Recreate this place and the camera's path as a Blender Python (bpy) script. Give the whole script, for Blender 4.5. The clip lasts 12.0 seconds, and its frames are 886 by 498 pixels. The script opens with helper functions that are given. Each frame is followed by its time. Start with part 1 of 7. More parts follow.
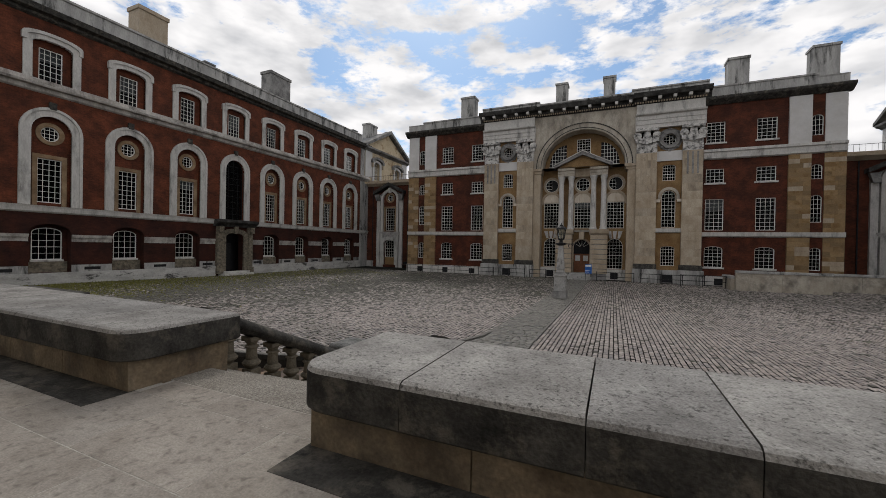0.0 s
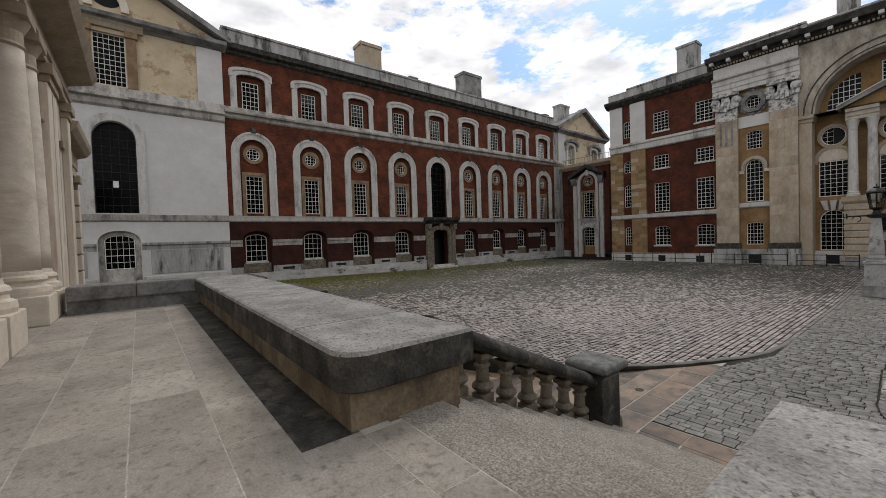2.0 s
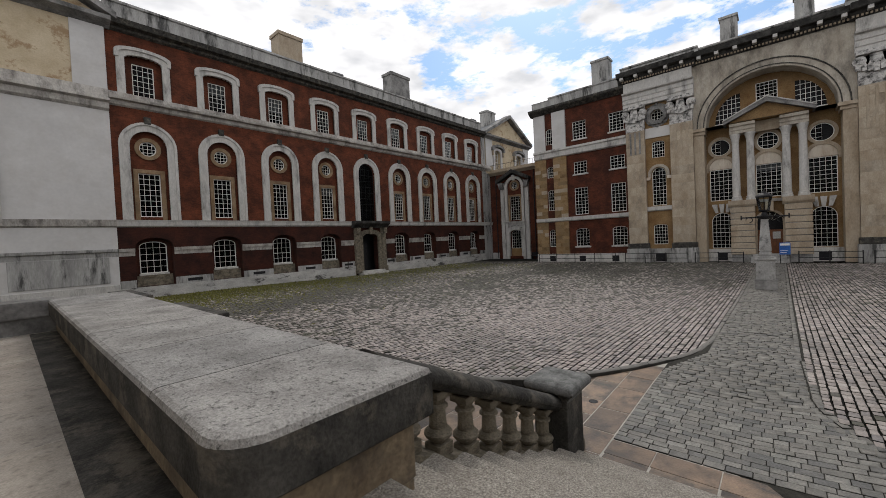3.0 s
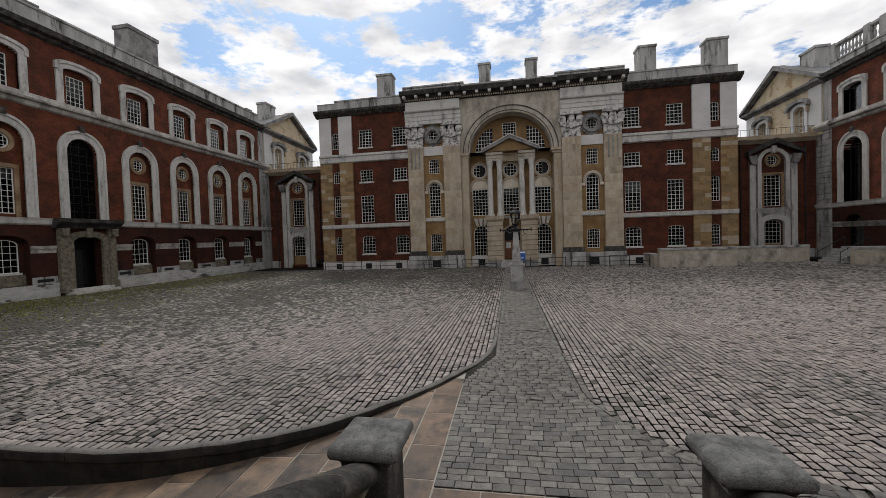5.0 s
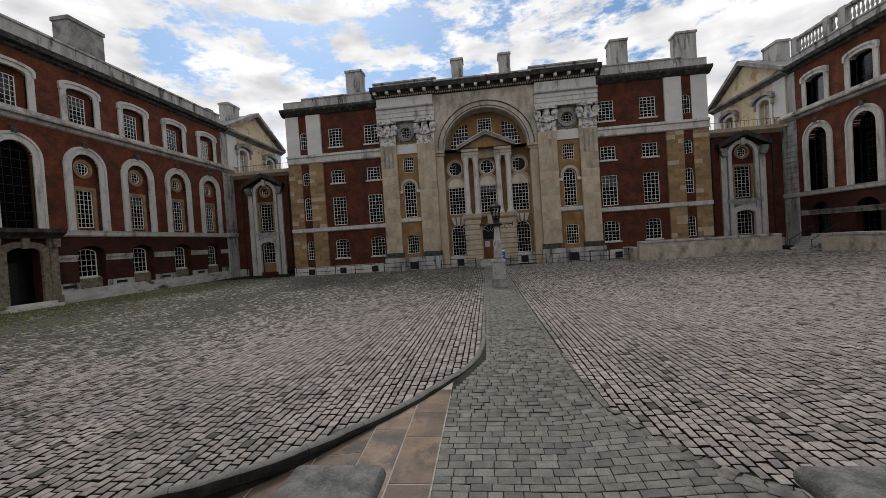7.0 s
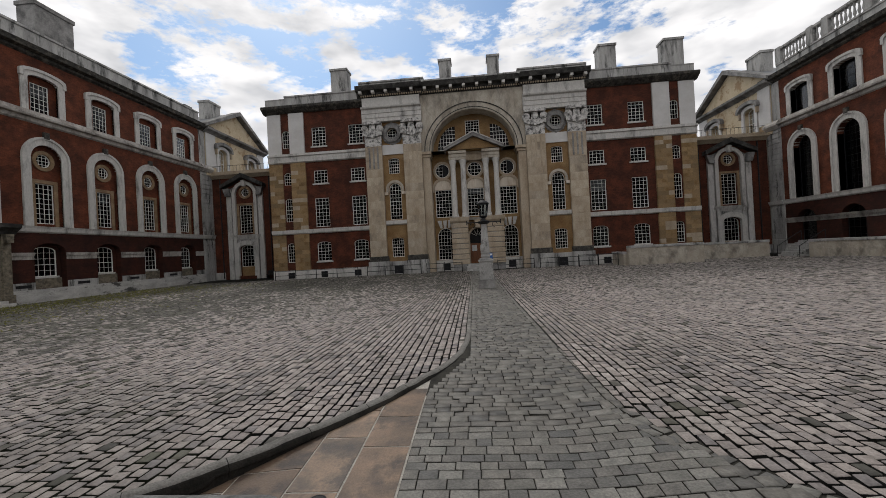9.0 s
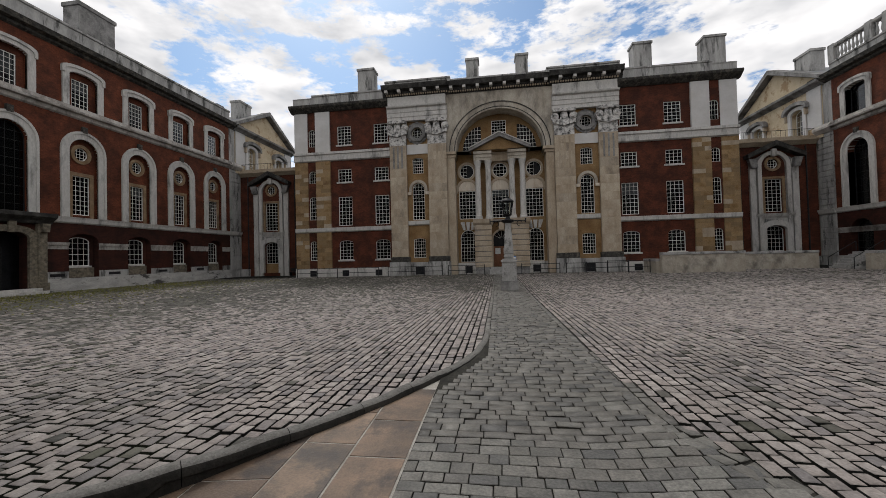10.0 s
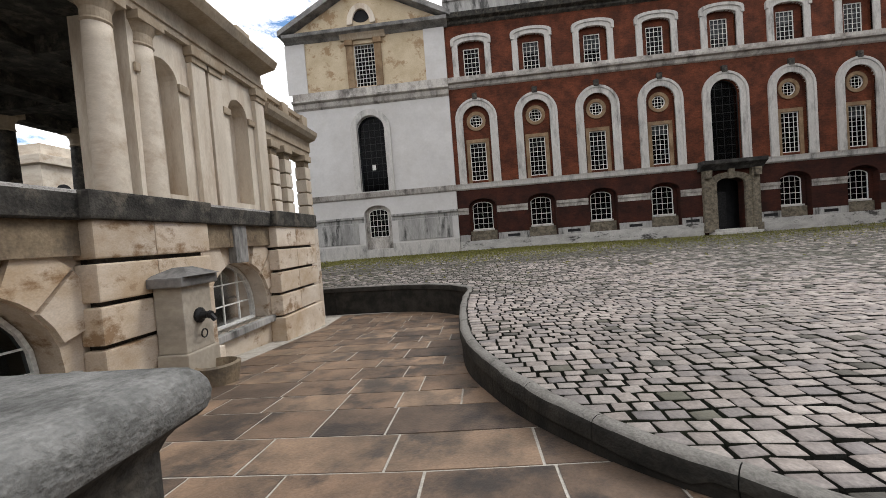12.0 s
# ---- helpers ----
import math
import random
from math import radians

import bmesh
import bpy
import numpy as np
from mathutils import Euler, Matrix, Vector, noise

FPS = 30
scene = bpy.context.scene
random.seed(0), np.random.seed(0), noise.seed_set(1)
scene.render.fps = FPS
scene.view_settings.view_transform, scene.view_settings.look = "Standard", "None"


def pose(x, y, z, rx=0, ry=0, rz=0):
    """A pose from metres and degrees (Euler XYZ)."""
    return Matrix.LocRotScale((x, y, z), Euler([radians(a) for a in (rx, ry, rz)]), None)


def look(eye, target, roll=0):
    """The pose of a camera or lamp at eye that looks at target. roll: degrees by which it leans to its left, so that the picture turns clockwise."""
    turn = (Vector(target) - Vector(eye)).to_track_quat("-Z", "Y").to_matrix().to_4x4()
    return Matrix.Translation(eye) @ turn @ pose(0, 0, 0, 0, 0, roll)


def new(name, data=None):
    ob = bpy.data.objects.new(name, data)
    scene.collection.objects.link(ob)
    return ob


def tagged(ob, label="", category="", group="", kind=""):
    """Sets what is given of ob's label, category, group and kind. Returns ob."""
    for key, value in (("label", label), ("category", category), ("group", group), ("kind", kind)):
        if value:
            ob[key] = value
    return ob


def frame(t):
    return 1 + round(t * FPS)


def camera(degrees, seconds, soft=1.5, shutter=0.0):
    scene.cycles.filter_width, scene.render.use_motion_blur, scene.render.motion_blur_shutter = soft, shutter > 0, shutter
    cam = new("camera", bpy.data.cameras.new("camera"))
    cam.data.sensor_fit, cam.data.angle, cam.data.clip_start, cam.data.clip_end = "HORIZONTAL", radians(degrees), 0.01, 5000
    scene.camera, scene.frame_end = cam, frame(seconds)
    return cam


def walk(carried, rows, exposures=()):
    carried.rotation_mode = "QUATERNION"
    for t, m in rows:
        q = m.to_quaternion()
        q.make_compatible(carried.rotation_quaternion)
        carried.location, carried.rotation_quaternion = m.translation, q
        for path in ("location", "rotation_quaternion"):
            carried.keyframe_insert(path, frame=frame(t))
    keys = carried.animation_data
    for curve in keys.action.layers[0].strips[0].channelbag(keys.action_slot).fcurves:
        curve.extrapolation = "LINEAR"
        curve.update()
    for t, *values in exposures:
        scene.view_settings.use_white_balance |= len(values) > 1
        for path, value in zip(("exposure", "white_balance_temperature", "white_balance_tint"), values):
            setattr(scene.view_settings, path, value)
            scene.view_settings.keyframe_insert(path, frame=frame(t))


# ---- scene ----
cam = camera(98, 12.0, soft=0.6)
PATH = [
    (0, (3.411, -6.600, 3.368), (2.601, -4.771, 3.356), 1.1),
    (0.5, (3.045, -6.161, 3.321), (1.966, -4.477, 3.285), 0.7),
    (1, (2.514, -5.955, 3.269), (1.159, -4.486, 3.208), 0.0),
    (1.5, (2.055, -5.784, 3.261), (0.514, -4.511, 3.193), -0.7),
    (2, (1.628, -5.500, 3.299), (0.058, -4.262, 3.246), -1.9),
    (2.5, (1.071, -5.250, 3.377), (-0.415, -3.913, 3.320), -3.0),
    (3, (0.696, -4.895, 3.306), (-0.623, -3.392, 3.259), -2.7),
    (3.5, (0.384, -4.595, 3.278), (-0.695, -2.912, 3.231), -3.1),
    (5.5, (-0.366, -3.250, 3.303), (-0.597, -1.264, 3.252), -2.6),
    (6, (-0.399, -2.964, 3.138), (-0.601, -0.975, 3.086), -3.5),
    (6.5, (-0.485, -2.564, 3.029), (-0.705, -0.577, 2.984), -3.8),
    (8.5, (-0.609, -1.192, 2.414), (-0.841, 0.794, 2.403), -3.5),
    (9, (-0.560, -0.905, 2.239), (-0.718, 1.089, 2.247), -3.1),
    (9.5, (-0.594, -0.487, 2.080), (-0.729, 1.509, 2.102), -2.6),
    (10, (-0.525, -0.055, 1.879), (-0.803, 1.926, 1.919), -1.5),
    (10.5, (-0.663, 0.547, 1.721), (-1.364, 2.420, 1.779), 1.1),
    (11, (-0.783, 1.011, 1.674), (-2.201, 2.421, 1.685), 0.3),
    (11.5, (-0.951, 1.210, 1.652), (-2.838, 1.870, 1.597), -1.7),
    (12, (-1.062, 1.541, 1.566), (-3.053, 1.368, 1.500), -4.5),
]
walk(cam, [(t, look(eye, target, roll)) for t, eye, target, roll in PATH], exposures=[(0, -0.64), (1.0, -0.55), (1.5, -0.37), (2.5, -0.33), (3.5, -0.37), (5.5, -0.54), (9.5, -0.57), (10.8, -0.57), (11.5, -0.08), (12.0, 0.27)])

# ---- light ----
SUN_EL, SUN_AZ = 50.0, -26.0          # degrees; azimuth from +y towards +x
world = bpy.data.worlds.new("sky")
scene.world = world
world.use_nodes = True
wn, wl = world.node_tree.nodes, world.node_tree.links
wn.clear()
w_out = wn.new("ShaderNodeOutputWorld")
w_bg = wn.new("ShaderNodeBackground")
w_sky = wn.new("ShaderNodeTexSky")
w_sky.sky_type, w_sky.sun_disc = "NISHITA", False
w_sky.sun_elevation, w_sky.sun_rotation = radians(SUN_EL), radians(SUN_AZ)
w_tc = wn.new("ShaderNodeTexCoord")
w_map = wn.new("ShaderNodeMapping")
w_map.inputs["Scale"].default_value = (1.0, 1.0, 2.6)
w_map.inputs["Location"].default_value = (0.35, 0.2, 0.1)
w_n1 = wn.new("ShaderNodeTexNoise")
w_n1.inputs["Scale"].default_value, w_n1.inputs["Detail"].default_value, w_n1.inputs["Roughness"].default_value = 5.5, 12.0, 0.66
w_r1 = wn.new("ShaderNodeValToRGB")
w_r1.color_ramp.elements[0].position, w_r1.color_ramp.elements[1].position = 0.365, 0.45
w_n2 = wn.new("ShaderNodeTexNoise")
w_n2.inputs["Scale"].default_value, w_n2.inputs["Detail"].default_value = 9.0, 9.0
w_r2 = wn.new("ShaderNodeValToRGB")
w_r2.color_ramp.elements[0].position, w_r2.color_ramp.elements[1].position = 0.3, 0.62
w_r2.color_ramp.elements[0].color, w_r2.color_ramp.elements[1].color = (10.6, 10.7, 11.1, 1), (17.4, 17.1, 17.1, 1)
w_mix = wn.new("ShaderNodeMix")
w_mix.data_type = "RGBA"
wl.new(w_tc.outputs["Generated"], w_map.inputs["Vector"])
wl.new(w_map.outputs["Vector"], w_n1.inputs["Vector"])
wl.new(w_map.outputs["Vector"], w_n2.inputs["Vector"])
# a break in the cloud low over the front
w_dot = wn.new("ShaderNodeVectorMath")
w_dot.operation = "DOT_PRODUCT"
w_dot.inputs[1].default_value = Vector((-0.22, 0.88, 0.36)).normalized()
wl.new(w_tc.outputs["Generated"], w_dot.inputs[0])
w_rng = wn.new("ShaderNodeMapRange")
w_rng.interpolation_type = "SMOOTHSTEP"
w_rng.inputs["From Min"].default_value, w_rng.inputs["From Max"].default_value = 0.80, 0.99
w_rng.inputs["To Max"].default_value = 0.085
wl.new(w_dot.outputs["Value"], w_rng.inputs["Value"])
w_sub = wn.new("ShaderNodeMath")
w_sub.operation = "SUBTRACT"
wl.new(w_n1.outputs["Fac"], w_sub.inputs[0])
wl.new(w_rng.outputs["Result"], w_sub.inputs[1])
wl.new(w_sub.outputs[0], w_r1.inputs["Fac"])
wl.new(w_n2.outputs["Fac"], w_r2.inputs["Fac"])
wl.new(w_r1.outputs["Color"], w_mix.inputs["Factor"])
w_gain = wn.new("ShaderNodeMix")
w_gain.data_type, w_gain.blend_type = "RGBA", "MULTIPLY"
w_gain.inputs["Factor"].default_value = 1.0
w_gain.inputs["B"].default_value = (1.35, 1.68, 1.9, 1)
wl.new(w_sky.outputs["Color"], w_gain.inputs["A"])
wl.new(w_gain.outputs["Result"], w_mix.inputs["A"])
wl.new(w_r2.outputs["Color"], w_mix.inputs["B"])
wl.new(w_mix.outputs["Result"], w_bg.inputs["Color"])
wl.new(w_bg.outputs["Background"], w_out.inputs["Surface"])
w_bg.inputs["Strength"].default_value = 0.09
sun = new("sun", bpy.data.lights.new("sun", "SUN"))
sun.data.energy, sun.data.angle, sun.data.color = 1.1, radians(12), (1.0, 0.95, 0.88)
sd = Vector((math.sin(radians(SUN_AZ)) * math.cos(radians(SUN_EL)), math.cos(radians(SUN_AZ)) * math.cos(radians(SUN_EL)), math.sin(radians(SUN_EL))))
sun.matrix_world = look(sd * 60, (0, 0, 0))


# ---- materials ----
def mat(name, c1, c2, scale=1.0, rough=0.8, bump=0.2, fine=30.0, stain=None, stain_amt=0.5, stain_scale=0.35, stretch=(1, 1, 1), piece=0.0, island=0.0, contrast=(0.35, 0.65), spec=0.3, metal=0.0, grain=0.55, stain_edge=(0.48, 0.68)):
    """Two-scale noise surface: c1 and c2 blend at one scale, a stain at a larger one, grain as bump."""
    m = bpy.data.materials.new(name)
    m.use_nodes = True
    n, l = m.node_tree.nodes, m.node_tree.links
    b = n["Principled BSDF"]
    tc = n.new("ShaderNodeTexCoord")
    mp = n.new("ShaderNodeMapping")
    mp.inputs["Scale"].default_value = stretch
    l.new(tc.outputs["Object"], mp.inputs["Vector"])
    if piece:
        oi = n.new("ShaderNodeObjectInfo")
        cx = n.new("ShaderNodeCombineXYZ")
        mu = n.new("ShaderNodeMath")
        mu.operation, mu.inputs[1].default_value = "MULTIPLY", 40.0
        l.new(oi.outputs["Random"], mu.inputs[0])
        l.new(mu.outputs[0], cx.inputs[0])
        l.new(mu.outputs[0], cx.inputs[1])
        l.new(cx.outputs[0], mp.inputs["Location"])
    n1 = n.new("ShaderNodeTexNoise")
    n1.inputs["Scale"].default_value, n1.inputs["Detail"].default_value, n1.inputs["Roughness"].default_value = scale, 6.0, 0.65
    l.new(mp.outputs[0], n1.inputs["Vector"])
    r1 = n.new("ShaderNodeValToRGB")
    r1.color_ramp.elements[0].position, r1.color_ramp.elements[1].position = contrast
    r1.color_ramp.elements[0].color, r1.color_ramp.elements[1].color = (*c1, 1), (*c2, 1)
    l.new(n1.outputs["Fac"], r1.inputs["Fac"])
    col = r1.outputs["Color"]
    n2 = n.new("ShaderNodeTexNoise")
    n2.inputs["Scale"].default_value, n2.inputs["Detail"].default_value = fine, 5.0
    l.new(mp.outputs[0], n2.inputs["Vector"])
    g = n.new("ShaderNodeMix")
    g.data_type, g.blend_type = "RGBA", "MULTIPLY"
    g.inputs["Factor"].default_value = grain
    gr = n.new("ShaderNodeValToRGB")
    gr.color_ramp.elements[0].position, gr.color_ramp.elements[1].position = 0.3, 0.7
    gr.color_ramp.elements[0].color, gr.color_ramp.elements[1].color = (0.45, 0.45, 0.45, 1), (1.15, 1.15, 1.15, 1)
    l.new(n2.outputs["Fac"], gr.inputs["Fac"])
    l.new(col, g.inputs["A"])
    l.new(gr.outputs["Color"], g.inputs["B"])
    col = g.outputs["Result"]
    if stain:
        n3 = n.new("ShaderNodeTexNoise")
        n3.inputs["Scale"].default_value, n3.inputs["Detail"].default_value, n3.inputs["Roughness"].default_value = stain_scale, 7.0, 0.7
        l.new(mp.outputs[0], n3.inputs["Vector"])
        r3 = n.new("ShaderNodeValToRGB")
        r3.color_ramp.elements[0].position, r3.color_ramp.elements[1].position = stain_edge
        r3.color_ramp.elements[1].color = (stain_amt, stain_amt, stain_amt, 1)
        l.new(n3.outputs["Fac"], r3.inputs["Fac"])
        s = n.new("ShaderNodeMix")
        s.data_type = "RGBA"
        s.inputs["B"].default_value = (*stain, 1)
        l.new(r3.outputs["Color"], s.inputs["Factor"])
        l.new(col, s.inputs["A"])
        col = s.outputs["Result"]
    if piece or island:
        if piece:
            rnd = oi.outputs["Random"]
        else:
            ge = n.new("ShaderNodeNewGeometry")
            rnd = ge.outputs["Random Per Island"]
        rr = n.new("ShaderNodeValToRGB")
        v = piece or island
        rr.color_ramp.elements[0].color = (1 - v, 1 - v, 1 - v * 0.9, 1)
        rr.color_ramp.elements[1].color = (1 + v, 1 + v * 0.93, 1 + v * 0.86, 1)
        e = rr.color_ramp.elements.new(0.5)
        e.color = (1 + v * 0.15, 1 - v * 0.02, 1 - v * 0.12, 1)
        l.new(rnd, rr.inputs["Fac"])
        mm = n.new("ShaderNodeMix")
        mm.data_type, mm.blend_type = "RGBA", "MULTIPLY"
        mm.inputs["Factor"].default_value = 1.0
        l.new(col, mm.inputs["A"])
        l.new(rr.outputs["Color"], mm.inputs["B"])
        col = mm.outputs["Result"]
    l.new(col, b.inputs["Base Color"])
    b.inputs["Roughness"].default_value = rough
    b.inputs["Metallic"].default_value = metal
    b.inputs["Specular IOR Level"].default_value = spec
    if bump:
        bp = n.new("ShaderNodeBump")
        bp.inputs["Strength"].default_value, bp.inputs["Distance"].default_value = bump, 0.02
        l.new(n2.outputs["Fac"], bp.inputs["Height"])
        l.new(bp.outputs["Normal"], b.inputs["Normal"])
    return m


def brick_mat(name, c1, c2, mortar):
    """Brickwork seen from afar: real courses of 75 mm in the wall's own axes."""
    m = mat(name, c1, c2, 0.9, 0.85, 0.0, 9.0, stain=tuple(0.5 * v for v in c1), stain_amt=0.6, stain_scale=0.3, contrast=(0.38, 0.62))
    n, l = m.node_tree.nodes, m.node_tree.links
    b = n["Principled BSDF"]
    src = b.inputs["Base Color"].links[0].from_socket
    tc = n.new("ShaderNodeTexCoord")
    bt = n.new("ShaderNodeTexBrick")
    bt.inputs["Scale"].default_value = 1.0
    bt.inputs["Brick Width"].default_value, bt.inputs["Row Height"].default_value, bt.inputs["Mortar Size"].default_value = 0.23, 0.075, 0.006
    bt.inputs["Color1"].default_value, bt.inputs["Color2"].default_value = (0.75, 0.72, 0.72, 1), (1.25, 1.2, 1.15, 1)
    bt.inputs["Mortar"].default_value = (*mortar, 1)
    l.new(tc.outputs["Object"], bt.inputs["Vector"])
    x = n.new("ShaderNodeMix")
    x.data_type, x.blend_type = "RGBA", "MULTIPLY"
    x.inputs["Factor"].default_value = 0.8
    l.new(src, x.inputs["A"])
    l.new(bt.outputs["Color"], x.inputs["B"])
    l.new(x.outputs["Result"], b.inputs["Base Color"])
    return m


M_BRICK = brick_mat("red_brick", (0.066, 0.0190, 0.0088), (0.150, 0.042, 0.0185), (1.3, 1.4, 1.4))
M_BRICKD = brick_mat("dark_brick", (0.024, 0.0072, 0.0042), (0.056, 0.0145, 0.0075), (1.25, 1.3, 1.3))
M_BRICKW = brick_mat("brown_red_brick", (0.046, 0.0135, 0.0068), (0.108, 0.030, 0.0138), (1.25, 1.3, 1.3))
M_WHITE = mat("portland_stone", (0.47, 0.45, 0.425), (0.67, 0.65, 0.61), 0.9, 0.8, 0.1, 14, stain=(0.08, 0.075, 0.07), stain_amt=0.8, grain=0.3, stain_scale=0.9, stretch=(1.3, 0.4, 1))
M_CLEAN = mat("pale_render", (0.52, 0.505, 0.49), (0.60, 0.585, 0.57), 0.4, 0.8, 0.0, 6, stain=(0.40, 0.37, 0.33), stain_amt=0.4, stain_scale=0.3, grain=0.1)
M_CREAM = mat("cream_stone", (0.56, 0.49, 0.40), (0.73, 0.655, 0.555), 0.7, 0.8, 0.03, 25, stain=(0.30, 0.19, 0.10), stain_amt=0.6, stain_scale=0.8, stretch=(1.6, 0.35, 1.6), grain=0.18)
M_YELL = mat("yellow_limestone", (0.47, 0.375, 0.245), (0.60, 0.50, 0.355), 0.6, 0.85, 0.05, 14, stain=(0.26, 0.15, 0.07), stain_amt=0.7, stain_scale=0.7, grain=0.2, stain_edge=(0.54, 0.60))
M_RUST = mat("rusticated_stone", (0.47, 0.36, 0.245), (0.71, 0.635, 0.54), 0.9, 0.85, 0.08, 40, stain=(0.22, 0.13, 0.062), stain_amt=0.85, stain_scale=1.9, stain_edge=(0.54, 0.64), stretch=(1, 1.3, 1), piece=0.10, grain=0.25)
M_OCHRE = mat("ochre_stone", (0.19, 0.105, 0.040), (0.31, 0.20, 0.095), 0.5, 0.85, 0.1, 12, stain=(0.16, 0.10, 0.055), stain_amt=0.6, stain_scale=0.4)
M_BUFF = mat("buff_stone", (0.32, 0.25, 0.175), (0.48, 0.405, 0.31), 0.8, 0.85, 0.12, 12, stain_edge=(0.54, 0.68), grain=0.35, stain=(0.12, 0.10, 0.08), stain_amt=0.6, stain_scale=0.8, stretch=(1.2, 0.5, 1))
M_PIL = mat("pilaster_stone", (0.33, 0.262, 0.185), (0.49, 0.42, 0.325), 0.8, 0.85, 0.12, 12, stain_edge=(0.52, 0.68), grain=0.35, stain=(0.13, 0.11, 0.09), stain_amt=0.6, stain_scale=0.5, stretch=(1.4, 0.6, 1), piece=0.09)
M_CARV = mat("carved_stone", (0.06, 0.058, 0.055), (0.62, 0.60, 0.57), 2.6, 0.85, 0.2, 14, contrast=(0.36, 0.56))
M_ASHLAR = mat("ochre_ashlar", (0.20, 0.125, 0.055), (0.37, 0.265, 0.145), 0.9, 0.85, 0.1, 14, stain=(0.10, 0.065, 0.035), stain_amt=0.6, stain_scale=0.9, piece=0.22)
M_PALE = mat("grey_limestone", (0.34, 0.295, 0.235), (0.49, 0.445, 0.375), 0.6, 0.85, 0.1, 12, stain=(0.07, 0.062, 0.055), stain_amt=0.7, stain_scale=0.7, stretch=(1.2, 0.5, 1), grain=0.3)
M_BAND = mat("streaked_band", (0.34, 0.31, 0.28), (0.56, 0.53, 0.49), 0.9, 0.88, 0.15, 14, stain=(0.06, 0.054, 0.048), stain_amt=0.85, stain_scale=1.1, stretch=(1, 0.5, 1), grain=0.4)
M_BLACK = mat("soot_black_stone", (0.016, 0.016, 0.015), (0.055, 0.052, 0.048), 1.4, 0.9, 0.2, 14, stain=(0.20, 0.19, 0.18), stain_amt=0.35, stain_scale=1.3)
M_TAN = mat("tan_stone", (0.20, 0.125, 0.065), (0.33, 0.235, 0.145), 1.2, 0.85, 0.1, 14, stain=(0.09, 0.06, 0.04), stain_amt=0.6, stain_scale=0.8, grain=0.3)
M_SOOT = mat("sooty_stone", (0.09, 0.088, 0.085), (0.30, 0.29, 0.28), 0.9, 0.9, 0.25, 12, stain=(0.42, 0.41, 0.39), stain_amt=0.5, stain_scale=0.6)
M_GREY = mat("grey_stone", (0.26, 0.255, 0.245), (0.46, 0.45, 0.43), 0.8, 0.85, 0.15, 14, stain_edge=(0.52, 0.63), grain=0.35, stain=(0.045, 0.045, 0.043), stain_amt=0.9, stain_scale=0.9, stretch=(1.6, 0.3, 1))
M_PLINTH = mat("blotched_plinth_stone", (0.36, 0.35, 0.33), (0.56, 0.545, 0.515), 1.2, 0.85, 0.15, 14, stain_edge=(0.55, 0.61), grain=0.4, stain=(0.032, 0.031, 0.028), stain_amt=0.9, stain_scale=0.8, stretch=(0.7, 1.5, 1))
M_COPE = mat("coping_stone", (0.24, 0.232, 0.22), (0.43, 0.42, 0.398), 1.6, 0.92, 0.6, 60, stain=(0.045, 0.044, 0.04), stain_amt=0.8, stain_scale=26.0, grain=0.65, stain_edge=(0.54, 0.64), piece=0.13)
M_CAP = mat("lichened_cap_stone", (0.12, 0.122, 0.118), (0.25, 0.25, 0.24), 4.0, 0.92, 0.6, 60, stain=(0.05, 0.05, 0.046), stain_amt=0.7, stain_scale=9.0, stain_edge=(0.5, 0.66), grain=0.6)
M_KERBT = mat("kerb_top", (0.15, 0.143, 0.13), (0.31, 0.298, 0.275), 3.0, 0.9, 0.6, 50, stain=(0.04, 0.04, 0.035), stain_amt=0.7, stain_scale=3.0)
# kerb side: dirt, with its shade put into the colour too
M_KERB = mat("dirty_shaded_kerb_side", (0.011, 0.0105, 0.009), (0.036, 0.033, 0.028), 3.0, 0.85, 0.5, 40, stain=(0.07, 0.06, 0.045), stain_amt=0.2, stain_scale=1.5)
# dark stone, used for soot and for shade put into the colour
M_COPED = mat("shade_and_soot_stone", (0.022, 0.021, 0.019), (0.085, 0.08, 0.071), 2.8, 0.9, 0.7, 34, stain=(0.17, 0.15, 0.12), stain_amt=0.55, stain_scale=2.6, stain_edge=(0.52, 0.62), grain=0.7)
M_PAR = mat("parapet_stone", (0.15, 0.11, 0.072), (0.31, 0.245, 0.165), 2.2, 0.88, 0.3, 30, stain=(0.07, 0.06, 0.05), stain_amt=0.8, stain_scale=1.6)
M_BAL = mat("baluster_stone", (0.10, 0.085, 0.06), (0.28, 0.24, 0.18), 4.0, 0.9, 0.5, 45, stain=(0.05, 0.05, 0.045), stain_amt=0.6, stain_scale=3.0)
M_TERR = mat("terrace_flag", (0.29, 0.26, 0.225), (0.43, 0.395, 0.35), 1.2, 0.8, 0.3, 60, stain=(0.10, 0.09, 0.078), stain_amt=0.65, stain_scale=15.0, piece=0.13, grain=0.5, stain_edge=(0.52, 0.66))
M_FLAG = mat("york_flag", (0.11, 0.082, 0.06), (0.25, 0.176, 0.12), 1.8, 0.5, 0.3, 45, stain=(0.04, 0.036, 0.033), stain_amt=0.85, stain_scale=1.6, stain_edge=(0.49, 0.62), piece=0.42, spec=0.4, grain=0.4)
M_STEP = mat("granite_step", (0.17, 0.15, 0.125), (0.46, 0.425, 0.37), 55.0, 0.85, 0.6, 70, stain=(0.12, 0.10, 0.085), stain_amt=0.4, stain_scale=2.0, grain=0.7)
M_SETT = mat("granite_sett", (0.245, 0.222, 0.206), (0.385, 0.35, 0.327), 5.0, 0.6, 0.35, 40, stain=(0.12, 0.12, 0.11), stain_amt=0.6, stain_scale=0.17, island=0.30, spec=0.35, grain=0.45)
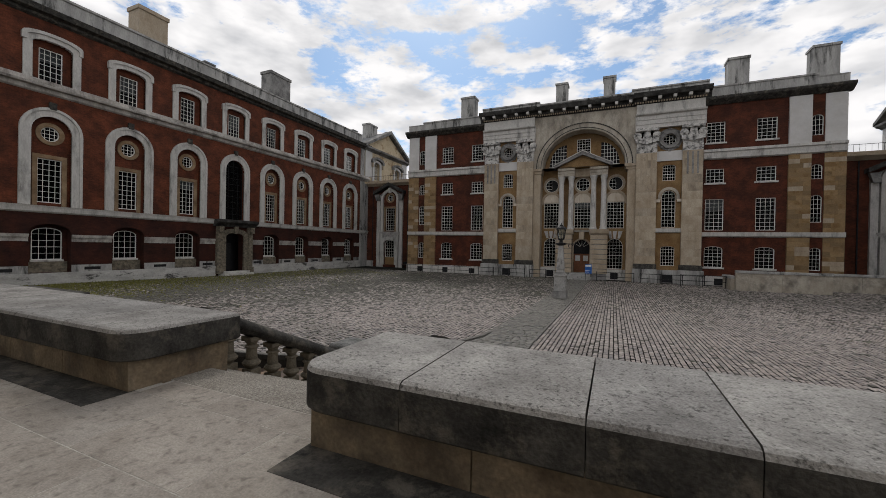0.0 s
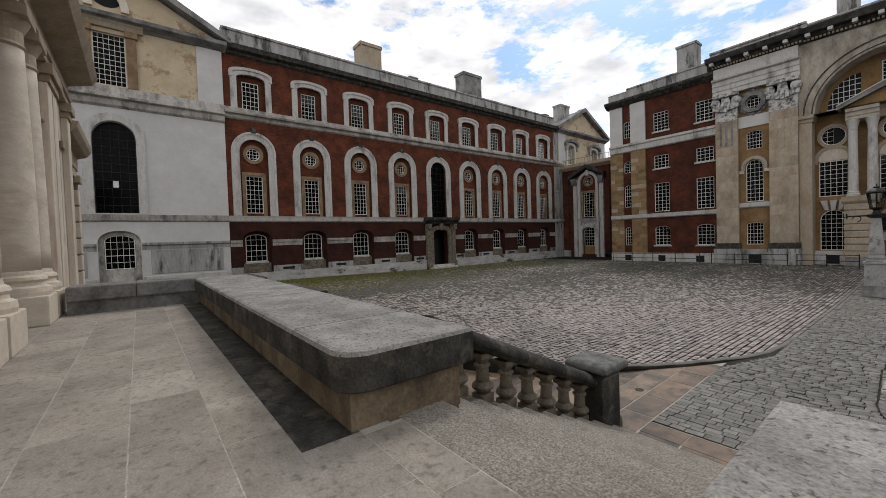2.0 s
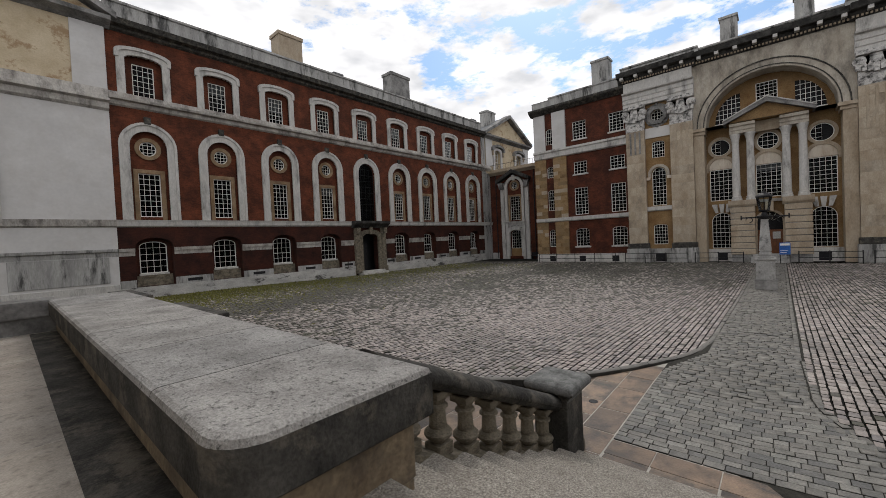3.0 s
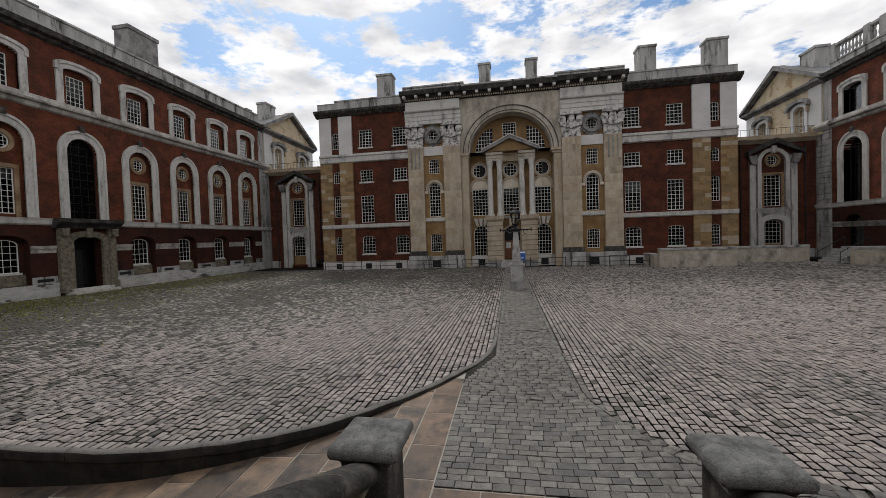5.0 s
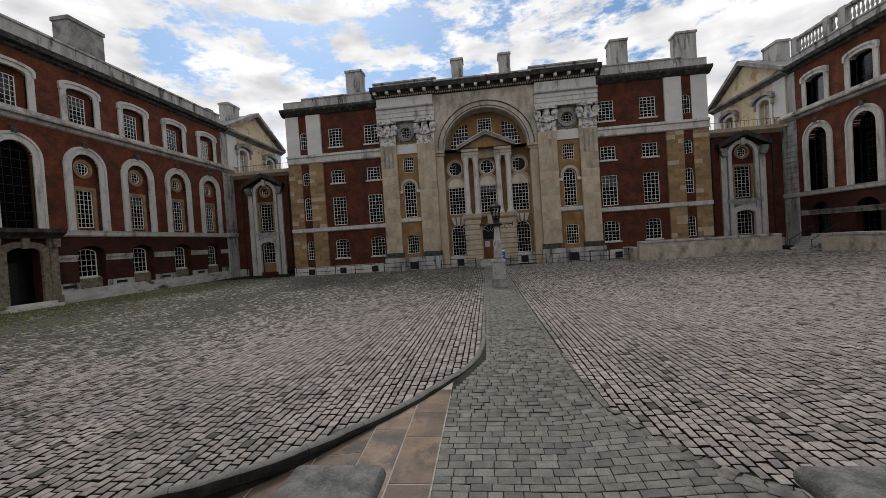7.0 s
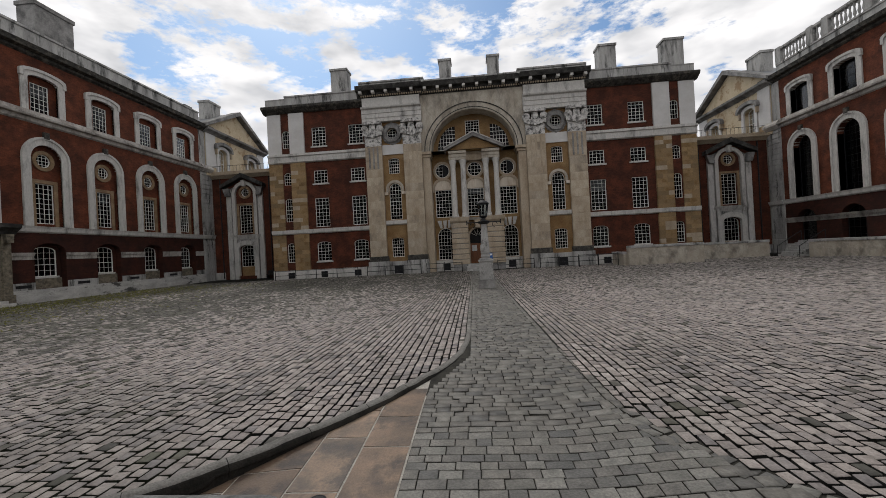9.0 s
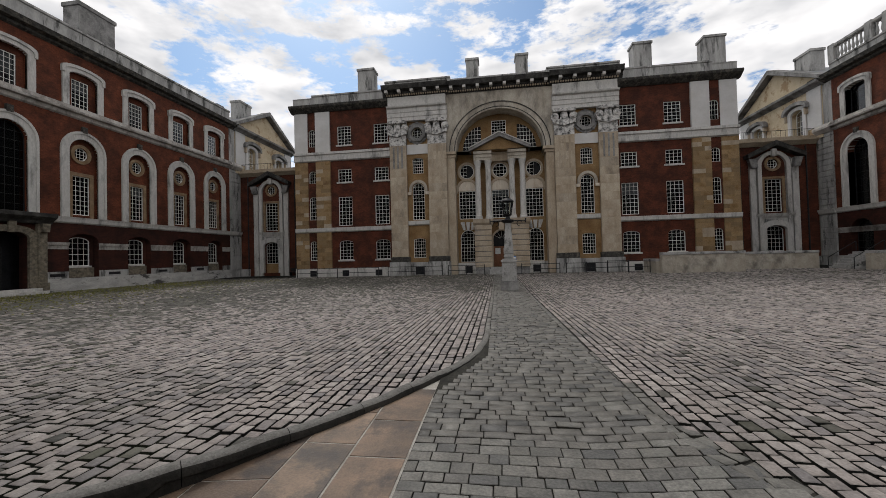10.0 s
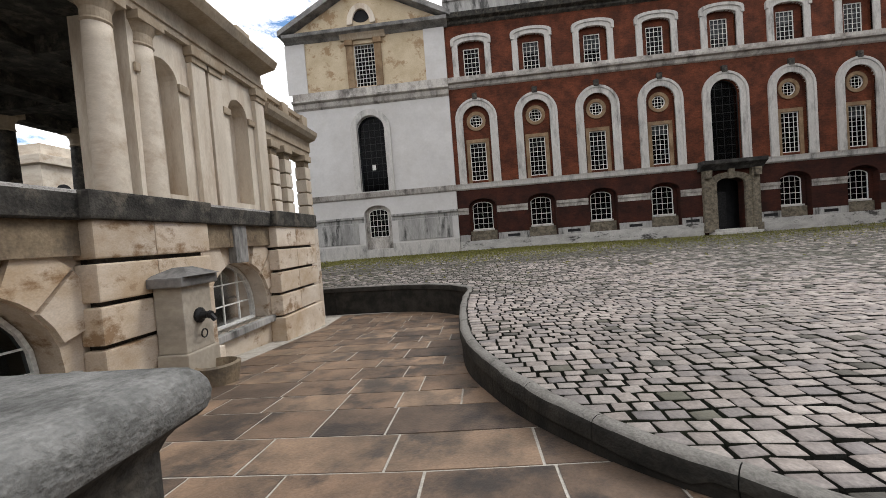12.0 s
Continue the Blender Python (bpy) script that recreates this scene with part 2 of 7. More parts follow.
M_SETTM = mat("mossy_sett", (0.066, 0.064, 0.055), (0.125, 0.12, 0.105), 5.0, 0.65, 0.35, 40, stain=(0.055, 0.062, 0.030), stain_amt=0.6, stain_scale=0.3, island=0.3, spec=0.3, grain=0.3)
M_SETTQ = mat("dark_granite_sett", (0.115, 0.113, 0.102), (0.215, 0.21, 0.19), 5.0, 0.55, 0.35, 40, stain=(0.08, 0.083, 0.07), stain_amt=0.5, stain_scale=0.3, island=0.28, spec=0.4, grain=0.3)
M_SETTP = mat("granite_sett_single", (0.115, 0.113, 0.102), (0.215, 0.21, 0.19), 5.0, 0.55, 0.35, 40, stain=(0.09, 0.10, 0.085), stain_amt=0.5, stain_scale=0.9, piece=0.3, spec=0.4)
M_JOINT = mat("joint_earth", (0.003, 0.003, 0.0025), (0.009, 0.0088, 0.007), 8.0, 0.95, 0.5, 60, stain=(0.03, 0.042, 0.012), stain_amt=0.3, stain_scale=0.15)
M_JOINTP = mat("sandy_joint", (0.018, 0.017, 0.014), (0.05, 0.047, 0.038), 8.0, 0.95, 0.4, 60)
M_MORT = mat("pale_mortar", (0.36, 0.335, 0.29), (0.52, 0.49, 0.44), 6.0, 0.9, 0.3, 60)
M_PAINT = mat("white_paint", (0.74, 0.74, 0.70), (0.84, 0.84, 0.80), 2.0, 0.5, 0.0, 20)
M_LEAD = mat("lead_roof", (0.14, 0.145, 0.15), (0.22, 0.225, 0.23), 1.5, 0.6, 0.1, 10)
M_IRON = mat("black_iron", (0.012, 0.012, 0.013), (0.03, 0.03, 0.032), 8.0, 0.5, 0.1, 40, metal=0.4)
M_WOOD = mat("door_wood", (0.12, 0.045, 0.018), (0.22, 0.085, 0.035), 3.0, 0.45, 0.1, 30, stretch=(6, 0.6, 1))
# near-black colour that stands for the shade inside unlit rooms
M_DARK = mat("unlit_interior_black", (0.010, 0.010, 0.012), (0.02, 0.02, 0.022), 1.0, 0.9, 0.0, 10)
M_BLIND = mat("white_blind", (0.50, 0.50, 0.48), (0.60, 0.60, 0.58), 1.0, 0.8, 0.0, 10)
M_SIGN = mat("blue_sign", (0.02, 0.10, 0.35), (0.03, 0.14, 0.45), 2.0, 0.4, 0.0, 10)
M_MOSS = mat("grass_tuft", (0.08, 0.09, 0.018), (0.19, 0.18, 0.045), 6.0, 0.9, 0.0, 30, island=0.35)


def glass_mat(name, tint):
    m = bpy.data.materials.new(name)
    m.use_nodes = True
    n, l = m.node_tree.nodes, m.node_tree.links
    n.remove(n["Principled BSDF"])
    out = n["Material Output"]
    tr, gl, fr, mx = n.new("ShaderNodeBsdfTransparent"), n.new("ShaderNodeBsdfGlossy"), n.new("ShaderNodeFresnel"), n.new("ShaderNodeMixShader")
    tr.inputs["Color"].default_value = (*tint, 1)
    gl.inputs["Roughness"].default_value = 0.14
    fr.inputs["IOR"].default_value = 1.2
    l.new(fr.outputs[0], mx.inputs[0])
    l.new(tr.outputs[0], mx.inputs[1])
    l.new(gl.outputs[0], mx.inputs[2])
    l.new(mx.outputs[0], out.inputs["Surface"])
    return m


M_GLASS = glass_mat("window_glass", (0.2, 0.22, 0.23))
M_LGLASS = glass_mat("lantern_glass", (0.86, 0.9, 0.9))


# ---- mesh helpers ----
def part(name, bm, material, parent=None, label="", at=None):
    bmesh.ops.recalc_face_normals(bm, faces=bm.faces[:])
    me = bpy.data.meshes.new(name)
    bm.to_mesh(me)
    bm.free()
    me.materials.append(material)
    ob = new(name, me)
    if parent is not None:
        ob.parent = parent
    if at is not None:
        ob.matrix_basis = at
    if label:
        ob["label"] = label
    return ob


def piece(name, me, parent, m):
    ob = new(name, me)
    ob.parent = parent
    ob.matrix_basis = m
    return ob


def thing(name, m, label, category, group="", kind=""):
    ob = new(name)
    ob.empty_display_size = 0.2
    ob.matrix_basis = m
    return tagged(ob, label, category, group, kind)


def box(bm, x0, x1, y0, y1, z0, z1, bevel=0.0):
    v = [bm.verts.new((x, y, z)) for z in (z0, z1) for y in (y0, y1) for x in (x0, x1)]
    f = [bm.faces.new([v[i] for i in q]) for q in ((0, 1, 3, 2), (4, 6, 7, 5), (0, 4, 5, 1), (2, 3, 7, 6), (0, 2, 6, 4), (1, 5, 7, 3))]
    if bevel:
        bmesh.ops.bevel(bm, geom=list({e for q in f for e in q.edges}), offset=bevel, segments=2, affect="EDGES", profile=0.6)
    return v


def prism(bm, pts, c0, c1):
    """A closed outline in (a, b), drawn out from c0 to c1."""
    lo = [bm.verts.new((a, b, c0)) for a, b in pts]
    hi = [bm.verts.new((a, b, c1)) for a, b in pts]
    bm.faces.new(lo[::-1])
    bm.faces.new(hi)
    for i in range(len(pts)):
        j = (i + 1) % len(pts)
        bm.faces.new((lo[i], lo[j], hi[j], hi[i]))


def band(bm, outer, inner, c0, c1):
    """A strip between two open lines of equally many points, drawn out from c0 to c1: arch surrounds and rings."""
    n = len(outer)
    v = [[bm.verts.new((a, b, c)) for a, b in line] for c in (c0, c1) for line in (outer, inner)]
    for i in range(n - 1):
        bm.faces.new((v[2][i], v[2][i + 1], v[3][i + 1], v[3][i]))
        bm.faces.new((v[0][i], v[1][i], v[1][i + 1], v[0][i + 1]))
        bm.faces.new((v[0][i], v[0][i + 1], v[2][i + 1], v[2][i]))
        bm.faces.new((v[1][i], v[3][i], v[3][i + 1], v[1][i + 1]))
    for i in (0, n - 1):
        bm.faces.new((v[0][i], v[2][i], v[3][i], v[1][i]))


def lathe(bm, profile, seg=16, x=0.0, y=0.0, square=()):
    """Turns a profile of (radius, height) about the z axis."""
    rings = []
    for r, z in profile:
        rings.append([bm.verts.new((x + r * math.cos(2 * math.pi * i / seg), y + r * math.sin(2 * math.pi * i / seg), z)) for i in range(seg)])
    for p, q in zip(rings, rings[1:]):
        for i in range(seg):
            bm.faces.new((p[i], p[(i + 1) % seg], q[(i + 1) % seg], q[i]))
    bm.faces.new(rings[0][::-1])
    bm.faces.new(rings[-1])


def tube(bm, p, q, r, seg=6):
    p, q = Vector(p), Vector(q)
    d = (q - p).to_track_quat("Z", "Y").to_matrix()
    a, b = [[bm.verts.new(o + d @ Vector((r * math.cos(2 * math.pi * i / seg), r * math.sin(2 * math.pi * i / seg), 0))) for i in range(seg)] for o in (p, q)]
    for i in range(seg):
        bm.faces.new((a[i], a[(i + 1) % seg], b[(i + 1) % seg], b[i]))
    bm.faces.new(a[::-1])
    bm.faces.new(b)


def arch_line(c, half, b0, spring, rise, n=12):
    """An open line up one jamb, over the arch and down the other."""
    pts = [(c - half, b0)]
    for i in range(n + 1):
        t = math.pi * (1 - i / n)
        pts.append((c + half * math.cos(t), spring + rise * math.sin(t)))
    return pts + [(c + half, b0)]


def ring_line(c, b, r, n=20):
    return [(c + r * math.cos(2 * math.pi * i / n), b + r * math.sin(2 * math.pi * i / n)) for i in range(n + 1)]


class Hole:
    """An opening: rect, arch (with rise) or round."""

    def __init__(self, kind, c, half, b0, top, rise=0.0):
        self.kind, self.c, self.half, self.b0, self.top, self.rise = kind, c, half, b0, top, rise

    def corners(self):
        """The fans that fill the corners of the bounding box, and the outline."""
        c, h = self.c, self.half
        if self.kind == "rect":
            return [], [(c - h, self.b0), (c - h, self.top), (c + h, self.top), (c + h, self.b0)]
        if self.kind == "arch":
            s = self.top - self.rise
            arc = [(c + h * math.cos(math.pi * (1 - i / 12)), s + self.rise * math.sin(math.pi * (1 - i / 12))) for i in range(13)]
            return [((c - h, self.top), arc[:7]), ((c + h, self.top), arc[6:])], [(c - h, self.b0)] + arc + [(c + h, self.b0)]
        mid = (self.b0 + self.top) / 2
        ring = [(c + h * math.cos(2 * math.pi * i / 20), mid + h * math.sin(2 * math.pi * i / 20)) for i in range(21)]
        cs = ((c + h, self.top), (c - h, self.top), (c - h, self.b0), (c + h, self.b0))
        return [(cs[k], ring[5 * k : 5 * k + 6]) for k in range(4)], ring[:-1]


def wall_mesh(bm, a0, a1, b0, b1, holes, c0, c1):
    """A wall from c0 (back) to c1 (face) with openings cut right through it."""
    us = sorted({round(v, 4) for v in [a0, a1] + [h.c + s * h.half for h in holes for s in (-1, 1)] if a0 <= v <= a1})
    vs = sorted({round(v, 4) for v in [b0, b1] + [v for h in holes for v in (h.b0, h.top)] if b0 <= v <= b1})
    for c in (c0, c1):
        memo = {}

        def vert(a, b):
            k = (round(a, 4), round(b, 4))
            if k not in memo:
                memo[k] = bm.verts.new((a, b, c))
            return memo[k]

        for u0, u1 in zip(us, us[1:]):
            for v0, v1 in zip(vs, vs[1:]):
                m, k = (u0 + u1) / 2, (v0 + v1) / 2
                if any(abs(m - h.c) < h.half and h.b0 < k < h.top for h in holes):
                    continue
                q = [vert(u0, v0), vert(u1, v0), vert(u1, v1), vert(u0, v1)]
                bm.faces.new(q if c == c1 else q[::-1])
        for h in holes:
            for corner, arc in h.corners()[0]:
                for p, q in zip(arc, arc[1:]):
                    try:
                        bm.faces.new((vert(*corner), vert(*p), vert(*q)))
                    except ValueError:
                        pass
    for h in holes:
        line = h.corners()[1]
        for p, q in zip(line, line[1:] + line[:1]):
            bm.faces.new([bm.verts.new((*p, c0)), bm.verts.new((*p, c1)), bm.verts.new((*q, c1)), bm.verts.new((*q, c0))])
    for p, q in (((a0, b0), (a1, b0)), ((a1, b0), (a1, b1)), ((a1, b1), (a0, b1)), ((a0, b1), (a0, b0))):
        bm.faces.new([bm.verts.new((*p, c0)), bm.verts.new((*p, c1)), bm.verts.new((*q, c1)), bm.verts.new((*q, c0))])


def wall(name, parent, a0, a1, b0, b1, holes, c0, c1, material, label=""):
    bm = bmesh.new()
    wall_mesh(bm, a0, a1, b0, b1, holes, c0, c1)
    bmesh.ops.remove_doubles(bm, verts=bm.verts[:], dist=0.0005)
    return part(name, bm, material, parent, label)


def slab(name, parent, a0, a1, b0, b1, c0, c1, material, label="", bevel=0.0):
    bm = bmesh.new()
    box(bm, a0, a1, b0, b1, c0, c1, bevel)
    return part(name, bm, material, parent, label)


def moulding(name, parent, a0, a1, steps, back, material, label="", ends=0.0):
    """A string course or cornice: a stepped profile of (b, c) pairs drawn along the wall."""
    bm = bmesh.new()
    pts = [(back, steps[0][0])] + [(c, b) for b, c in steps] + [(back, steps[-1][0])]
    lo = [bm.verts.new((a0, b, c)) for c, b in pts]
    hi = [bm.verts.new((a1, b, c)) for c, b in pts]
    for i in range(len(pts)):
        j = (i + 1) % len(pts)
        bm.faces.new((lo[i], lo[j], hi[j], hi[i]))
    bm.faces.new(lo)
    bm.faces.new(hi[::-1])
    return part(name, bm, material, parent, label)


def basis(right, out, origin):
    r, o = Vector(right), Vector(out)
    m = Matrix((r, (0, 0, 1), o)).transposed().to_4x4()
    m.translation = origin
    return m


SASH = {}


def sash(parent, c, b0, half, top, depth, cols, rows, kind="rect", rise=0.0, blind=0.0):
    """A glazed window with its frame, bars and pane, set back by depth."""
    key = (round(half, 2), round(top - b0, 2), cols, rows, kind, round(rise, 2))
    h = top - b0
    if key not in SASH:
        bm = bmesh.new()
        fw, bw = (0.05, 0.024) if kind == "arch" else (0.062, 0.028)
        if kind == "rect":
            us = [-half + fw - bw / 2] + [-half + 2 * half * i / cols for i in range(1, cols)] + [half - fw + bw / 2]
            vs = [fw - bw / 2] + [h * i / rows for i in range(1, rows)] + [h - fw + bw / 2]
            lights = [Hole("rect", (a + b) / 2, (b - a - bw) / 2, c + bw / 2, d - bw / 2) for a, b in zip(us, us[1:]) for c, d in zip(vs, vs[1:])]
            wall_mesh(bm, -half, half, 0, h, lights, -0.03, 0.03)
        elif kind == "arch":
            band(bm, arch_line(0, half, 0, h - rise, rise), arch_line(0, half - fw, 0, h - rise, rise - fw), -0.05, 0.05)
            box(bm, -half + fw, half - fw, 0, fw, -0.05, 0.06)
        else:
            band(bm, ring_line(0, half, half), ring_line(0, half, half - fw), -0.05, 0.05)

        def reach(a):
            if kind == "rect":
                return fw, h - fw
            if kind == "arch":
                return fw, h - rise + (rise - fw) * math.sqrt(max(0, 1 - (a / (half - fw)) ** 2))
            s = math.sqrt(max(0, (half - fw) ** 2 - a * a))
            return half - s, half + s

        bars = []

        def bar(x0, x1, y0, y1, z0, z1):
            q = bmesh.new()
            box(q, x0, x1, y0, y1, z0, z1)
            ob = part("glazing_bar", q, M_PAINT)
            bars.append(ob.data)
            bpy.data.objects.remove(ob)

        for i in range(1, cols if kind != "rect" else 1):
            a = -half + 2 * half * i / cols
            lo, hi = reach(a)
            bar(a - bw / 2, a + bw / 2, lo, hi, -0.015, 0.02)
        for i in range(1, rows if kind != "rect" else 1):
            b = h * i / rows
            w = half - fw
            if kind == "arch" and b > h - rise:
                w = w * math.sqrt(max(0, 1 - ((b - h + rise) / (rise - fw + 1e-6)) ** 2)) if b < h - fw else 0
            if kind == "round":
                w = math.sqrt(max(0, w * w - (b - half) ** 2))
            if w > 0.1:
                t = bw * (1.7 if rows > 4 and i == rows // 2 else 1)
                bar(-w, w, b - t / 2, b + t / 2, -0.012, 0.024)
        bmesh.ops.remove_doubles(bm, verts=bm.verts[:], dist=0.0005)
        me = part("window", bm, M_PAINT)
        gm = bmesh.new()
        line = Hole(kind, 0, half - 0.01, 0.01, h - 0.01, rise).corners()[1]
        gm.faces.new([gm.verts.new((a, b, 0)) for a, b in line])
        gl = part("pane", gm, M_GLASS)
        SASH[key] = (me.data, gl.data, bars)
        bpy.data.objects.remove(me)
        bpy.data.objects.remove(gl)
    w = new("window", SASH[key][0])
    w.parent = parent
    w.matrix_basis = Matrix.Translation((c, b0, -depth))
    p = new("pane", SASH[key][1])
    p.parent = w
    p.visible_shadow = False
    for q in SASH[key][2]:
        new("glazing_bar", q).parent = w
    if blind:
        bm = bmesh.new()
        box(bm, -half + 0.08, half - 0.08, h * (1 - blind), h - 0.08, -0.12, -0.10)
        part("blind", bm, M_BLIND, w, "white blind behind the panes")
    return w


# ---- the two long brick ranges ----
RNG_X = 33.16
BAYS = [2.30 + 4.82 * i for i in range(9)]


IRON_BARS = {}


def dark_sash(*args):
    """A window whose frame and bars are of dark iron."""
    w = sash(*args)
    w.data = w.data.copy()
    w.data.materials[0] = M_IRON
    for o in w.children:
        if o.name.startswith("glazing_bar"):
            if o.data.name not in IRON_BARS:
                me = o.data.copy()
                me.materials[0] = M_IRON
                IRON_BARS[o.data.name] = me
            o.data = IRON_BARS[o.data.name]
    return w


def long_range(sign):
    """sign -1: the range with the doorway and sash windows; +1: the range with the tall dark hall windows."""
    hall = sign > 0
    if hall:
        b = thing("hall_range", basis((0, -1, 0), (-1, 0, 0), (RNG_X, 0, 0)), "red brick range with tall dark arched hall windows and balustrade", "building")
    else:
        b = thing("brick_range", basis((0, 1, 0), (1, 0, 0), (-RNG_X, 0, 0)), "three-storey red brick range with white arched window surrounds", "building")

    def u(y):
        return -y if hall else y

    lo, hi = sorted((u(0.25), u(43.4)))
    cs = [u(y) for y in BAYS]
    door = cs[4]
    # ground storey
    holes = []
    for c in cs:
        if c == door and not hall:
            holes.append(Hole("arch", c, 1.06, 0.0, 4.4, 0.45))
        else:
            holes.append(Hole("arch", c, 1.12, 1.0 if not hall else 0.3, 4.45, 0.95 if hall else 0.62))
    wall("wall", b, lo, hi, 0.0, 5.2, holes, -0.7, 0.0, M_BRICKD, "dark red brick ground storey")
    for i, c in enumerate(cs):
        if hall:
            # added sheet behind the window, its black standing for the room's shade
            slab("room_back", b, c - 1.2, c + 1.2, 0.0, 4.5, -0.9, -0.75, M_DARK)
            dark_sash(b, c, 0.4, 1.05, 4.35, 0.55, 4, 6, "arch", 0.9)
        elif c != door:
            wall("recess", b, c - 1.12, c + 1.12, 1.0, 4.5, [Hole("arch", c, 0.84, 1.75, 4.2, 0.38)], -0.69, -0.5, M_BRICKD)
            sash(b, c, 1.9, 0.82, 4.18, 0.6, 4, 5, "arch", 0.36)
            slab("window_sill", b, c - 0.9, c + 0.9, 1.76, 1.9, -0.62, -0.38, M_WHITE, bevel=0.02)
            slab("stone_apron", b, c - 1.1, c + 1.1, 1.0, 1.76, -0.66, -0.42, M_BAL)
    edges = [lo] + [v for c in cs for v in (c - 1.14, c + 1.14)] + [hi]
    for a0, a1 in zip(edges[::2], edges[1::2]):
        if not hall and (abs(a1 - (door - 1.14)) < 0.1 or abs(a0 - (door + 1.14)) < 0.1):
            a0, a1 = (a0, door - 2.1) if a1 < door else (door + 2.1, a1)
        moulding("impost", b, a0 + 0.02, a1 - 0.02, [(3.2, 0.03), (3.5, 0.05), (3.5, 0.12), (3.72, 0.16)], 0.0, M_BAND)
        if not hall:
            slab("plinth_block", b, a0 + 0.02, a1 - 0.02, 0.98, 1.5, 0.0, 0.06, M_GREY, bevel=0.015)
            if a1 - a0 > 1.5:
                slab("vent", b, (a0 + a1) / 2 - 0.5, (a0 + a1) / 2 + 0.5, 1.12, 1.34, 0.062, 0.075, M_IRON, "dark iron vent grille")
        slab("plinth", b, a0 if hall or a0 != lo else lo, a1, 0.0, 0.98, 0.004, 0.16, M_PLINTH, "stained white stone plinth")
    if not hall:
        for c in cs:
            if c != door:
                slab("plinth", b, c - 1.14, c + 1.14, 0.0, 0.98, 0.004, 0.15, M_PLINTH, "stained white stone plinth")
    moulding("string_course", b, lo, hi, [(5.2, 0.02), (5.3, 0.12), (5.55, 0.16), (5.7, 0.22)], -0.1, M_WHITE, "white stone string course")
    # main storey
    holes = [Hole("arch", c, 1.09, 5.72, 12.0, 1.09) for c in cs]
    wall("wall", b, lo, hi, 5.2, 13.55, holes, -0.7, 0.0, M_BRICK, "red brick main storey")
    for i, c in enumerate(cs):
        bm = bmesh.new()
        band(bm, arch_line(c, 1.64, 5.72, 10.91, 1.64, 16), arch_line(c, 1.09, 5.72, 10.91, 1.09, 16), -0.62 if hall else -0.1, 0.10)
        band(bm, arch_line(c, 1.70, 5.72, 10.91, 1.70, 16), arch_line(c, 1.52, 5.72, 10.91, 1.52, 16), 0.0, 0.17)
        part("arch_surround", bm, M_WHITE, b, "white moulded stone arch surround")
        if hall or c == door:
            dark_sash(b, c, 5.72, 1.09, 12.0, 0.6 if hall else 0.3, 4, 10, "arch", 1.09)
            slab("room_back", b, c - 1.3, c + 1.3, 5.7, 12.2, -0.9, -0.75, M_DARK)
        else:
            wall("recess", b, c - 1.09, c + 1.09, 5.72, 12.02, [Hole("rect", c, 0.66, 5.95, 9.05), Hole("round", c, 0.52, 10.3, 11.34)], -0.5, -0.28, M_BRICK)
            bm = bmesh.new()
            band(bm, [(c - 0.93, 5.74), (c - 0.93, 9.33), (c + 0.93, 9.33), (c + 0.93, 5.74)], [(c - 0.66, 5.74), (c - 0.66, 9.05), (c + 0.66, 9.05), (c + 0.66, 5.74)], -0.28, -0.2)
            part("stone_frame", bm, M_TAN, b, "tan stone window frame")
            bm = bmesh.new()
            band(bm, ring_line(c, 10.82, 0.78, 24), ring_line(c, 10.82, 0.52, 24), -0.28, -0.19)
            part("round_frame", bm, M_TAN, b, "tan stone ring")
            sash(b, c, 5.95, 0.66, 9.05, 0.36, 4, 8, blind=(0.0, 0.0, 0.0, 0.25, 0.0, 0.0, 0.3, 0.0, 0.0)[i])
            sash(b, c, 10.3, 0.52, 11.34, 0.36, 4, 4, "round")
        slab("keystone", b, c - 0.2, c + 0.2, 12.5, 13.0, 0.0, 0.22, M_COPED, "sooty keystone", bevel=0.03)
    moulding("cornice_band", b, lo, hi, [(13.5, 0.02), (13.6, 0.14), (13.85, 0.2), (13.9, 0.42), (14.05, 0.46), (14.1, 0.2), (14.42, 0.18)], -0.1, M_BAND, "streaked grey stone cornice band")
    # attic storey
    holes = [Hole("arch", c, 1.08, 14.42, 17.25, 0.32) for c in cs]
    wall("wall", b, lo, hi, 13.55, 18.6, holes, -0.7, 0.0, M_BRICK, "red brick attic storey")
    for i, c in enumerate(cs):
        bm = bmesh.new()
        band(bm, arch_line(c, 1.55, 14.42, 17.3, 0.4, 10), arch_line(c, 1.08, 14.42, 16.93, 0.32, 10), -0.55 if hall else -0.15, 0.12)
        band(bm, arch_line(c, 1.63, 16.9, 17.36, 0.42, 10), arch_line(c, 1.40, 16.9, 17.2, 0.36, 10), 0.0, 0.2)
        part("window_surround", bm, M_WHITE, b, "white moulded stone window surround")
        if hall:
            dark_sash(b, c, 14.42, 1.06, 17.25, 0.5, 3, 4, "arch", 0.32)
            slab("room_back", b, c - 1.3, c + 1.3, 14.3, 17.4, -0.9, -0.75, M_DARK)
        else:
            wall("recess", b, c - 1.08, c + 1.08, 14.42, 17.26, [Hole("rect", c, 0.64, 14.5, 16.75)], -0.5, -0.28, M_BRICK)
            sash(b, c, 14.5, 0.64, 16.75, 0.36, 4, 6, blind=(0, 0.4, 0.55, 0, 0.6, 0.4, 0, 0.3, 0)[i])
    moulding("cornice", b, lo, hi, [(18.58, 0.02), (18.7, 0.2), (18.85, 0.24), (18.95, 0.6), (19.15, 0.66), (19.3, 0.72)], -0.3, M_COPED, "dark stained stone cornice")
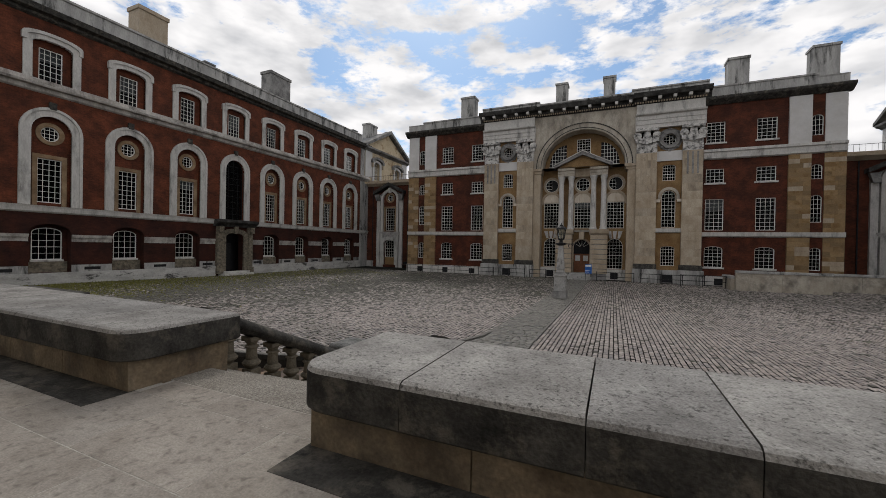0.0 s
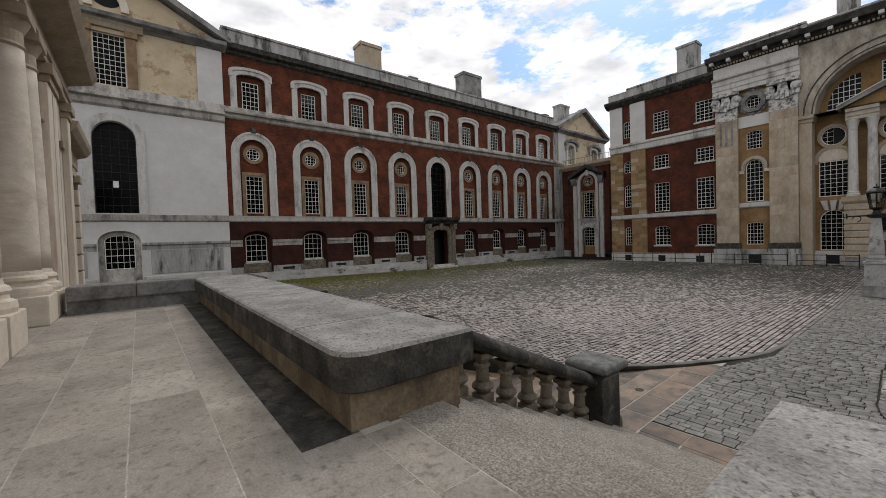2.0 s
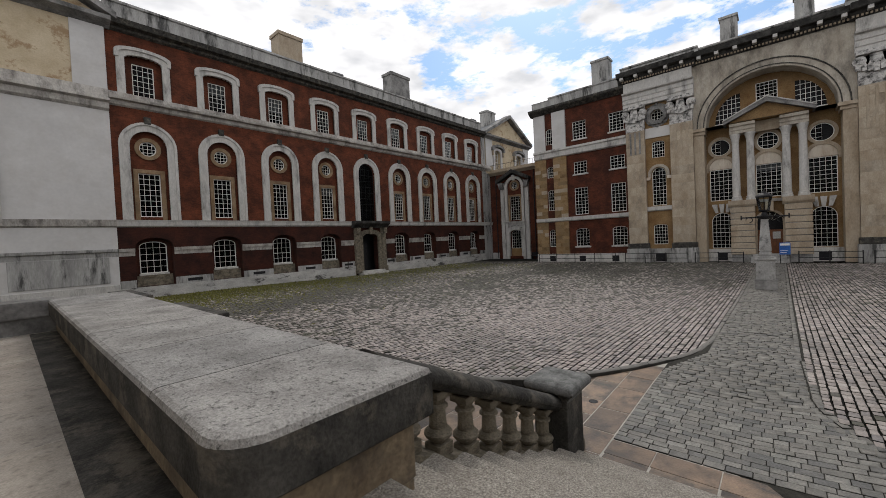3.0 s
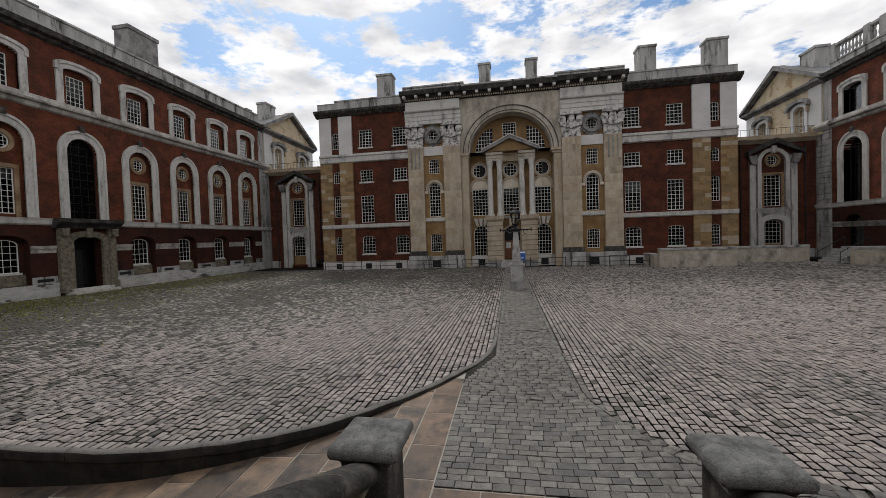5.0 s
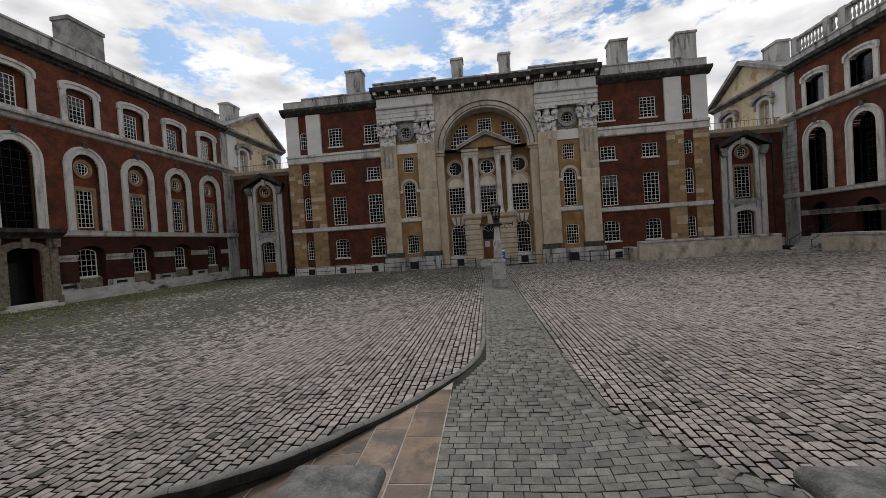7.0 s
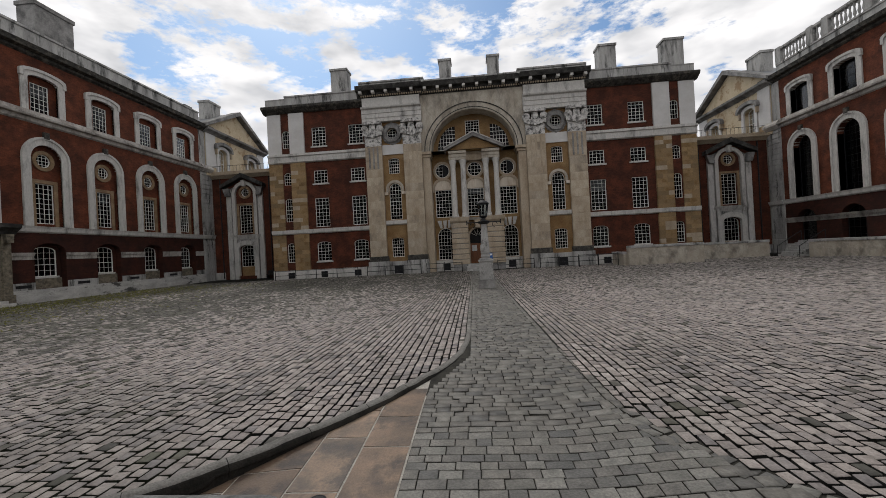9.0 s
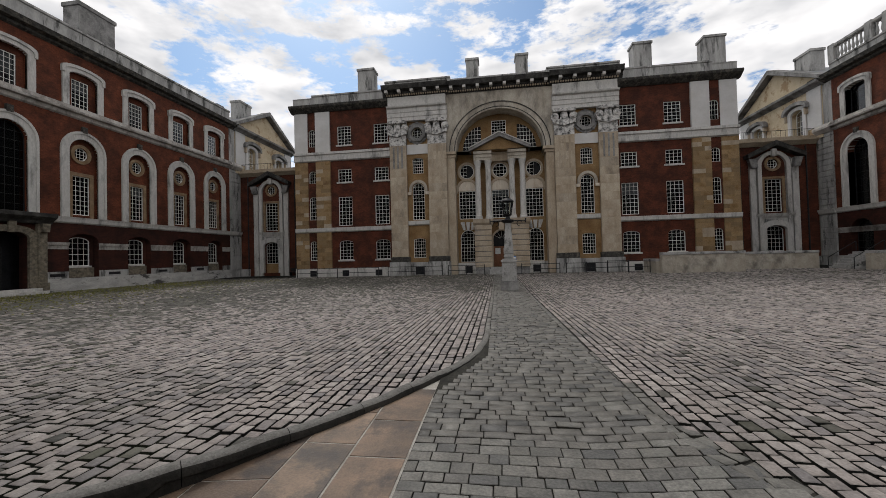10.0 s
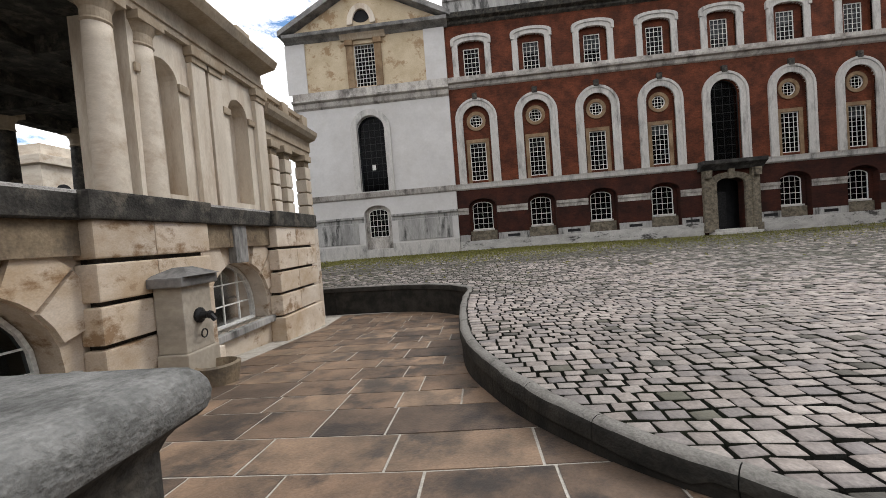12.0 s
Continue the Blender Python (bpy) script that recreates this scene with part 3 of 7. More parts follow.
    if hall:
        moulding("parapet", b, lo, hi, [(19.3, 0.12), (20.1, 0.12), (20.15, 0.2), (20.3, 0.2)], -0.3, M_GREY)
        moulding("top_rail", b, lo, hi, [(21.6, 0.12), (21.7, 0.2), (21.9, 0.2)], -0.28, M_GREY)
        bm = bmesh.new()
        lathe(bm, [(0.1, 0), (0.1, 0.12), (0.06, 0.16), (0.13, 0.45), (0.06, 0.95), (0.09, 1.1), (0.09, 1.3)], 8)
        me = part("baluster", bm, M_GREY)
        data = me.data
        bpy.data.objects.remove(me)
        a = lo
        k = 0
        while a < hi - 0.6:
            long = k % 2 == 0
            slab("pedestal", b, a, a + 0.7, 20.3, 22.0, -0.3, 0.22, M_GREY, bevel=0.03)
            w = 3.2 if long else 0.95
            cnt = 8 if long else 2
            for j in range(cnt):
                piece("baluster", data, b, Matrix.Translation((a + 0.7 + w * (j + 0.5) / cnt, 20.3, -0.05)) @ pose(0, 0, 0, -90, 0, 0))
            a += 0.7 + w
            k += 1
    else:
        moulding("parapet", b, lo, hi, [(19.3, 0.15), (20.45, 0.15), (20.5, 0.25), (20.66, 0.25)], -0.35, M_GREY, "stained stone parapet")
        # doorway
        bm = bmesh.new()
        band(bm, arch_line(door, 1.5, 0.42, 4.2, 0.62, 12), arch_line(door, 1.06, 0.42, 3.95, 0.45, 12), 0.0, 0.22)
        for s in (-1, 1):
            box(bm, door + s * 1.78 - 0.28, door + s * 1.78 + 0.28, 0.42, 5.0, 0.0, 0.32, 0.02)
            box(bm, door + s * 1.78 - 0.36, door + s * 1.78 + 0.36, 0.2, 0.75, 0.0, 0.42, 0.02)
        part("door_surround", bm, M_BAL, b, "weathered stone door surround with pilasters")
        slab("keystone", b, door - 0.22, door + 0.22, 4.3, 5.1, 0.2, 0.4, M_BAL, "carved keystone", 0.04)
        moulding("door_hood", b, door - 2.35, door + 2.35, [(5.0, 0.35), (5.2, 0.5), (5.45, 0.85), (5.72, 0.9)], 0.0, M_BLACK, "dark door hood on brackets")
        for s in (-1, 1):
            bm = bmesh.new()
            prism(bm, [(door + s * 1.8 - 0.2, 4.4), (door + s * 1.8 + 0.2, 4.4), (door + s * 1.8 + 0.24, 5.0), (door + s * 1.8 - 0.24, 5.0)], 0.3, 0.62)
            part("bracket", bm, M_BAL, b)
        slab("room_back", b, door - 1.2, door + 1.2, 0.0, 4.6, -1.7, -1.6, M_DARK)
        slab("door_leaf", b, door - 1.0, door + 0.0, 0.43, 3.3, -0.62, -0.52, M_IRON, "dark panelled door leaf", 0.02)
        for k in range(2):
            slab("step", b, door - 1.7 + 0.2 * k, door + 1.7 - 0.2 * k, 0.2 * k, 0.2 + 0.2 * k, 0.0, 1.0 - 0.35 * k, M_WHITE, bevel=0.02)
    # quoined corner strip, roof and the closed rest of the building
    q0, q1 = sorted((u(43.4), u(45.4)))
    wall("corner_pier", b, q0, q1, 0.0, 18.6, [], -0.7, 0.02, M_GREY, "rusticated stone corner pier")
    k = 0
    z = 0.95
    while z < 13.3:
        if not 5.0 < z < 5.75:
            slab("quoin_block", b, q0 + 0.06, q1 - 0.02, z, min(z + 0.52, 13.4), 0.02, 0.1, M_GREY, bevel=0.03)
        z += 0.58
    moulding("string_course", b, q0, q1, [(5.2, 0.1), (5.3, 0.2), (5.7, 0.3)], 0.0, M_WHITE)
    moulding("cornice_band", b, q0, q1, [(13.5, 0.1), (13.6, 0.2), (13.9, 0.46), (14.1, 0.46), (14.42, 0.2)], 0.0, M_BAND)
    moulding("cornice", b, q0, q1, [(18.58, 0.02), (18.7, 0.2), (18.95, 0.6), (19.3, 0.72)], -0.3, M_COPED)
    slab("roof", b, lo, hi, 19.2, 19.4, -14, -0.35, M_LEAD, "lead roof behind the parapet")
    slab("back_wall", b, lo, hi, 0.0, 19.2, -14.3, -14.0, M_BRICKD)
    # one long added black sheet in place of the shaded rooms
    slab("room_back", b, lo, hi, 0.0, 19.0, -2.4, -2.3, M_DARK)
    for e in (lo, hi - 0.3):
        slab("end_wall", b, e, e + 0.3, 0.0, 19.2, -14.0, -0.72, M_BRICKD)
    chim = ((14.7, 1.2, 24.2), (29.3, 1.55, 24.5)) if not hall else ()
    for y, h, top in chim:
        bm = bmesh.new()
        box(bm, y - h, y + h, 19.4, top - 0.35, -3.6, -2.0)
        box(bm, y - h - 0.1, y + h + 0.1, top - 0.35, top, -3.7, -1.9, 0.03)
        part("chimney", bm, M_BUFF if y < 20 else M_SOOT, b, "stained stone chimney stack")
    if not hall:
        for y in (19.2, 43.0):
            bm = bmesh.new()
            box(bm, y - 0.5, y + 0.5, 19.4, 21.2, -1.6, -0.8)
            box(bm, y - 0.6, y + 0.6, 21.2, 21.35, -1.7, -0.7, 0.02)
            part("roof_vent", bm, M_LEAD, b, "small dark roof vent")
    return b


long_range(-1)
long_range(1)


# ---- the pale end pavilion beside the brick range ----
def end_pavilion():
    b = thing("end_pavilion", basis((0, 1, 0), (1, 0, 0), (-RNG_X, 0, 0)), "pale stone end pavilion with pediment and dark arched window", "building")
    lo, hi, c = -12.93, 0.23, -6.53
    wall("wall", b, lo, hi, 0.0, 5.2, [Hole("arch", c, 1.15, 0.9, 4.6, 0.75)], -0.7, 0.12, M_CLEAN, "stained pale stone base storey")
    wall("recess", b, c - 1.15, c + 1.15, 0.9, 4.62, [Hole("arch", c, 0.84, 1.9, 4.3, 0.4)], -0.4, -0.2, M_BAND)
    sash(b, c, 1.92, 0.82, 4.28, 0.3, 5, 5, "arch", 0.38)
    for a0, a1 in ((lo, c - 1.2), (c + 1.2, hi)):
        moulding("impost", b, a0, a1, [(3.2, 0.14), (3.5, 0.16), (3.55, 0.28), (3.72, 0.3)], 0.1, M_GREY)
        slab("rusticated_panel", b, a0 + 0.5, a1 - 0.5, 1.45, 3.18, 0.12, 0.18, M_GREY, "streaked stone panel", 0.03)
        slab("plinth", b, a0, a1, 0.0, 1.3, 0.12, 0.28, M_WHITE, bevel=0.02)
    slab("plinth", b, c - 1.2, c + 1.2, 0.0, 0.9, 0.12, 0.27, M_WHITE)
    moulding("string_course", b, lo, hi, [(5.2, 0.14), (5.3, 0.24), (5.7, 0.32)], -0.1, M_BAND)
    wall("wall", b, lo, hi, 5.2, 13.2, [Hole("arch", c, 1.17, 5.8, 12.1, 1.17)], -0.7, 0.12, M_CLEAN, "smooth pale rendered wall")
    bm = bmesh.new()
    band(bm, arch_line(c, 1.69, 5.72, 10.93, 1.69, 16), arch_line(c, 1.17, 5.72, 10.93, 1.17, 16), 0.0, 0.24)
    part("arch_surround", bm, M_WHITE, b, "pale stone arch surround")
    dark_sash(b, c, 5.8, 1.17, 12.1, 0.3, 5, 11, "arch", 1.17)
    slab("room_back", b, c - 1.4, c + 1.4, 5.7, 12.3, -1.6, -1.5, M_DARK)
    slab("notice", b, c - 0.18, c + 0.12, 7.6, 8.05, -0.24, -0.22, M_PAINT, "small white notice on the window")
    moulding("cornice_band", b, lo, hi, [(13.0, 0.14), (13.15, 0.3), (13.5, 0.36), (13.6, 0.6), (13.75, 0.6), (13.8, 0.3), (14.42, 0.28)], -0.1, M_BAND)
    wall("wall", b, lo, hi, 13.2, 19.0, [Hole("rect", c, 0.87, 14.55, 18.05)], -0.7, 0.12, M_YELL, "cream stone attic wall with flaking patches")
    sash(b, c, 14.55, 0.87, 18.05, 0.1, 6, 10)
    for s in (-1, 1):
        slab("half_pilaster", b, c + s * 1.2 - 0.28, c + s * 1.2 + 0.28, 14.45, 17.9, 0.12, 0.3, M_TAN)
        bm = bmesh.new()
        box(bm, c + s * 1.2 - 0.36, c + s * 1.2 + 0.36, 17.9, 18.35, 0.1, 0.42, 0.05)
        part("capital", bm, M_TAN, b)
        e = c + s * 5.9
        slab("corner_strip", b, e - 0.85, e + 0.85, 14.42, 18.55, 0.12, 0.22, M_CLEAN)
    moulding("lintel", b, c - 1.9, c + 1.9, [(18.35, 0.3), (18.6, 0.4), (18.8, 0.55)], 0.1, M_BUFF)
    moulding("cornice", b, lo - 0.3, hi + 0.3, [(18.55, 0.16), (18.7, 0.35), (18.9, 0.8), (19.15, 0.85)], -0.3, M_SOOT)
    bm = bmesh.new()
    prism(bm, [(lo - 0.2, 19.15), (hi + 0.2, 19.15), (c, 22.6)], -0.3, 0.14)
    part("pediment", bm, M_YELL, b, "cream stone pediment face")
    for s in (-1, 1):
        bm = bmesh.new()
        e = lo - 0.6 if s < 0 else hi + 0.6
        prism(bm, [(e, 19.1), (e, 19.5), (c, 23.3), (c, 22.75)], -0.4, 0.85)
        part("raking_cornice", bm, M_SOOT, b)
    bm = bmesh.new()
    band(bm, [(c + 1.2 * math.cos(math.pi * i / 12), 19.6 + 1.65 * math.sin(math.pi * i / 12)) for i in range(13)], [(c + 0.75 * math.cos(math.pi * i / 12), 19.6 + 1.2 * math.sin(math.pi * i / 12)) for i in range(13)], 0.14, 0.34)
    part("oval_frame", bm, M_CREAM, b)
    bm = bmesh.new()
    prism(bm, [(c + 0.72 * math.cos(math.pi * i / 12), 20.25 + 0.5 * math.sin(math.pi * i / 12)) for i in range(24)], 0.142, 0.17)
    part("oval_pane", bm, M_DARK, b, "dark oval window")
    slab("roof", b, lo, hi, 19.0, 19.3, -14, -0.35, M_LEAD)
    for y in (lo,):
        slab("return_wall", b, y, y + 0.6, 0.0, 19.0, -14, -0.72, M_CLEAN)
    slab("back_wall", b, lo, hi, 0, 19, -14.3, -14, M_CREAM)
    slab("room_back", b, lo + 0.6, hi, 0.0, 19.0, -2.4, -2.3, M_DARK)
    return b


end_pavilion()


# ---- corner links with their aedicules, and the pedimented attics behind them ----
def corner_link(s):
    b = thing("corner_link", basis((1, 0, 0), (0, -1, 0), (0, 45.5, 0)) @ Matrix.Diagonal((1, 0.976, 1, 1)), "narrow brick link with a white pedimented window bay", "building", "corner links of the court")
    lo, hi = sorted((s * 22.3, s * 33.12))
    c = s * 28.85
    holes = [Hole("rect", c, 0.85, 5.9, 9.5), Hole("round", c, 0.55, 10.6, 11.7), Hole("arch", c, 1.0, 0.4, 4.4, 0.5)]
    wall("wall", b, lo, hi, 0.0, 13.2, holes, -0.7, 0.0, M_BRICKW, "dark red brick link wall")
    sash(b, c, 5.9, 0.85, 9.5, 0.2, 4, 9)
    sash(b, c, 10.6, 0.55, 11.7, 0.2, 4, 4, "round")
    sash(b, c, 1.6, 0.95, 4.35, 0.3, 5, 6, "arch", 0.48)
    slab("stone_apron", b, c - 1.0, c + 1.0, 0.4, 1.6, -0.5, -0.25, M_OCHRE, "ochre boarded apron")
    slab("room_back", b, c - 2, c + 2, 0, 13, -2.2, -2.1, M_DARK)
    bm = bmesh.new()
    band(bm, arch_line(c, 1.6, 0.0, 10.95, 1.6, 16), arch_line(c, 1.2, 0.0, 10.95, 1.2, 16), 0.0, 0.3)
    part("bay_surround", bm, M_WHITE, b, "white stone arched bay surround")
    bm = bmesh.new()
    band(bm, arch_line(c, 2.3, 0.0, 11.0, 1.2, 16), arch_line(c, 1.62, 0.0, 11.0, 1.6, 16), 0.0, 0.07)
    part("bay_backing", bm, M_SOOT, b, "dark stone behind the bay pilasters")
    bm = bmesh.new()
    band(bm, [(c - 1.12, 5.75), (c - 1.12, 9.75), (c + 1.12, 9.75), (c + 1.12, 5.75)], [(c - 0.85, 5.75), (c - 0.85, 9.5), (c + 0.85, 9.5), (c + 0.85, 5.75)], 0.0, 0.1)
    part("stone_frame", bm, M_TAN, b, "tan stone window frame")
    bm = bmesh.new()
    band(bm, ring_line(c, 11.15, 0.8, 24), ring_line(c, 11.15, 0.55, 24), 0.0, 0.1)
    part("round_frame", bm, M_TAN, b, "tan stone ring")
    for k in (-1, 1):
        slab("pilaster", b, c + k * 2.05 - 0.3, c + k * 2.05 + 0.3, 0.0, 11.6, 0.0, 0.26, M_WHITE, bevel=0.02)
        bm = bmesh.new()
        prism(bm, [(c + k * 2.0 - 0.3, 10.7), (c + k * 2.0 + 0.3, 10.7), (c + k * 2.2 + 0.4, 11.7), (c + k * 2.2 - 0.4, 11.7)], 0.2, 0.6)
        part("bracket", bm, M_SOOT, b)
        bm = bmesh.new()
        prism(bm, [(c + k * 2.75, 11.7), (c + k * 2.75, 12.15), (c, 13.55), (c, 13.0)], 0.0, 0.85)
        part("raking_cornice", bm, M_BLACK, b, "sooty pediment cornice")
    slab("bust", b, c - 0.25, c + 0.25, 11.9, 12.75, 0.1, 0.5, M_WHITE, "carved stone keystone", 0.12)
    moulding("sill", b, c - 1.9, c + 1.9, [(5.1, 0.1), (5.4, 0.3), (5.7, 0.42)], 0.0, M_WHITE)
    slab("infill", b, c - 1.15, c + 1.15, 4.75, 5.1, 0.0, 0.2, M_GREY)
    bm = bmesh.new()
    band(bm, arch_line(c, 1.5, 0.4, 4.1, 0.85, 12), arch_line(c, 1.0, 0.4, 3.9, 0.5, 12), 0.0, 0.34)
    part("door_surround", bm, M_WHITE, b)
    moulding("cornice_band", b, lo, hi, [(13.1, 0.1), (13.3, 0.3), (13.5, 0.55), (13.65, 0.55), (13.7, 0.2), (14.0, 0.2)], -0.1, M_BUFF)
    for e in (c - 3.2, c + 3.2):
        if lo < e < hi:
            bm = bmesh.new()
            tube(bm, (e, 0.1, 0.1), (e, 13.0, 0.1), 0.07, 8)
            for z in (3.0, 6.0, 9.0, 12.0):
                tube(bm, (e, z, 0.1), (e, z + 0.12, 0.1), 0.1, 8)
            part("drainpipe", bm, M_IRON, b, "black iron drainpipe")
    for e in (lo, hi):
        slab("plinth", b, max(lo, e - 1.2), min(hi, e + 1.2), 0, 0.95, 0.0, 0.12, M_GREY)
    slab("roof", b, lo, hi, 13.2, 13.4, -3.5, -0.2, M_LEAD)
    # thin iron rail on the balcony over the link
    bm = bmesh.new()
    tube(bm, (lo, 14.75, 0.1), (hi, 14.75, 0.1), 0.025)
    for i in range(24):
        a = lo + (hi - lo) * (i + 0.5) / 24
        tube(bm, (a, 14.0, 0.1), (a, 14.75, 0.1), 0.015)
    part("balcony_rail", bm, M_IRON, b, "thin black iron balcony rail")
    return b


def corner_pavilion(s):
    """The pedimented end of a long range, seen above the link wall."""
    if s < 0:
        b = thing("corner_pavilion", basis((0, 1, 0), (1, 0, 0), (-RNG_X, 0, 0)), "cream stone attic pavilion with stained pediment and hooded windows", "building", "corner pavilions of the court")
    else:
        b = thing("corner_pavilion", basis((0, -1, 0), (-1, 0, 0), (RNG_X, 0, 0)), "cream stone attic pavilion with stained pediment and hooded windows", "building", "corner pavilions of the court")
    m = -s * 51.05
    lo, hi = m - 6.6, m + 6.6
    ws = [m - 3.4, m + 3.1] if s < 0 else [m - 3.1, m + 3.4]
    holes = [Hole("arch", w, 0.85, 14.2, 17.1, 0.5) for w in ws]
    wall("base_wall", b, *((45.6, hi) if s < 0 else (lo, -45.6)), 0.0, 13.2, [], -0.7, 0.12, M_PALE)
    wall("attic_wall", b, lo, hi, 13.2, 19.0, holes, -0.7, 0.12, M_YELL, "cream stone attic wall")
    slab("room_back", b, lo + 0.4, hi - 0.4, 13.4, 18.8, -2.2, -2.1, M_DARK)
    for w in ws:
        sash(b, w, 14.2, 0.8, 17.05, 0.3, 3, 5, "arch", 0.45)
        bm = bmesh.new()
        band(bm, arch_line(w, 1.75, 16.9, 17.2, 0.75, 12), arch_line(w, 1.4, 16.9, 17.05, 0.5, 12), 0.12, 0.62)
        part("window_hood", bm, M_SOOT, b, "sooty arched window hood")
        bm = bmesh.new()
        band(bm, arch_line(w, 1.3, 13.9, 16.85, 0.62, 12), arch_line(w, 0.86, 13.9, 16.6, 0.5, 12), 0.12, 0.3)
        part("window_surround", bm, M_CLEAN, b)
        for k in (-1, 1):
            slab("hood_bracket", b, w + k * 1.45 - 0.14, w + k * 1.45 + 0.14, 16.2, 16.9, 0.12, 0.5, M_BUFF, bevel=0.05)
    for e in (lo + 0.9, hi - 0.9):
        slab("corner_strip", b, e - 0.9, e + 0.9, 14.42, 18.55, 0.124, 0.22, M_CLEAN)
    moulding("cornice", b, lo - 0.3, hi + 0.3, [(18.55, 0.16), (18.7, 0.35), (18.9, 0.8), (19.15, 0.85)], -0.3, M_SOOT)
    bm = bmesh.new()
    prism(bm, [(lo - 0.2, 19.15), (hi + 0.2, 19.15), (m, 22.6)], -0.3, 0.14)
    part("pediment", bm, M_YELL, b, "cream pediment with brown stains")
    for e in (lo - 0.6, hi + 0.6):
        bm = bmesh.new()
        prism(bm, [(e, 19.1), (e, 19.5), (m, 23.3), (m, 22.75)], -0.4, 0.85)
        part("raking_cornice", bm, M_SOOT, b)
        bm = bmesh.new()
        prism(bm, [(e, 19.3), (m, 23.1), (m, 22.8), (e, 19.0)], -13.0, -0.4)
        part("roof_slope", bm, M_LEAD, b, "lead roof slope")
    bm = bmesh.new()
    t = m - s * -1.4
    box(bm, t - 1.2, t + 1.2, 21.0, 24.0, -3.4, -2.0)
    box(bm, t - 1.3, t + 1.3, 24.0, 24.3, -3.5, -1.9, 0.03)
    part("chimney", bm, M_GREY, b)
    for e in (lo, hi - 0.5):
        slab("return_wall", b, e, e + 0.5, 13.2, 19.0, -13, -0.7, M_BRICKD)
    return b


corner_link(-1)
corner_link(1)
corner_pavilion(-1)
corner_pavilion(1)


# ---- the great west front ----
FRONT_Y = 39.9


def capital(b, c, b0, half, material):
    """A scrolled capital with volutes and leaf band."""
    bm = bmesh.new()
    box(bm, c - half, c + half, b0, b0 + 1.5, 0.3, 0.62)
    box(bm, c - half * 1.12, c + half * 1.12, b0 + 2.3, b0 + 2.65, 0.25, 0.95, 0.05)
    for s in (-1, 1):
        for r0, dep in ((0.40, 0.8), (0.26, 0.92), (0.13, 0.98)):
            prism(bm, [(c + s * half * 0.92 + r0 * math.cos(2 * math.pi * i / 12), b0 + 1.85 + r0 * math.sin(2 * math.pi * i / 12)) for i in range(12)], 0.35, dep)
    for i in range(7):
        a = c + half * (i - 3) / 3
        prism(bm, [(a - 0.14, b0 + 0.9 + 0.25 * abs(i - 3) / 3), (a + 0.14, b0 + 0.9 + 0.25 * abs(i - 3) / 3), (a + 0.16, b0 + 1.5), (a, b0 + 1.75), (a - 0.16, b0 + 1.5)], 0.6, 0.82)
    prism(bm, [(c - 0.4, b0 + 1.6), (c + 0.4, b0 + 1.6), (c + 0.3, b0 + 2.3), (c - 0.3, b0 + 2.3)], 0.5, 0.78)
    return part("capital", bm, material, b, "carved stone capital with volutes")


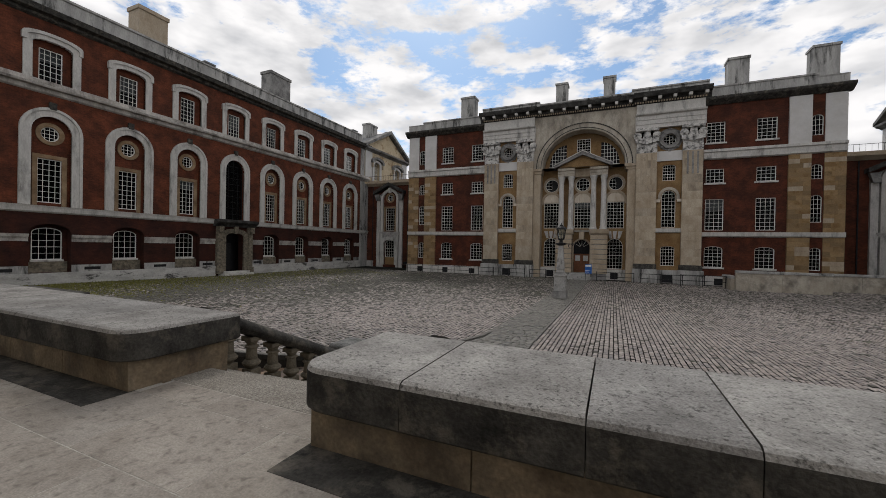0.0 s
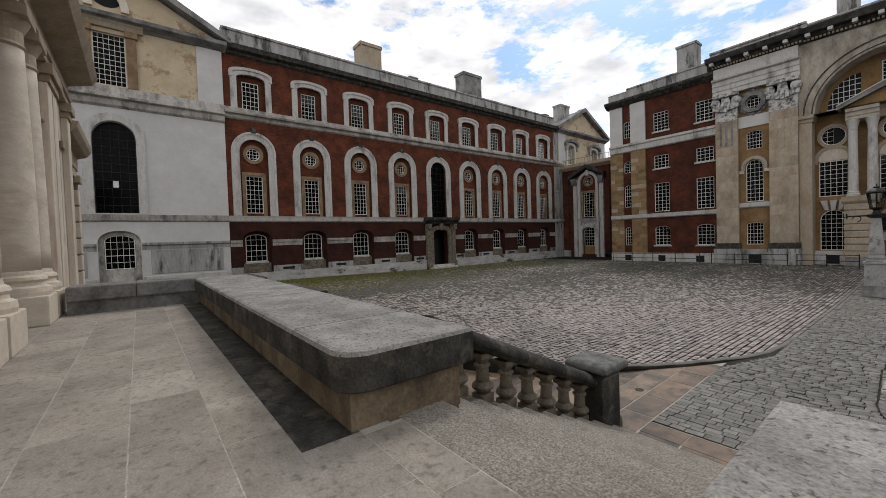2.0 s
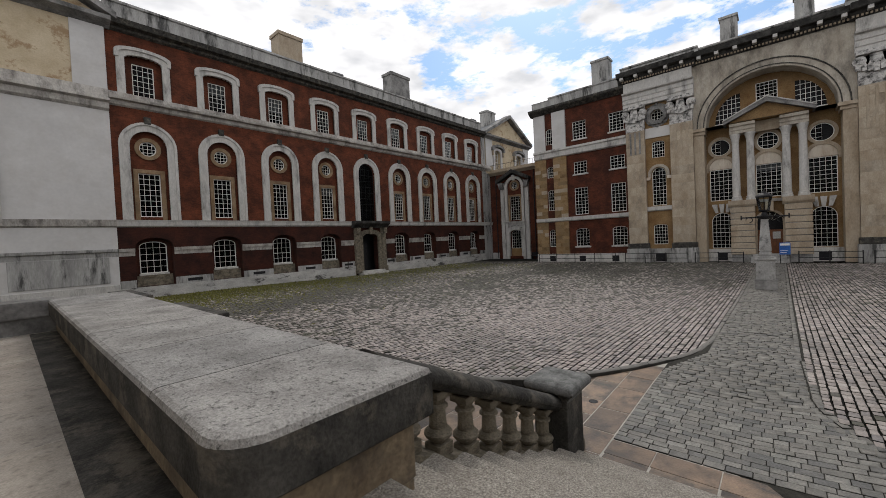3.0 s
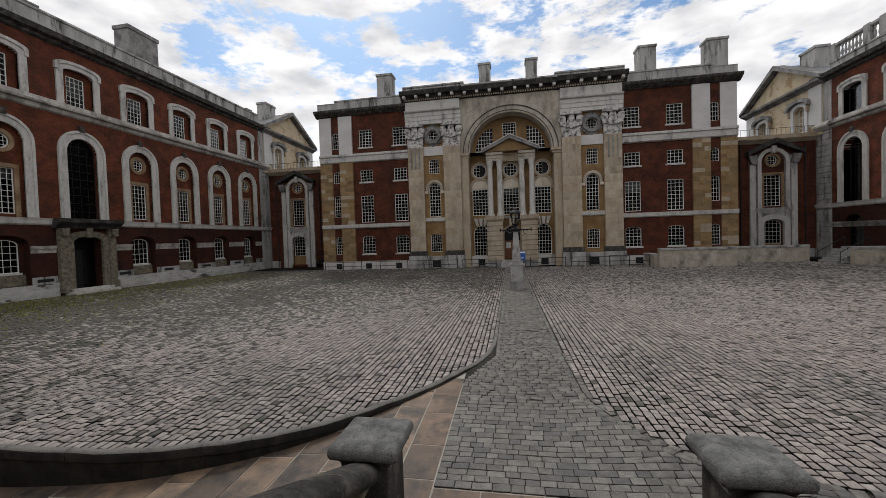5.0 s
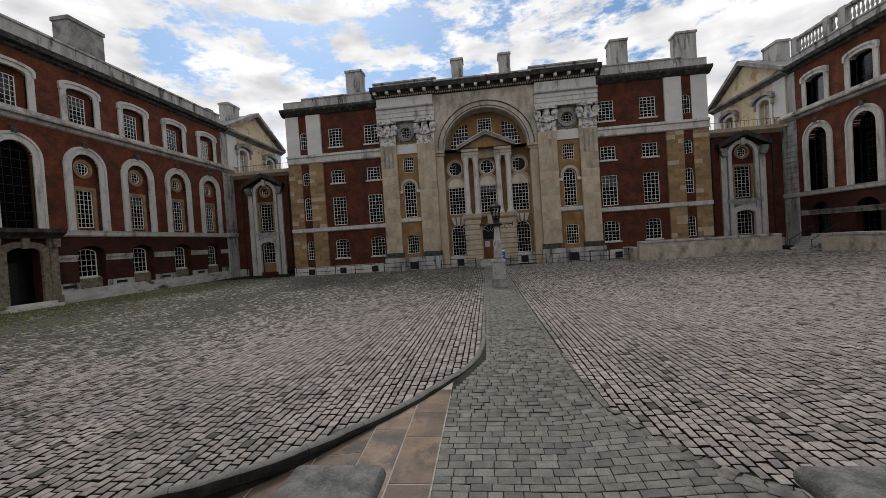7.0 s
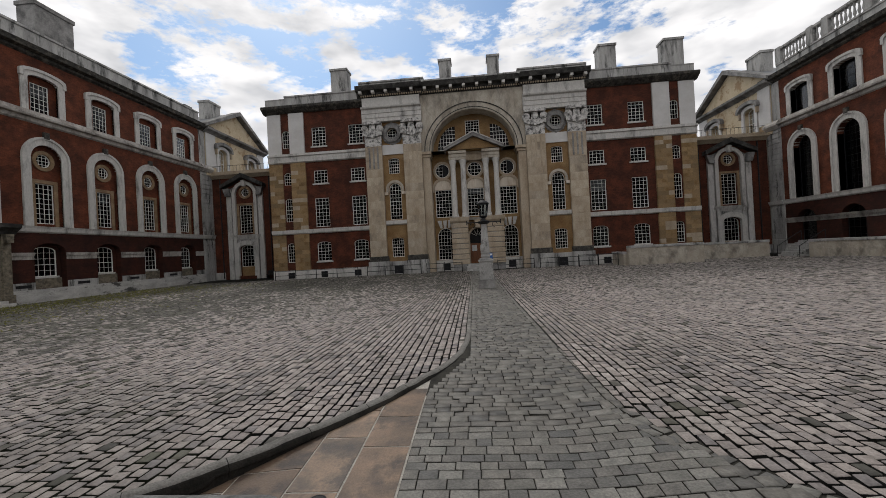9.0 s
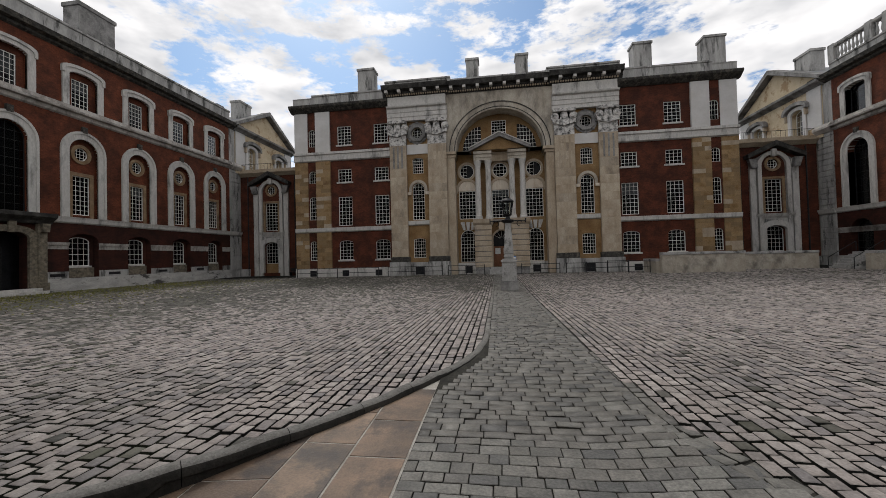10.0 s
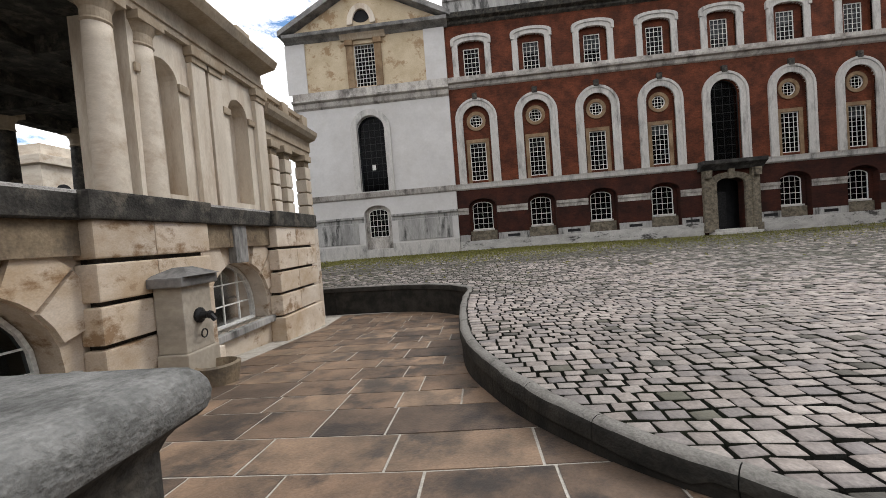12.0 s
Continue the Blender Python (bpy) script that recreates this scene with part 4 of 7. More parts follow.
def west_front():
    b = thing("west_front", basis((1, 0, 0), (0, -1, 0), (0, FRONT_Y, 0)) @ Matrix.Diagonal((0.972, 0.98, 1, 1)), "monumental brick and stone front with giant pilasters", "building")
    for s in (-1, 1):
        lo, hi = sorted((s * 11.9, s * 23.1))
        cols = (s * 17.2, s * 12.95)
        nar = s * 21.04
        holes = []
        for c in cols:
            holes += [Hole("arch", c, 0.8, 1.85, 4.0, 0.3), Hole("rect", c, 0.8, 5.65, 8.85), Hole("rect", c, 0.78, 10.5, 11.95), Hole("rect", c, 0.8, 14.65, 16.75)]
        for b0, t in ((1.85, 4.0), (6.4, 9.0), (10.5, 11.9), (14.65, 16.6)):
            holes.append(Hole("arch", nar, 0.42, b0, t, 0.3))
        wall("wall", b, lo, hi, 0.0, 18.5, holes, -0.7, 0.0, M_BRICKW, "red brick wing wall")
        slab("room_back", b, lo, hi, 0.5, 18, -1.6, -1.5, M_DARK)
        for c in cols:
            sash(b, c, 1.85, 0.8, 4.0, 0.16, 4, 6, "arch", 0.3)
            sash(b, c, 5.65, 0.8, 8.85, 0.12, 4, 8, blind=0.35 if c == cols[1] and s > 0 else 0)
            sash(b, c, 10.5, 0.78, 11.95, 0.12, 4, 4)
            sash(b, c, 14.65, 0.8, 16.75, 0.12, 4, 6)
            for z in (1.75, 10.4, 14.55):
                slab("window_sill", b, c - 0.95, c + 0.95, z - 0.06, z + 0.1, -0.1, 0.1, M_WHITE, bevel=0.02)
        for b0, t in ((1.85, 4.0), (6.4, 9.0), (10.5, 11.9), (14.65, 16.6)):
            sash(b, nar, b0, 0.42, t, 0.16, 3, 6 if t - b0 > 2 else 4, "arch", 0.3)
        for a0, a1, pr in ((21.54, 23.1, 0.1), (18.84, 20.54, 0.22)):
            x0, x1 = sorted((s * a0, s * a1))
            rnd = random.Random(int(a0 * 10) + s)
            for z0, z1, n in ((0.96, 4.95, 9), (5.45, 12.9, 17)):
                for k in range(n):
                    u0, u1 = z0 + (z1 - z0) * k / n, z0 + (z1 - z0) * (k + 1) / n
                    cut = x0 + (x1 - x0) * rnd.choice((0.35, 0.5, 0.65))
                    for e0, e1 in ((x0, cut), (cut, x1)):
                        slab("ashlar_block", b, e0 + 0.004, e1 - 0.004, u0 + 0.004, u1 - 0.004, 0.0, pr + rnd.uniform(-0.008, 0.008), M_BUFF if rnd.random() < 0.14 else M_ASHLAR)
            slab("stone_strip", b, x0, x1, 13.9, 18.45, 0.0, pr, M_CLEAN, "pale stone strip")
        moulding("string_course", b, lo, hi, [(4.95, 0.1), (5.05, 0.24), (5.45, 0.28)], -0.1, M_WHITE, "white stone string course")
        moulding("string_course", b, lo, hi, [(12.9, 0.1), (13.0, 0.26), (13.6, 0.28), (13.65, 0.4), (13.9, 0.4)], -0.1, M_WHITE, "white stone string course")
        slab("plinth", b, lo, hi, 0.0, 0.96, 0.0, 0.3, M_WHITE, "streaked white stone plinth", 0.02)
        for a in (21.0, 17.2, 13.4):
            slab("cellar_window", b, s * a - 0.38, s * a + 0.38, 0.06, 0.72, 0.29, 0.312, M_DARK, "small dark cellar window")
        moulding("cornice", b, lo - 0.35 * (s < 0), hi + 0.35 * (s > 0), [(18.5, 0.1), (18.62, 0.3), (18.85, 0.6), (18.92, 0.7), (19.12, 0.75), (19.2, 0.7)], -0.3, M_COPED, "sooty stone cornice")
        p0, p1 = sorted((s * 11.9, s * 20.9))
        moulding("parapet", b, p0, p1, [(19.2, 0.2), (20.2, 0.2), (20.25, 0.28), (20.4, 0.28)], -0.4, M_GREY, "stained stone parapet")
        p0, p1 = sorted((s * 20.9, s * 23.2))
        moulding("parapet", b, p0, p1, [(19.2, 0.1), (20.0, 0.1), (20.15, 0.16)], -0.4, M_GREY)
        slab("return_wall", b, s * 23.1 - 0.35, s * 23.1 + 0.35, 0, 18.5, -9, -0.7, M_BRICKD)
        # giant pilasters
        for a0, a1 in ((9.97, 11.8), (5.6, 7.6)):
            x0, x1 = sorted((s * a0, s * a1))
            c = (x0 + x1) / 2
            slab("pilaster", b, x0 + 0.02, x1 - 0.02, 2.0, 14.0, -0.2, 0.57, M_PIL, "weathered giant stone pilaster")
            rnd = random.Random(int(a0 * 7) + s)
            for k in range(14):
                z0, z1 = 2.0 + 12.0 * k / 14, 2.0 + 12.0 * (k + 1) / 14
                slab("stone_block", b, x0, x1, z0 + 0.006, z1 - 0.006, 0.4, 0.6 + rnd.uniform(-0.008, 0.008), M_PIL)
            slab("pilaster_base", b, x0 - 0.12, x1 + 0.12, 1.45, 2.0, -0.2, 0.78, M_COPED, bevel=0.08)
            slab("pedestal", b, x0 - 0.2, x1 + 0.2, 0.0, 1.45, -0.2, 0.9, M_GREY, "streaked stone pedestal", 0.03)
            for i in range(3):
                f = x0 + (x1 - x0) * (i + 1) / 4
                slab("flute_fillet", b, f - 0.09, f + 0.09, 10.5 if a0 < 8 else 11.5, 13.8, 0.6, 0.63, M_SOOT if a0 > 8 else M_BUFF, bevel=0.01)
            capital(b, c, 13.95, (x1 - x0) / 2, M_CARV)
        x0, x1 = sorted((s * 5.45, s * 12.0))
        moulding("entablature", b, x0, x1, [(16.6, 0.62), (17.0, 0.62), (17.02, 0.68), (17.45, 0.68), (17.5, 0.74), (17.9, 0.74), (18.0, 0.95), (18.15, 1.0)], -0.2, M_WHITE, "white stone entablature block")
        moulding("frieze", b, x0 + 0.1, x1 - 0.1, [(18.15, 0.66), (19.2, 0.66)], -0.2, M_WHITE)
        # bay between the pilasters
        c = s * 8.8
        x0, x1 = c - 1.2, c + 1.2
        holes = [Hole("arch", c, 0.66, 1.85, 3.95, 0.2), Hole("arch", c, 0.66, 5.95, 9.9, 0.66), Hole("arch", c, 0.6, 10.95, 12.65, 0.2), Hole("round", c, 0.62, 14.7, 15.94)]
        wall("wall", b, x0, x1, 0.0, 16.7, holes, -0.5, 0.14, M_OCHRE, "ochre stone bay wall")
        sash(b, c, 1.85, 0.66, 3.95, 0.02, 5, 6, "arch", 0.2)
        sash(b, c, 5.95, 0.66, 9.9, 0.0, 4, 10, "arch", 0.66)
        sash(b, c, 10.95, 0.6, 12.65, 0.02, 5, 5, "arch", 0.2)
        slab("room_back", b, x0, x1, 0, 16.6, -1.2, -1.1, M_DARK)
        moulding("sill", b, x0, x1, [(5.35, 0.2), (5.45, 0.34), (5.85, 0.36)], 0.0, M_WHITE)
        slab("plinth", b, x0, x1, 0.0, 1.4, 0.0, 0.32, M_GREY, bevel=0.02)
        slab("cellar_window", b, c - 0.5, c + 0.5, 0.08, 0.9, 0.31, 0.332, M_DARK, "small dark cellar window")
        bm = bmesh.new()
        band(bm, arch_line(c, 1.0, 8.9, 9.24, 1.0, 14), arch_line(c, 0.72, 8.9, 9.24, 0.72, 14), 0.14, 0.3)
        part("window_hood", bm, M_PALE, b, "stone arched window hood")
        for k in (-1, 1):
            slab("hood_stop", b, c + k * 0.98 - 0.2, c + k * 0.98 + 0.2, 8.65, 8.95, 0.1, 0.36, M_CREAM, bevel=0.03)
        bm = bmesh.new()
        band(bm, [(c + 1.0 * math.cos(math.pi * (i + 0.5) / 4), 15.32 + 1.0 * math.sin(math.pi * (i + 0.5) / 4)) for i in range(9)], [(c + 0.62 * math.cos(math.pi * (i + 0.5) / 4), 15.32 + 0.62 * math.sin(math.pi * (i + 0.5) / 4)) for i in range(9)], 0.14, 0.4)
        part("octagon_frame", bm, M_SOOT, b, "carved octagonal frame")
        sash(b, c, 14.7, 0.62, 15.94, 0.1, 4, 4, "round")
        bm = bmesh.new()
        band(bm, ring_line(c, 15.32, 1.19, 24), ring_line(c, 15.32, 0.98, 24), 0.14, 0.2)
        part("carved_field", bm, M_SOOT, b)
        for k in range(8):
            t = math.pi * k / 4
            bm = bmesh.new()
            bmesh.ops.create_icosphere(bm, subdivisions=1, radius=0.2, matrix=Matrix.Translation((c + 1.02 * math.cos(t), 15.3 + 1.1 * math.sin(t), 0.2)))
            part("carved_leaf", bm, M_SOOT, b)
        slab("panel", b, x0, x1, 13.05, 14.1, 0.14, 0.24, M_CLEAN)
        # pier beside the recess
        x0, x1 = sorted((s * 4.75, s * 5.6))
        slab("recess_pier", b, x0, x1, 0.0, 12.4, -1.2, 0.3, M_BUFF, "stone pier of the great arch", 0.02)
        bm = bmesh.new()
        box(bm, x0 - 0.15, x1 + 0.1, 12.4, 12.7, -1.2, 0.4, 0.03)
        box(bm, x0 - 0.3, x1 + 0.15, 12.7, 13.0, -1.2, 0.55, 0.03)
        part("impost", bm, M_BUFF, b)
    # great arch over the recess
    R = 4.55
    wall("arch_wall", b, -5.6, 5.6, 13.0, 19.3, [Hole("arch", 0, R, 13.0, 13.0 + R - 0.3, R - 0.3)], -1.2, 0.3, M_PALE, "pale stone wall above the great arch")
    bm = bmesh.new()
    band(bm, arch_line(0, 5.2, 13.0, 13.0, 4.95, 28), arch_line(0, R, 13.0, 13.0, R - 0.3, 28), 0.3, 0.46)
    part("archivolt", bm, M_PALE, b, "broad stone archivolt")
    for r0, r1, z1 in ((5.2, 5.3, 0.52), (4.68, 4.76, 0.5)):
        bm = bmesh.new()
        band(bm, arch_line(0, r1, 13.0, 13.0, r1 - 0.27, 28), arch_line(0, r0, 13.0, 13.0, r0 - 0.27, 28), 0.3, z1)
        part("arch_fillet", bm, M_COPED, b, "dark fillet round the great arch")
    # recessed centre
    holes = [Hole("rect", 0, 0.78, 14.7, 16.55)]
    for c in (-3.6, 0, 3.6):
        holes += [Hole("rect", c, 0.92, 5.95, 9.0), Hole("round", c, 0.78, 10.35, 11.91)]
    for s in (-1, 1):
        holes.append(Hole("arch", s * 3.6, 0.85, 1.25, 4.75, 0.85))
    holes.append(Hole("arch", 0, 0.95, 0.7, 4.6, 0.95))
    wall("recess_wall", b, -4.75, 4.75, 0.0, 17.4, holes, -1.7, -1.2, M_OCHRE, "ochre stone wall of the recess")
    slab("room_back", b, -4.8, 4.8, 0.0, 17.4, -2.8, -2.7, M_DARK)
    sash(b, 0, 14.7, 0.78, 16.55, 1.26, 5, 6)
    for c in (-3.6, 0, 3.6):
        sash(b, c, 5.95, 0.92, 9.0, 1.26, 5, 8, blind=0.2 if c == 0 else 0)
        sash(b, c, 10.35, 0.78, 11.91, 1.26, 4, 4, "round")
        if c:
            # flat near-black half-disc in place of the shaded opening
            bm = bmesh.new()
            prism(bm, [(c + 0.7 * math.sin(math.pi * i / 12), 11.13 + 0.7 * math.cos(math.pi * i / 12)) for i in range(13)], -1.21, -1.2)
            part("open_light", bm, M_DARK, b, "near-black half-disc standing for the open half of the window")
        bm = bmesh.new()
        band(bm, ring_line(c, 11.13, 1.02, 24), ring_line(c, 11.13, 0.78, 24), -1.2, -1.06)
        part("round_frame", bm, M_BUFF, b, "moulded stone ring")
        bm = bmesh.new()
        band(bm, arch_line(c, 1.2, 9.0, 9.2, 1.15, 14), arch_line(c, 0.92, 9.0, 9.2, 0.88, 14), -1.2, -1.05)
        part("window_hood", bm, M_BUFF, b)
        bm = bmesh.new()
        prism(bm, [(c - 0.92, 9.02)] + [(c + 0.92 * math.cos(math.pi * (1 - i / 12)), 9.2 + 0.88 * math.sin(math.pi * (1 - i / 12))) for i in range(13)] + [(c + 0.92, 9.02)], -1.2, -1.14)
        part("blind_head", bm, M_CREAM, b, "pale blind arch head")
        for k in (-1, 1):
            slab("hood_stop", b, c + k * 1.12 - 0.14, c + k * 1.12 + 0.14, 8.8, 9.05, -1.2, -1.0, M_BUFF)
    for s in (-1, 1):
        c = s * 3.6
        sash(b, c, 1.25, 0.85, 4.75, 1.26, 5, 9, "arch", 0.85)
        for k in (-1, 0, 1):
            bm = bmesh.new()
            prism(bm, [(c + k * 0.42 - 0.12, 4.75), (c + k * 0.42 + 0.12, 4.75), (c + k * 0.6 + 0.22, 5.6), (c + k * 0.6 - 0.22, 5.6)], -1.2, -0.92)
            part("keystone", bm, M_WHITE, b, "white triple keystone")
        slab("plinth", b, *sorted((s * 1.2, s * 4.75)), 0.0, 1.2, -1.2, -0.6, M_WHITE, bevel=0.02)
        slab("cellar_window", b, c - 0.4, c + 0.4, 0.1, 0.85, -0.61, -0.585, M_DARK)
        # rusticated porch pier under the columns
        x0, x1 = sorted((s * 1.02, s * 2.85))
        for k in range(8):
            slab("rustic_block", b, x0, x1, 0.7 + k * 0.56, 0.7 + k * 0.56 + 0.5, -1.2, 0.35, M_BUFF, bevel=0.05)
        slab("pier_core", b, x0 + 0.06, x1 - 0.06, 0.0, 5.2, -1.2, 0.28, M_SOOT)
        moulding("pier_cap", b, x0 - 0.12, x1 + 0.12, [(5.15, 0.36), (5.35, 0.5), (5.75, 0.55)], -1.2, M_BUFF)
        for a in (1.25, 2.35):
            bm = bmesh.new()
            lathe(bm, [(0.42, 5.75), (0.42, 5.95), (0.36, 6.0), (0.38, 6.12), (0.32, 6.2), (0.31, 8.0), (0.27, 11.2), (0.3, 11.25), (0.28, 11.3), (0.33, 11.6), (0.42, 11.9), (0.42, 12.0)], 16)
            for v in bm.verts:
                v.co = Vector((s * a + v.co.x, v.co.z, -0.3 + v.co.y))
            part("column", bm, M_WHITE, b, "slender pale stone column")
        x0, x1 = sorted((s * 0.85, s * 2.75))
        moulding("entablature", b, x0, x1, [(12.0, 0.1), (12.25, 0.1), (12.3, 0.16), (12.6, 0.16), (12.65, 0.3), (12.9, 0.34)], -1.2, M_PALE)
        bm = bmesh.new()
        prism(bm, [(s * 3.2, 12.9), (s * 3.2, 13.2), (0, 14.75), (0, 14.35)], -1.2, 0.55)
        part("raking_cornice", bm, M_SOOT, b, "dark pediment cornice")
        bm = bmesh.new()
        prism(bm, [(s * 3.25, 13.2), (s * 3.25, 13.28), (0, 14.85), (0, 14.75)], -1.2, 0.6)
        part("cornice_capping", bm, M_WHITE, b)
        # quarter lunette window
        bm = bmesh.new()
        arc = [(s * (1.95 + 2.0 * math.sin(math.pi / 2 * i / 8)), 13.4 + 2.6 * math.cos(math.pi / 2 * i / 8)) for i in range(9)]
        prism(bm, [(s * 1.95, 13.4)] + arc, -1.2, -1.17)
        lun = part("lunette_window", bm, M_DARK, b, "dark quarter-round window with white bars")
        bm = bmesh.new()
        for i in range(1, 6):
            a = 1.95 + 2.0 * i / 6
            box(bm, s * a - 0.02, s * a + 0.02, 13.4, 13.4 + 2.6 * math.sqrt(1 - (i / 6) ** 2), -1.17, -1.14)
        for i in range(1, 6):
            z = 13.4 + 2.6 * i / 6
            x0, x1 = sorted((s * 1.95, s * (1.95 + 2.0 * math.sqrt(1 - (i / 6) ** 2))))
            box(bm, x0, x1, z - 0.02, z + 0.02, -1.168, -1.138)
        box(bm, *sorted((s * 1.9, s * 4.0)), 13.33, 13.42, -1.17, -1.1)
        part("bars", bm, M_PAINT, lun)
    moulding("architrave", b, -0.85, 0.85, [(12.0, -0.6), (12.6, -0.55), (12.9, -0.4)], -1.2, M_BUFF)
    bm = bmesh.new()
    prism(bm, [(-3.0, 12.95), (3.0, 12.95), (0, 14.4)], -1.2, 0.1)
    part("pediment", bm, M_OCHRE, b, "small stone pediment")
    # doorway, steps and sign
    bm = bmesh.new()
    band(bm, arch_line(0, 1.1, 0.7, 3.65, 1.1, 14), arch_line(0, 0.9, 0.7, 3.65, 0.9, 14), -1.2, -0.98)
    part("door_surround", bm, M_BUFF, b)
    slab("door_leaf", b, -0.9, 0.9, 0.72, 2.9, -1.5, -1.42, M_WOOD, "brown panelled wooden door", 0.01)
    for k in (-1, 1):
        slab("door_panel", b, k * 0.45 - 0.3, k * 0.45 + 0.3, 1.0, 1.9, -1.42, -1.39, M_WOOD, bevel=0.015)
        slab("door_light", b, k * 0.45 - 0.28, k * 0.45 + 0.28, 2.05, 2.7, -1.42, -1.395, M_BLIND, "pale papers behind the door glass")
    bm = bmesh.new()
    prism(bm, [(-0.88, 2.95)] + [(0.88 * math.cos(math.pi * (1 - i / 12)), 3.65 + 0.88 * math.sin(math.pi * (1 - i / 12))) for i in range(13)] + [(0.88, 2.95)], -1.5, -1.46)
    fan = part("fanlight", bm, M_DARK, b, "dark fanlight")
    bm = bmesh.new()
    for i in range(1, 6):
        t = math.pi * i / 6
        tube(bm, (0.2 * math.cos(t), 3.65 + 0.2 * math.sin(t), -1.45), (0.86 * math.cos(t), 3.65 + 0.86 * math.sin(t), -1.45), 0.02, 4)
    part("bars", bm, M_PAINT, fan)
    slab("keystone", b, -0.3, 0.3, 4.6, 5.5, -0.95, -0.5, M_BUFF, "carved keystone", 0.06)
    moulding("sill", b, -1.0, 1.0, [(5.5, -0.9), (5.75, -0.7)], -1.2, M_WHITE)
    for k in range(4):
        slab("step", b, -1.35 - 0.0 * k, 1.35, 0.175 * k, 0.175 * (k + 1), -0.9, 1.6 - 0.4 * k, M_GREY, bevel=0.02)
    # crowning cornice, dentils and parapet
    moulding("crown_cornice", b, -12.4, -5.2, [(19.2, 0.6), (19.45, 0.75), (19.5, 0.8), (19.75, 0.85), (19.8, 1.35), (20.1, 1.45), (20.25, 1.5)], -0.3, M_BLACK, "black heavy crown cornice")
    moulding("crown_cornice", b, 5.2, 12.4, [(19.2, 0.6), (19.45, 0.75), (19.5, 0.8), (19.75, 0.85), (19.8, 1.35), (20.1, 1.45), (20.25, 1.5)], -0.3, M_BLACK, "black heavy crown cornice")
    moulding("crown_cornice", b, -5.2, 5.2, [(19.2, 0.34), (19.45, 0.5), (19.5, 0.55), (19.75, 0.6), (19.8, 1.05), (20.1, 1.15), (20.25, 1.2)], -0.3, M_BLACK, "black heavy crown cornice")
    for s in (-1, 1):
        x0, x1 = sorted((s * 5.0, s * 12.2))
        moulding("parapet", b, x0, x1, [(20.25, 0.6), (20.8, 0.6), (20.85, 0.7), (21.0, 0.7)], -0.4, M_GREY, "stained stone parapet")
    moulding("parapet", b, -5.0, 5.0, [(20.25, 0.3), (20.6, 0.3), (20.65, 0.4), (20.8, 0.4)], -0.4, M_GREY)
    for name, w, d, hgt, n, z, pr0, material in (("modillion", 0.16, 0.42, 0.26, 18, 19.52, 0.86, M_WHITE), ("dentil", 0.07, 0.08, 0.15, 96, 19.3, 0.76, M_BUFF)):
        bm = bmesh.new()
        box(bm, -w, w, 0, hgt, -0.05, d)
        ob = part(name, bm, material)
        me = ob.data
        bpy.data.objects.remove(ob)
        for i in range(n):
            a = -11.9 + 23.8 * i / (n - 1)
            piece(name, me, b, Matrix.Translation((a, z, pr0 if abs(a) > 5.2 else pr0 - 0.24)))
    for c, h in ((-14.95, 0.95), (-2.7, 0.66), (2.7, 0.63), (15.06, 0.9), (22.0, 1.0)):
        bm = bmesh.new()
        box(bm, c - h, c + h, 19.5, 23.4, -2.6, -1.2)
        box(bm, c - h - 0.1, c + h + 0.1, 23.4, 23.65, -2.7, -1.1, 0.03)
        part("chimney", bm, M_GREY, b, "pale stone chimney stack")
    slab("roof", b, -23.1, 23.1, 19.3, 19.5, -9, -0.4, M_LEAD)
    slab("back_wall", b, -23.1, 23.1, 0, 19.3, -9.3, -9, M_BRICKD)
    return b


west_front()


# ---- railings, low wall and signs before the front ----
def railing(x0, x1, y, h=0.95):
    r = thing("iron_railing", pose(x0, y, 0), "plain black iron railing before the stone plinth", "railing", "railings before the front")
    w = x1 - x0
    for z in (h, h * 0.5):
        bm = bmesh.new()
        tube(bm, (0, 0, z), (w, 0, z), 0.03)
        part("rail", bm, M_IRON, r)
    n = max(2, round(w / 2.2) + 1)
    for i in range(n):
        bm = bmesh.new()
        tube(bm, (w * i / (n - 1), 0, -0.02), (w * i / (n - 1), 0, h + 0.08), 0.04)
        part("post", bm, M_IRON, r)
    return r


for x0, x1 in ((-21.5, -12.6), (-11.6, -6.0), (-5.4, -1.8), (1.8, 5.4), (6.0, 11.6)):
    railing(x0, x1, FRONT_Y - 1.75)
sign = thing("blue_sign", pose(0.95, FRONT_Y - 1.9, 0), "blue and white notice board on a low stand by the door", "sign")
bm = bmesh.new()
box(bm, -0.35, 0.35, -0.03, 0.03, 0.75, 1.75, 0.01)
part("board", bm, M_SIGN, sign)
for x1, z0, z1 in ((0.3, 1.5, 1.68), (0.1, 0.9, 0.94), (0.2, 1.05, 1.09)):
    bm = bmesh.new()
    box(bm, -0.3, x1, -0.045, -0.032, z0, z1)
    part("lettering_bar", bm, M_PAINT, sign, "white unreadable line")
for s in (-0.3, 0.3):
    bm = bmesh.new()
    box(bm, s - 0.03, s + 0.03, -0.03, 0.03, 0, 0.75)
    part("leg", bm, M_IRON, sign)


